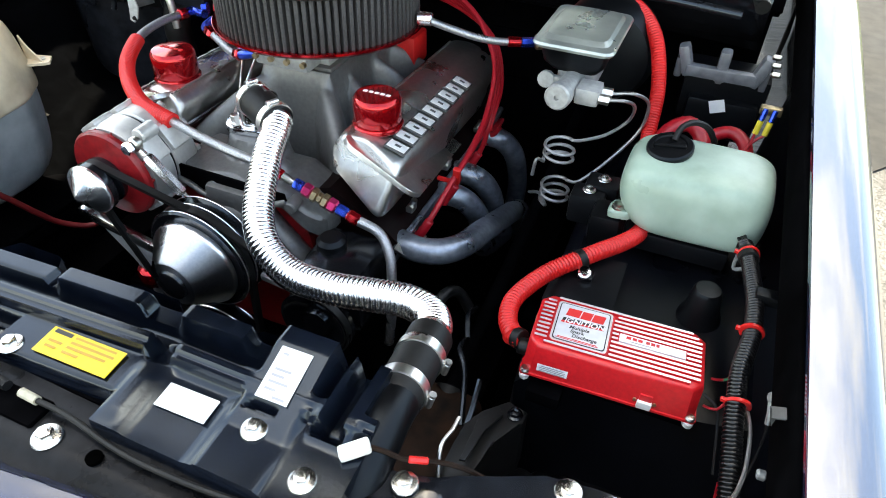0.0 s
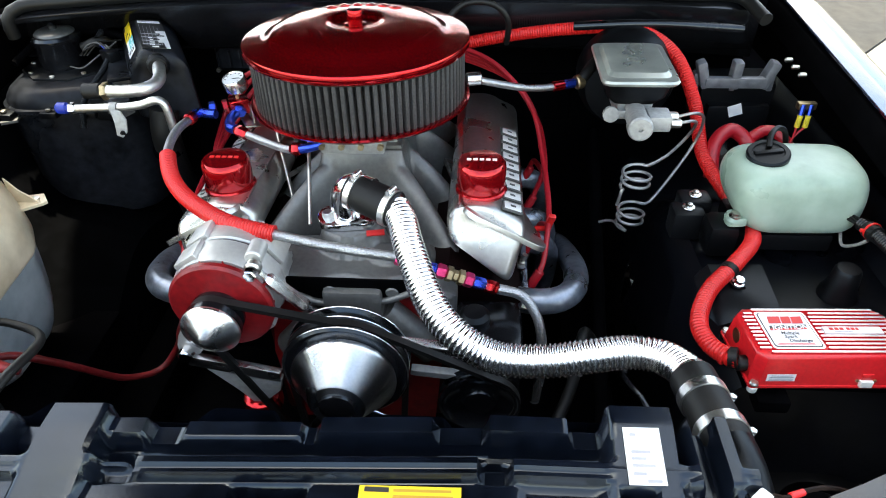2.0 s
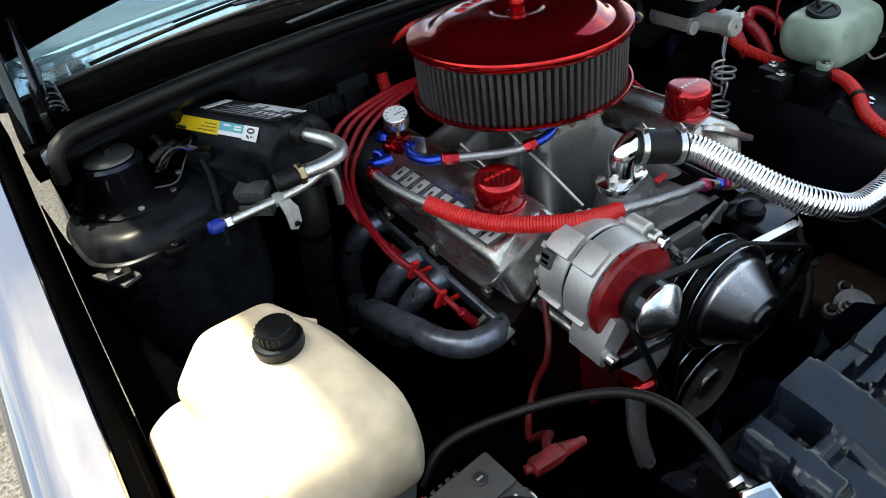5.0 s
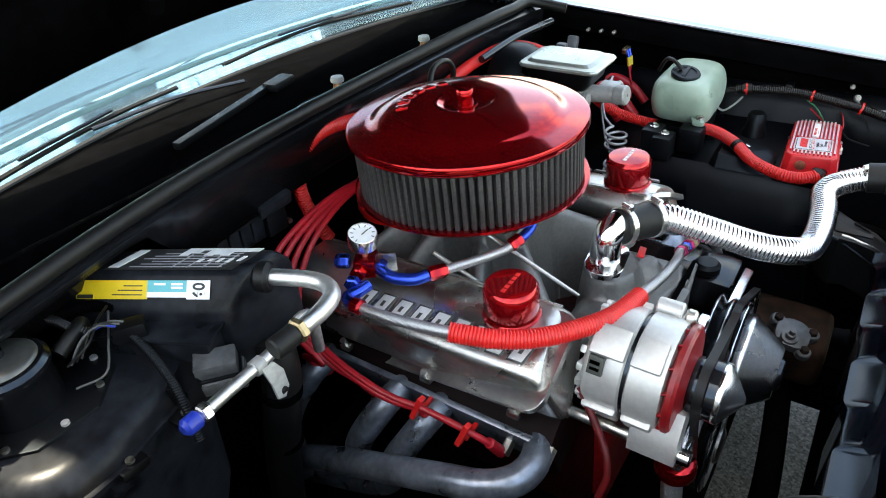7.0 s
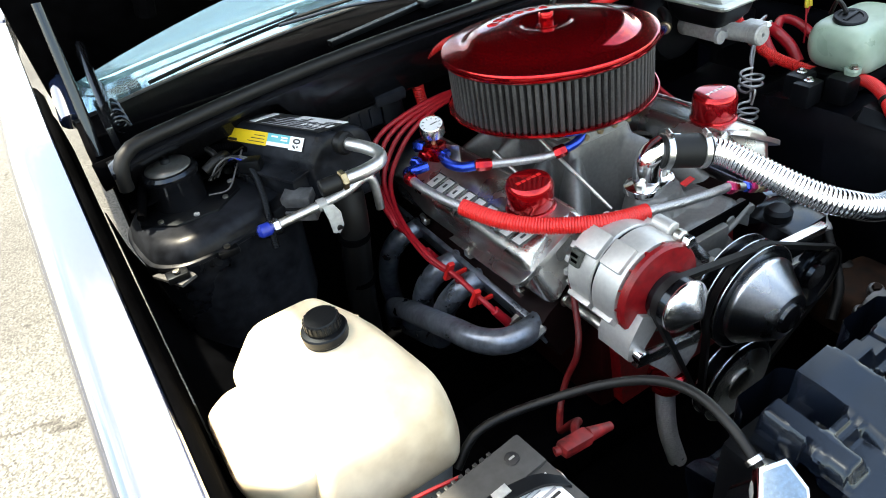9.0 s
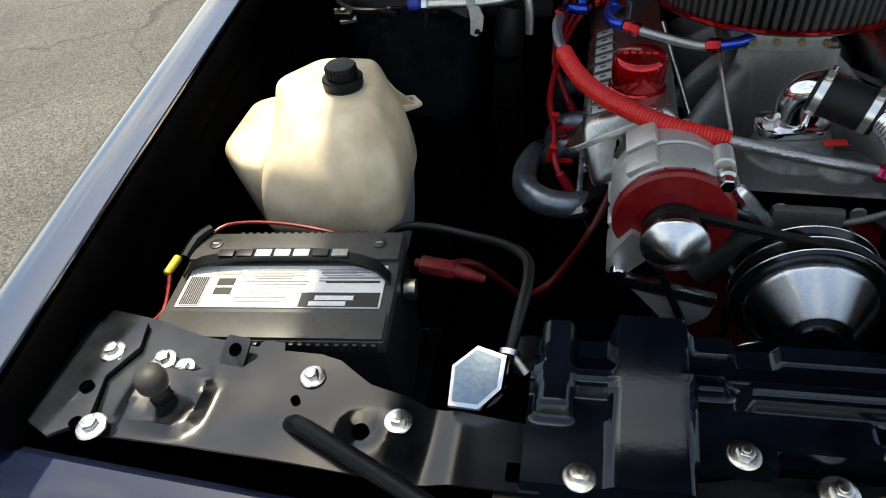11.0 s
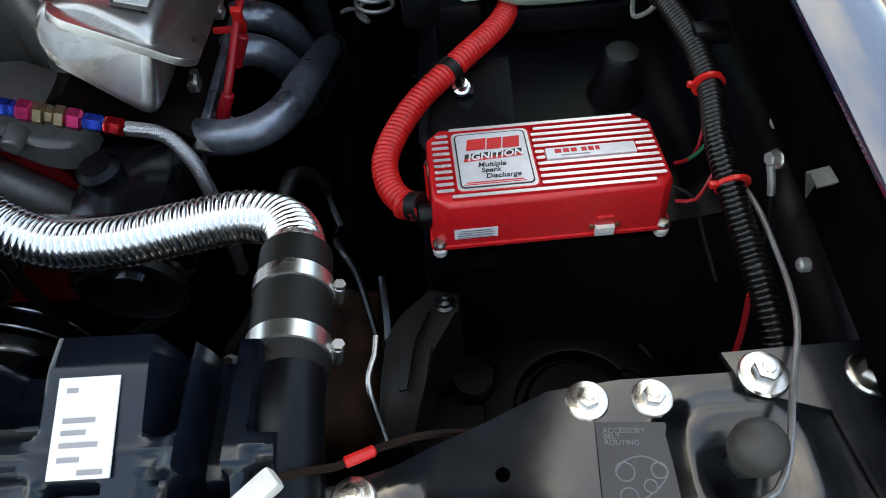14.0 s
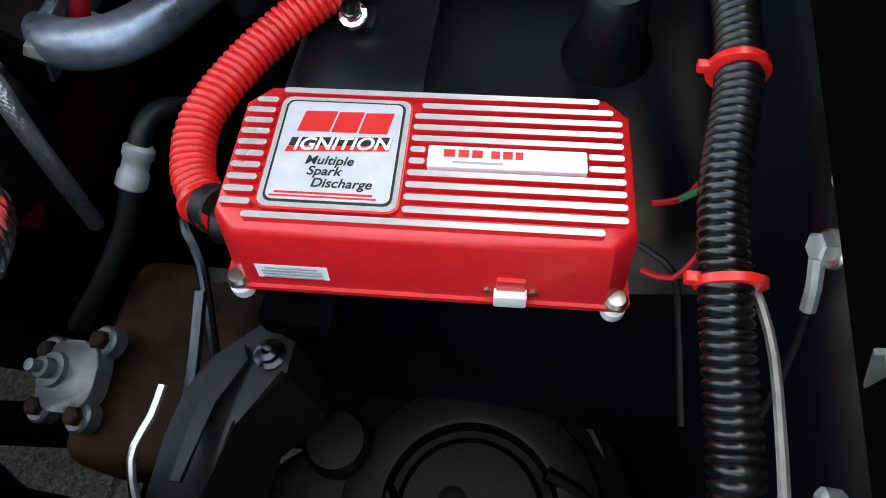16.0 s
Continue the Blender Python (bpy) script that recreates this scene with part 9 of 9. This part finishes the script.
# motor and connector leads
W1 = [(BX + 0.04, BY - 0.02, 0.905), (BX + 0.065, BY - 0.03, 0.922), (BX + 0.09, BY - 0.01, 0.928), (BX + 0.115, BY + 0.01, 0.925)]
solo("blower_wire", tube(W1, 0.0016, 6, 0.006), RUBBER, W1[0], "dark wire from the blower motor", "wire", "blower wires")
solo("blower_wire", tube([(BX + 0.03, BY - 0.045, 0.893), (BX + 0.06, BY - 0.055, 0.895), (BX + 0.085, BY - 0.03, 0.91), (BX + 0.11, BY + 0.0, 0.925)], 0.0014, 6, 0.006), GREY_DUST, (BX + 0.03, BY - 0.045, 0.89), "grey wire from the blower motor", "wire", "blower wires")
cn = thing("blower_connector", (-0.485, 0.165, 0.90), "black wiring connector beside the evaporator box", "connector")
part("shell", box((-0.505, 0.155, 0.912), (0.036, 0.022, 0.020), 0.003, pose(0, 0, 0, 0, 0, -35)), BLACK_PLASTIC, cn)
part("tail", tube([(-0.507, 0.158, 0.910), (-0.508, 0.146, 0.906), (-0.509, 0.122, 0.896), (-0.515, 0.090, 0.884), (-0.521, 0.066, 0.872), (-0.527, 0.048, 0.852), (-0.531, 0.038, 0.82)], 0.0056, 12, ribs=0.0008, pitch=0.003), BLACK_PLASTIC, cn, "black corrugated conduit")
for k, mt in enumerate((GREY_DUST, RUBBER, RUBBER)):
    part("lead", tube([(-0.512 + 0.004 * k, 0.160, 0.916), (-0.530 + 0.003 * k, 0.168, 0.930), (-0.553 + 0.008 * k, 0.168 + 0.004 * k, 0.925), (-0.572 + 0.006 * k, 0.168, 0.905)], 0.0016, 6, 0.006), mt, cn)
solo("black_loom", tube([(-0.69, 0.14, 0.90), (-0.66, 0.21, 0.925), (-0.60, 0.232, 0.93), (-0.52, 0.225, 0.925), (-0.49, 0.20, 0.915)], 0.007, 12, ribs=0.0010, pitch=0.004), BLACK_SATIN, (-0.69, 0.14, 0.9), "black corrugated loom behind the blower", "wiring loom")
hcase = thing("heater_case", (-0.25, 0.275, 0.86), "blue-black moulded heater case with ribs on the firewall", "heater case")
part("case", loft([[(x0, y, z0), (x1, y, z0), (x1, y, z1), (x0, y, z1)] for y, x0, x1, z0, z1 in ((0.280, -0.350, -0.165, 0.835, 0.905), (0.262, -0.348, -0.167, 0.838, 0.902), (0.246, -0.338, -0.178, 0.848, 0.894), (0.243, -0.332, -0.184, 0.853, 0.889))]), HVAC_PLASTIC, hcase)
for k in range(5):
    part("rib", box((-0.335 + 0.022 * k, 0.242, 0.871), (0.005, 0.008, 0.034), 0.0015), HVAC_PLASTIC, hcase)
part("upper_step", box((-0.205, 0.250, 0.905), (0.065, 0.050, 0.022), 0.005, pose(0, 0, 0, 12, 0, 0)), HVAC_PLASTIC, hcase)
part("cover", box((-0.205, 0.238, 0.870), (0.040, 0.012, 0.040), 0.004), BLACK_PLASTIC, hcase)
for x, z in ((-0.342, 0.896), (-0.250, 0.898), (-0.172, 0.850), (-0.342, 0.846)):
    part("case_screw", rod((x, 0.250, z), (x, 0.243, z), 0.0045, segs=8), ZINC, hcase)
solo("hood_prop", rod((-0.705, 0.27, 0.965), (-0.690, 0.33, 1.19), 0.008, segs=12), BLACK_SHEET, (-0.705, 0.27, 0.965), "black gas strut holding the hood", "gas strut")

# oil filter tower and lower hose seen beside the alternator
of = thing("hose_fitting", (-0.117, -0.386, 0.55), "red anodised hose end on a braided hose", "hose fitting")
part("collar", lathe([(0.020, 0), (0.027, 0.004), (0.029, 0.012), (0.029, 0.024), (0.026, 0.032), (0.019, 0.036)], align((-0.118, -0.387, 0.614), (-0.117, -0.386, 0.57)), 24), RED_ANOD, of)
part("hose", tube([(-0.117, -0.386, 0.575), (-0.117, -0.388, 0.54), (-0.112, -0.395, 0.47), (-0.10, -0.41, 0.40)], 0.0155, 16, ribs=0.0012, pitch=0.0045), BRAID, of, "braided lower hose", angle=60)
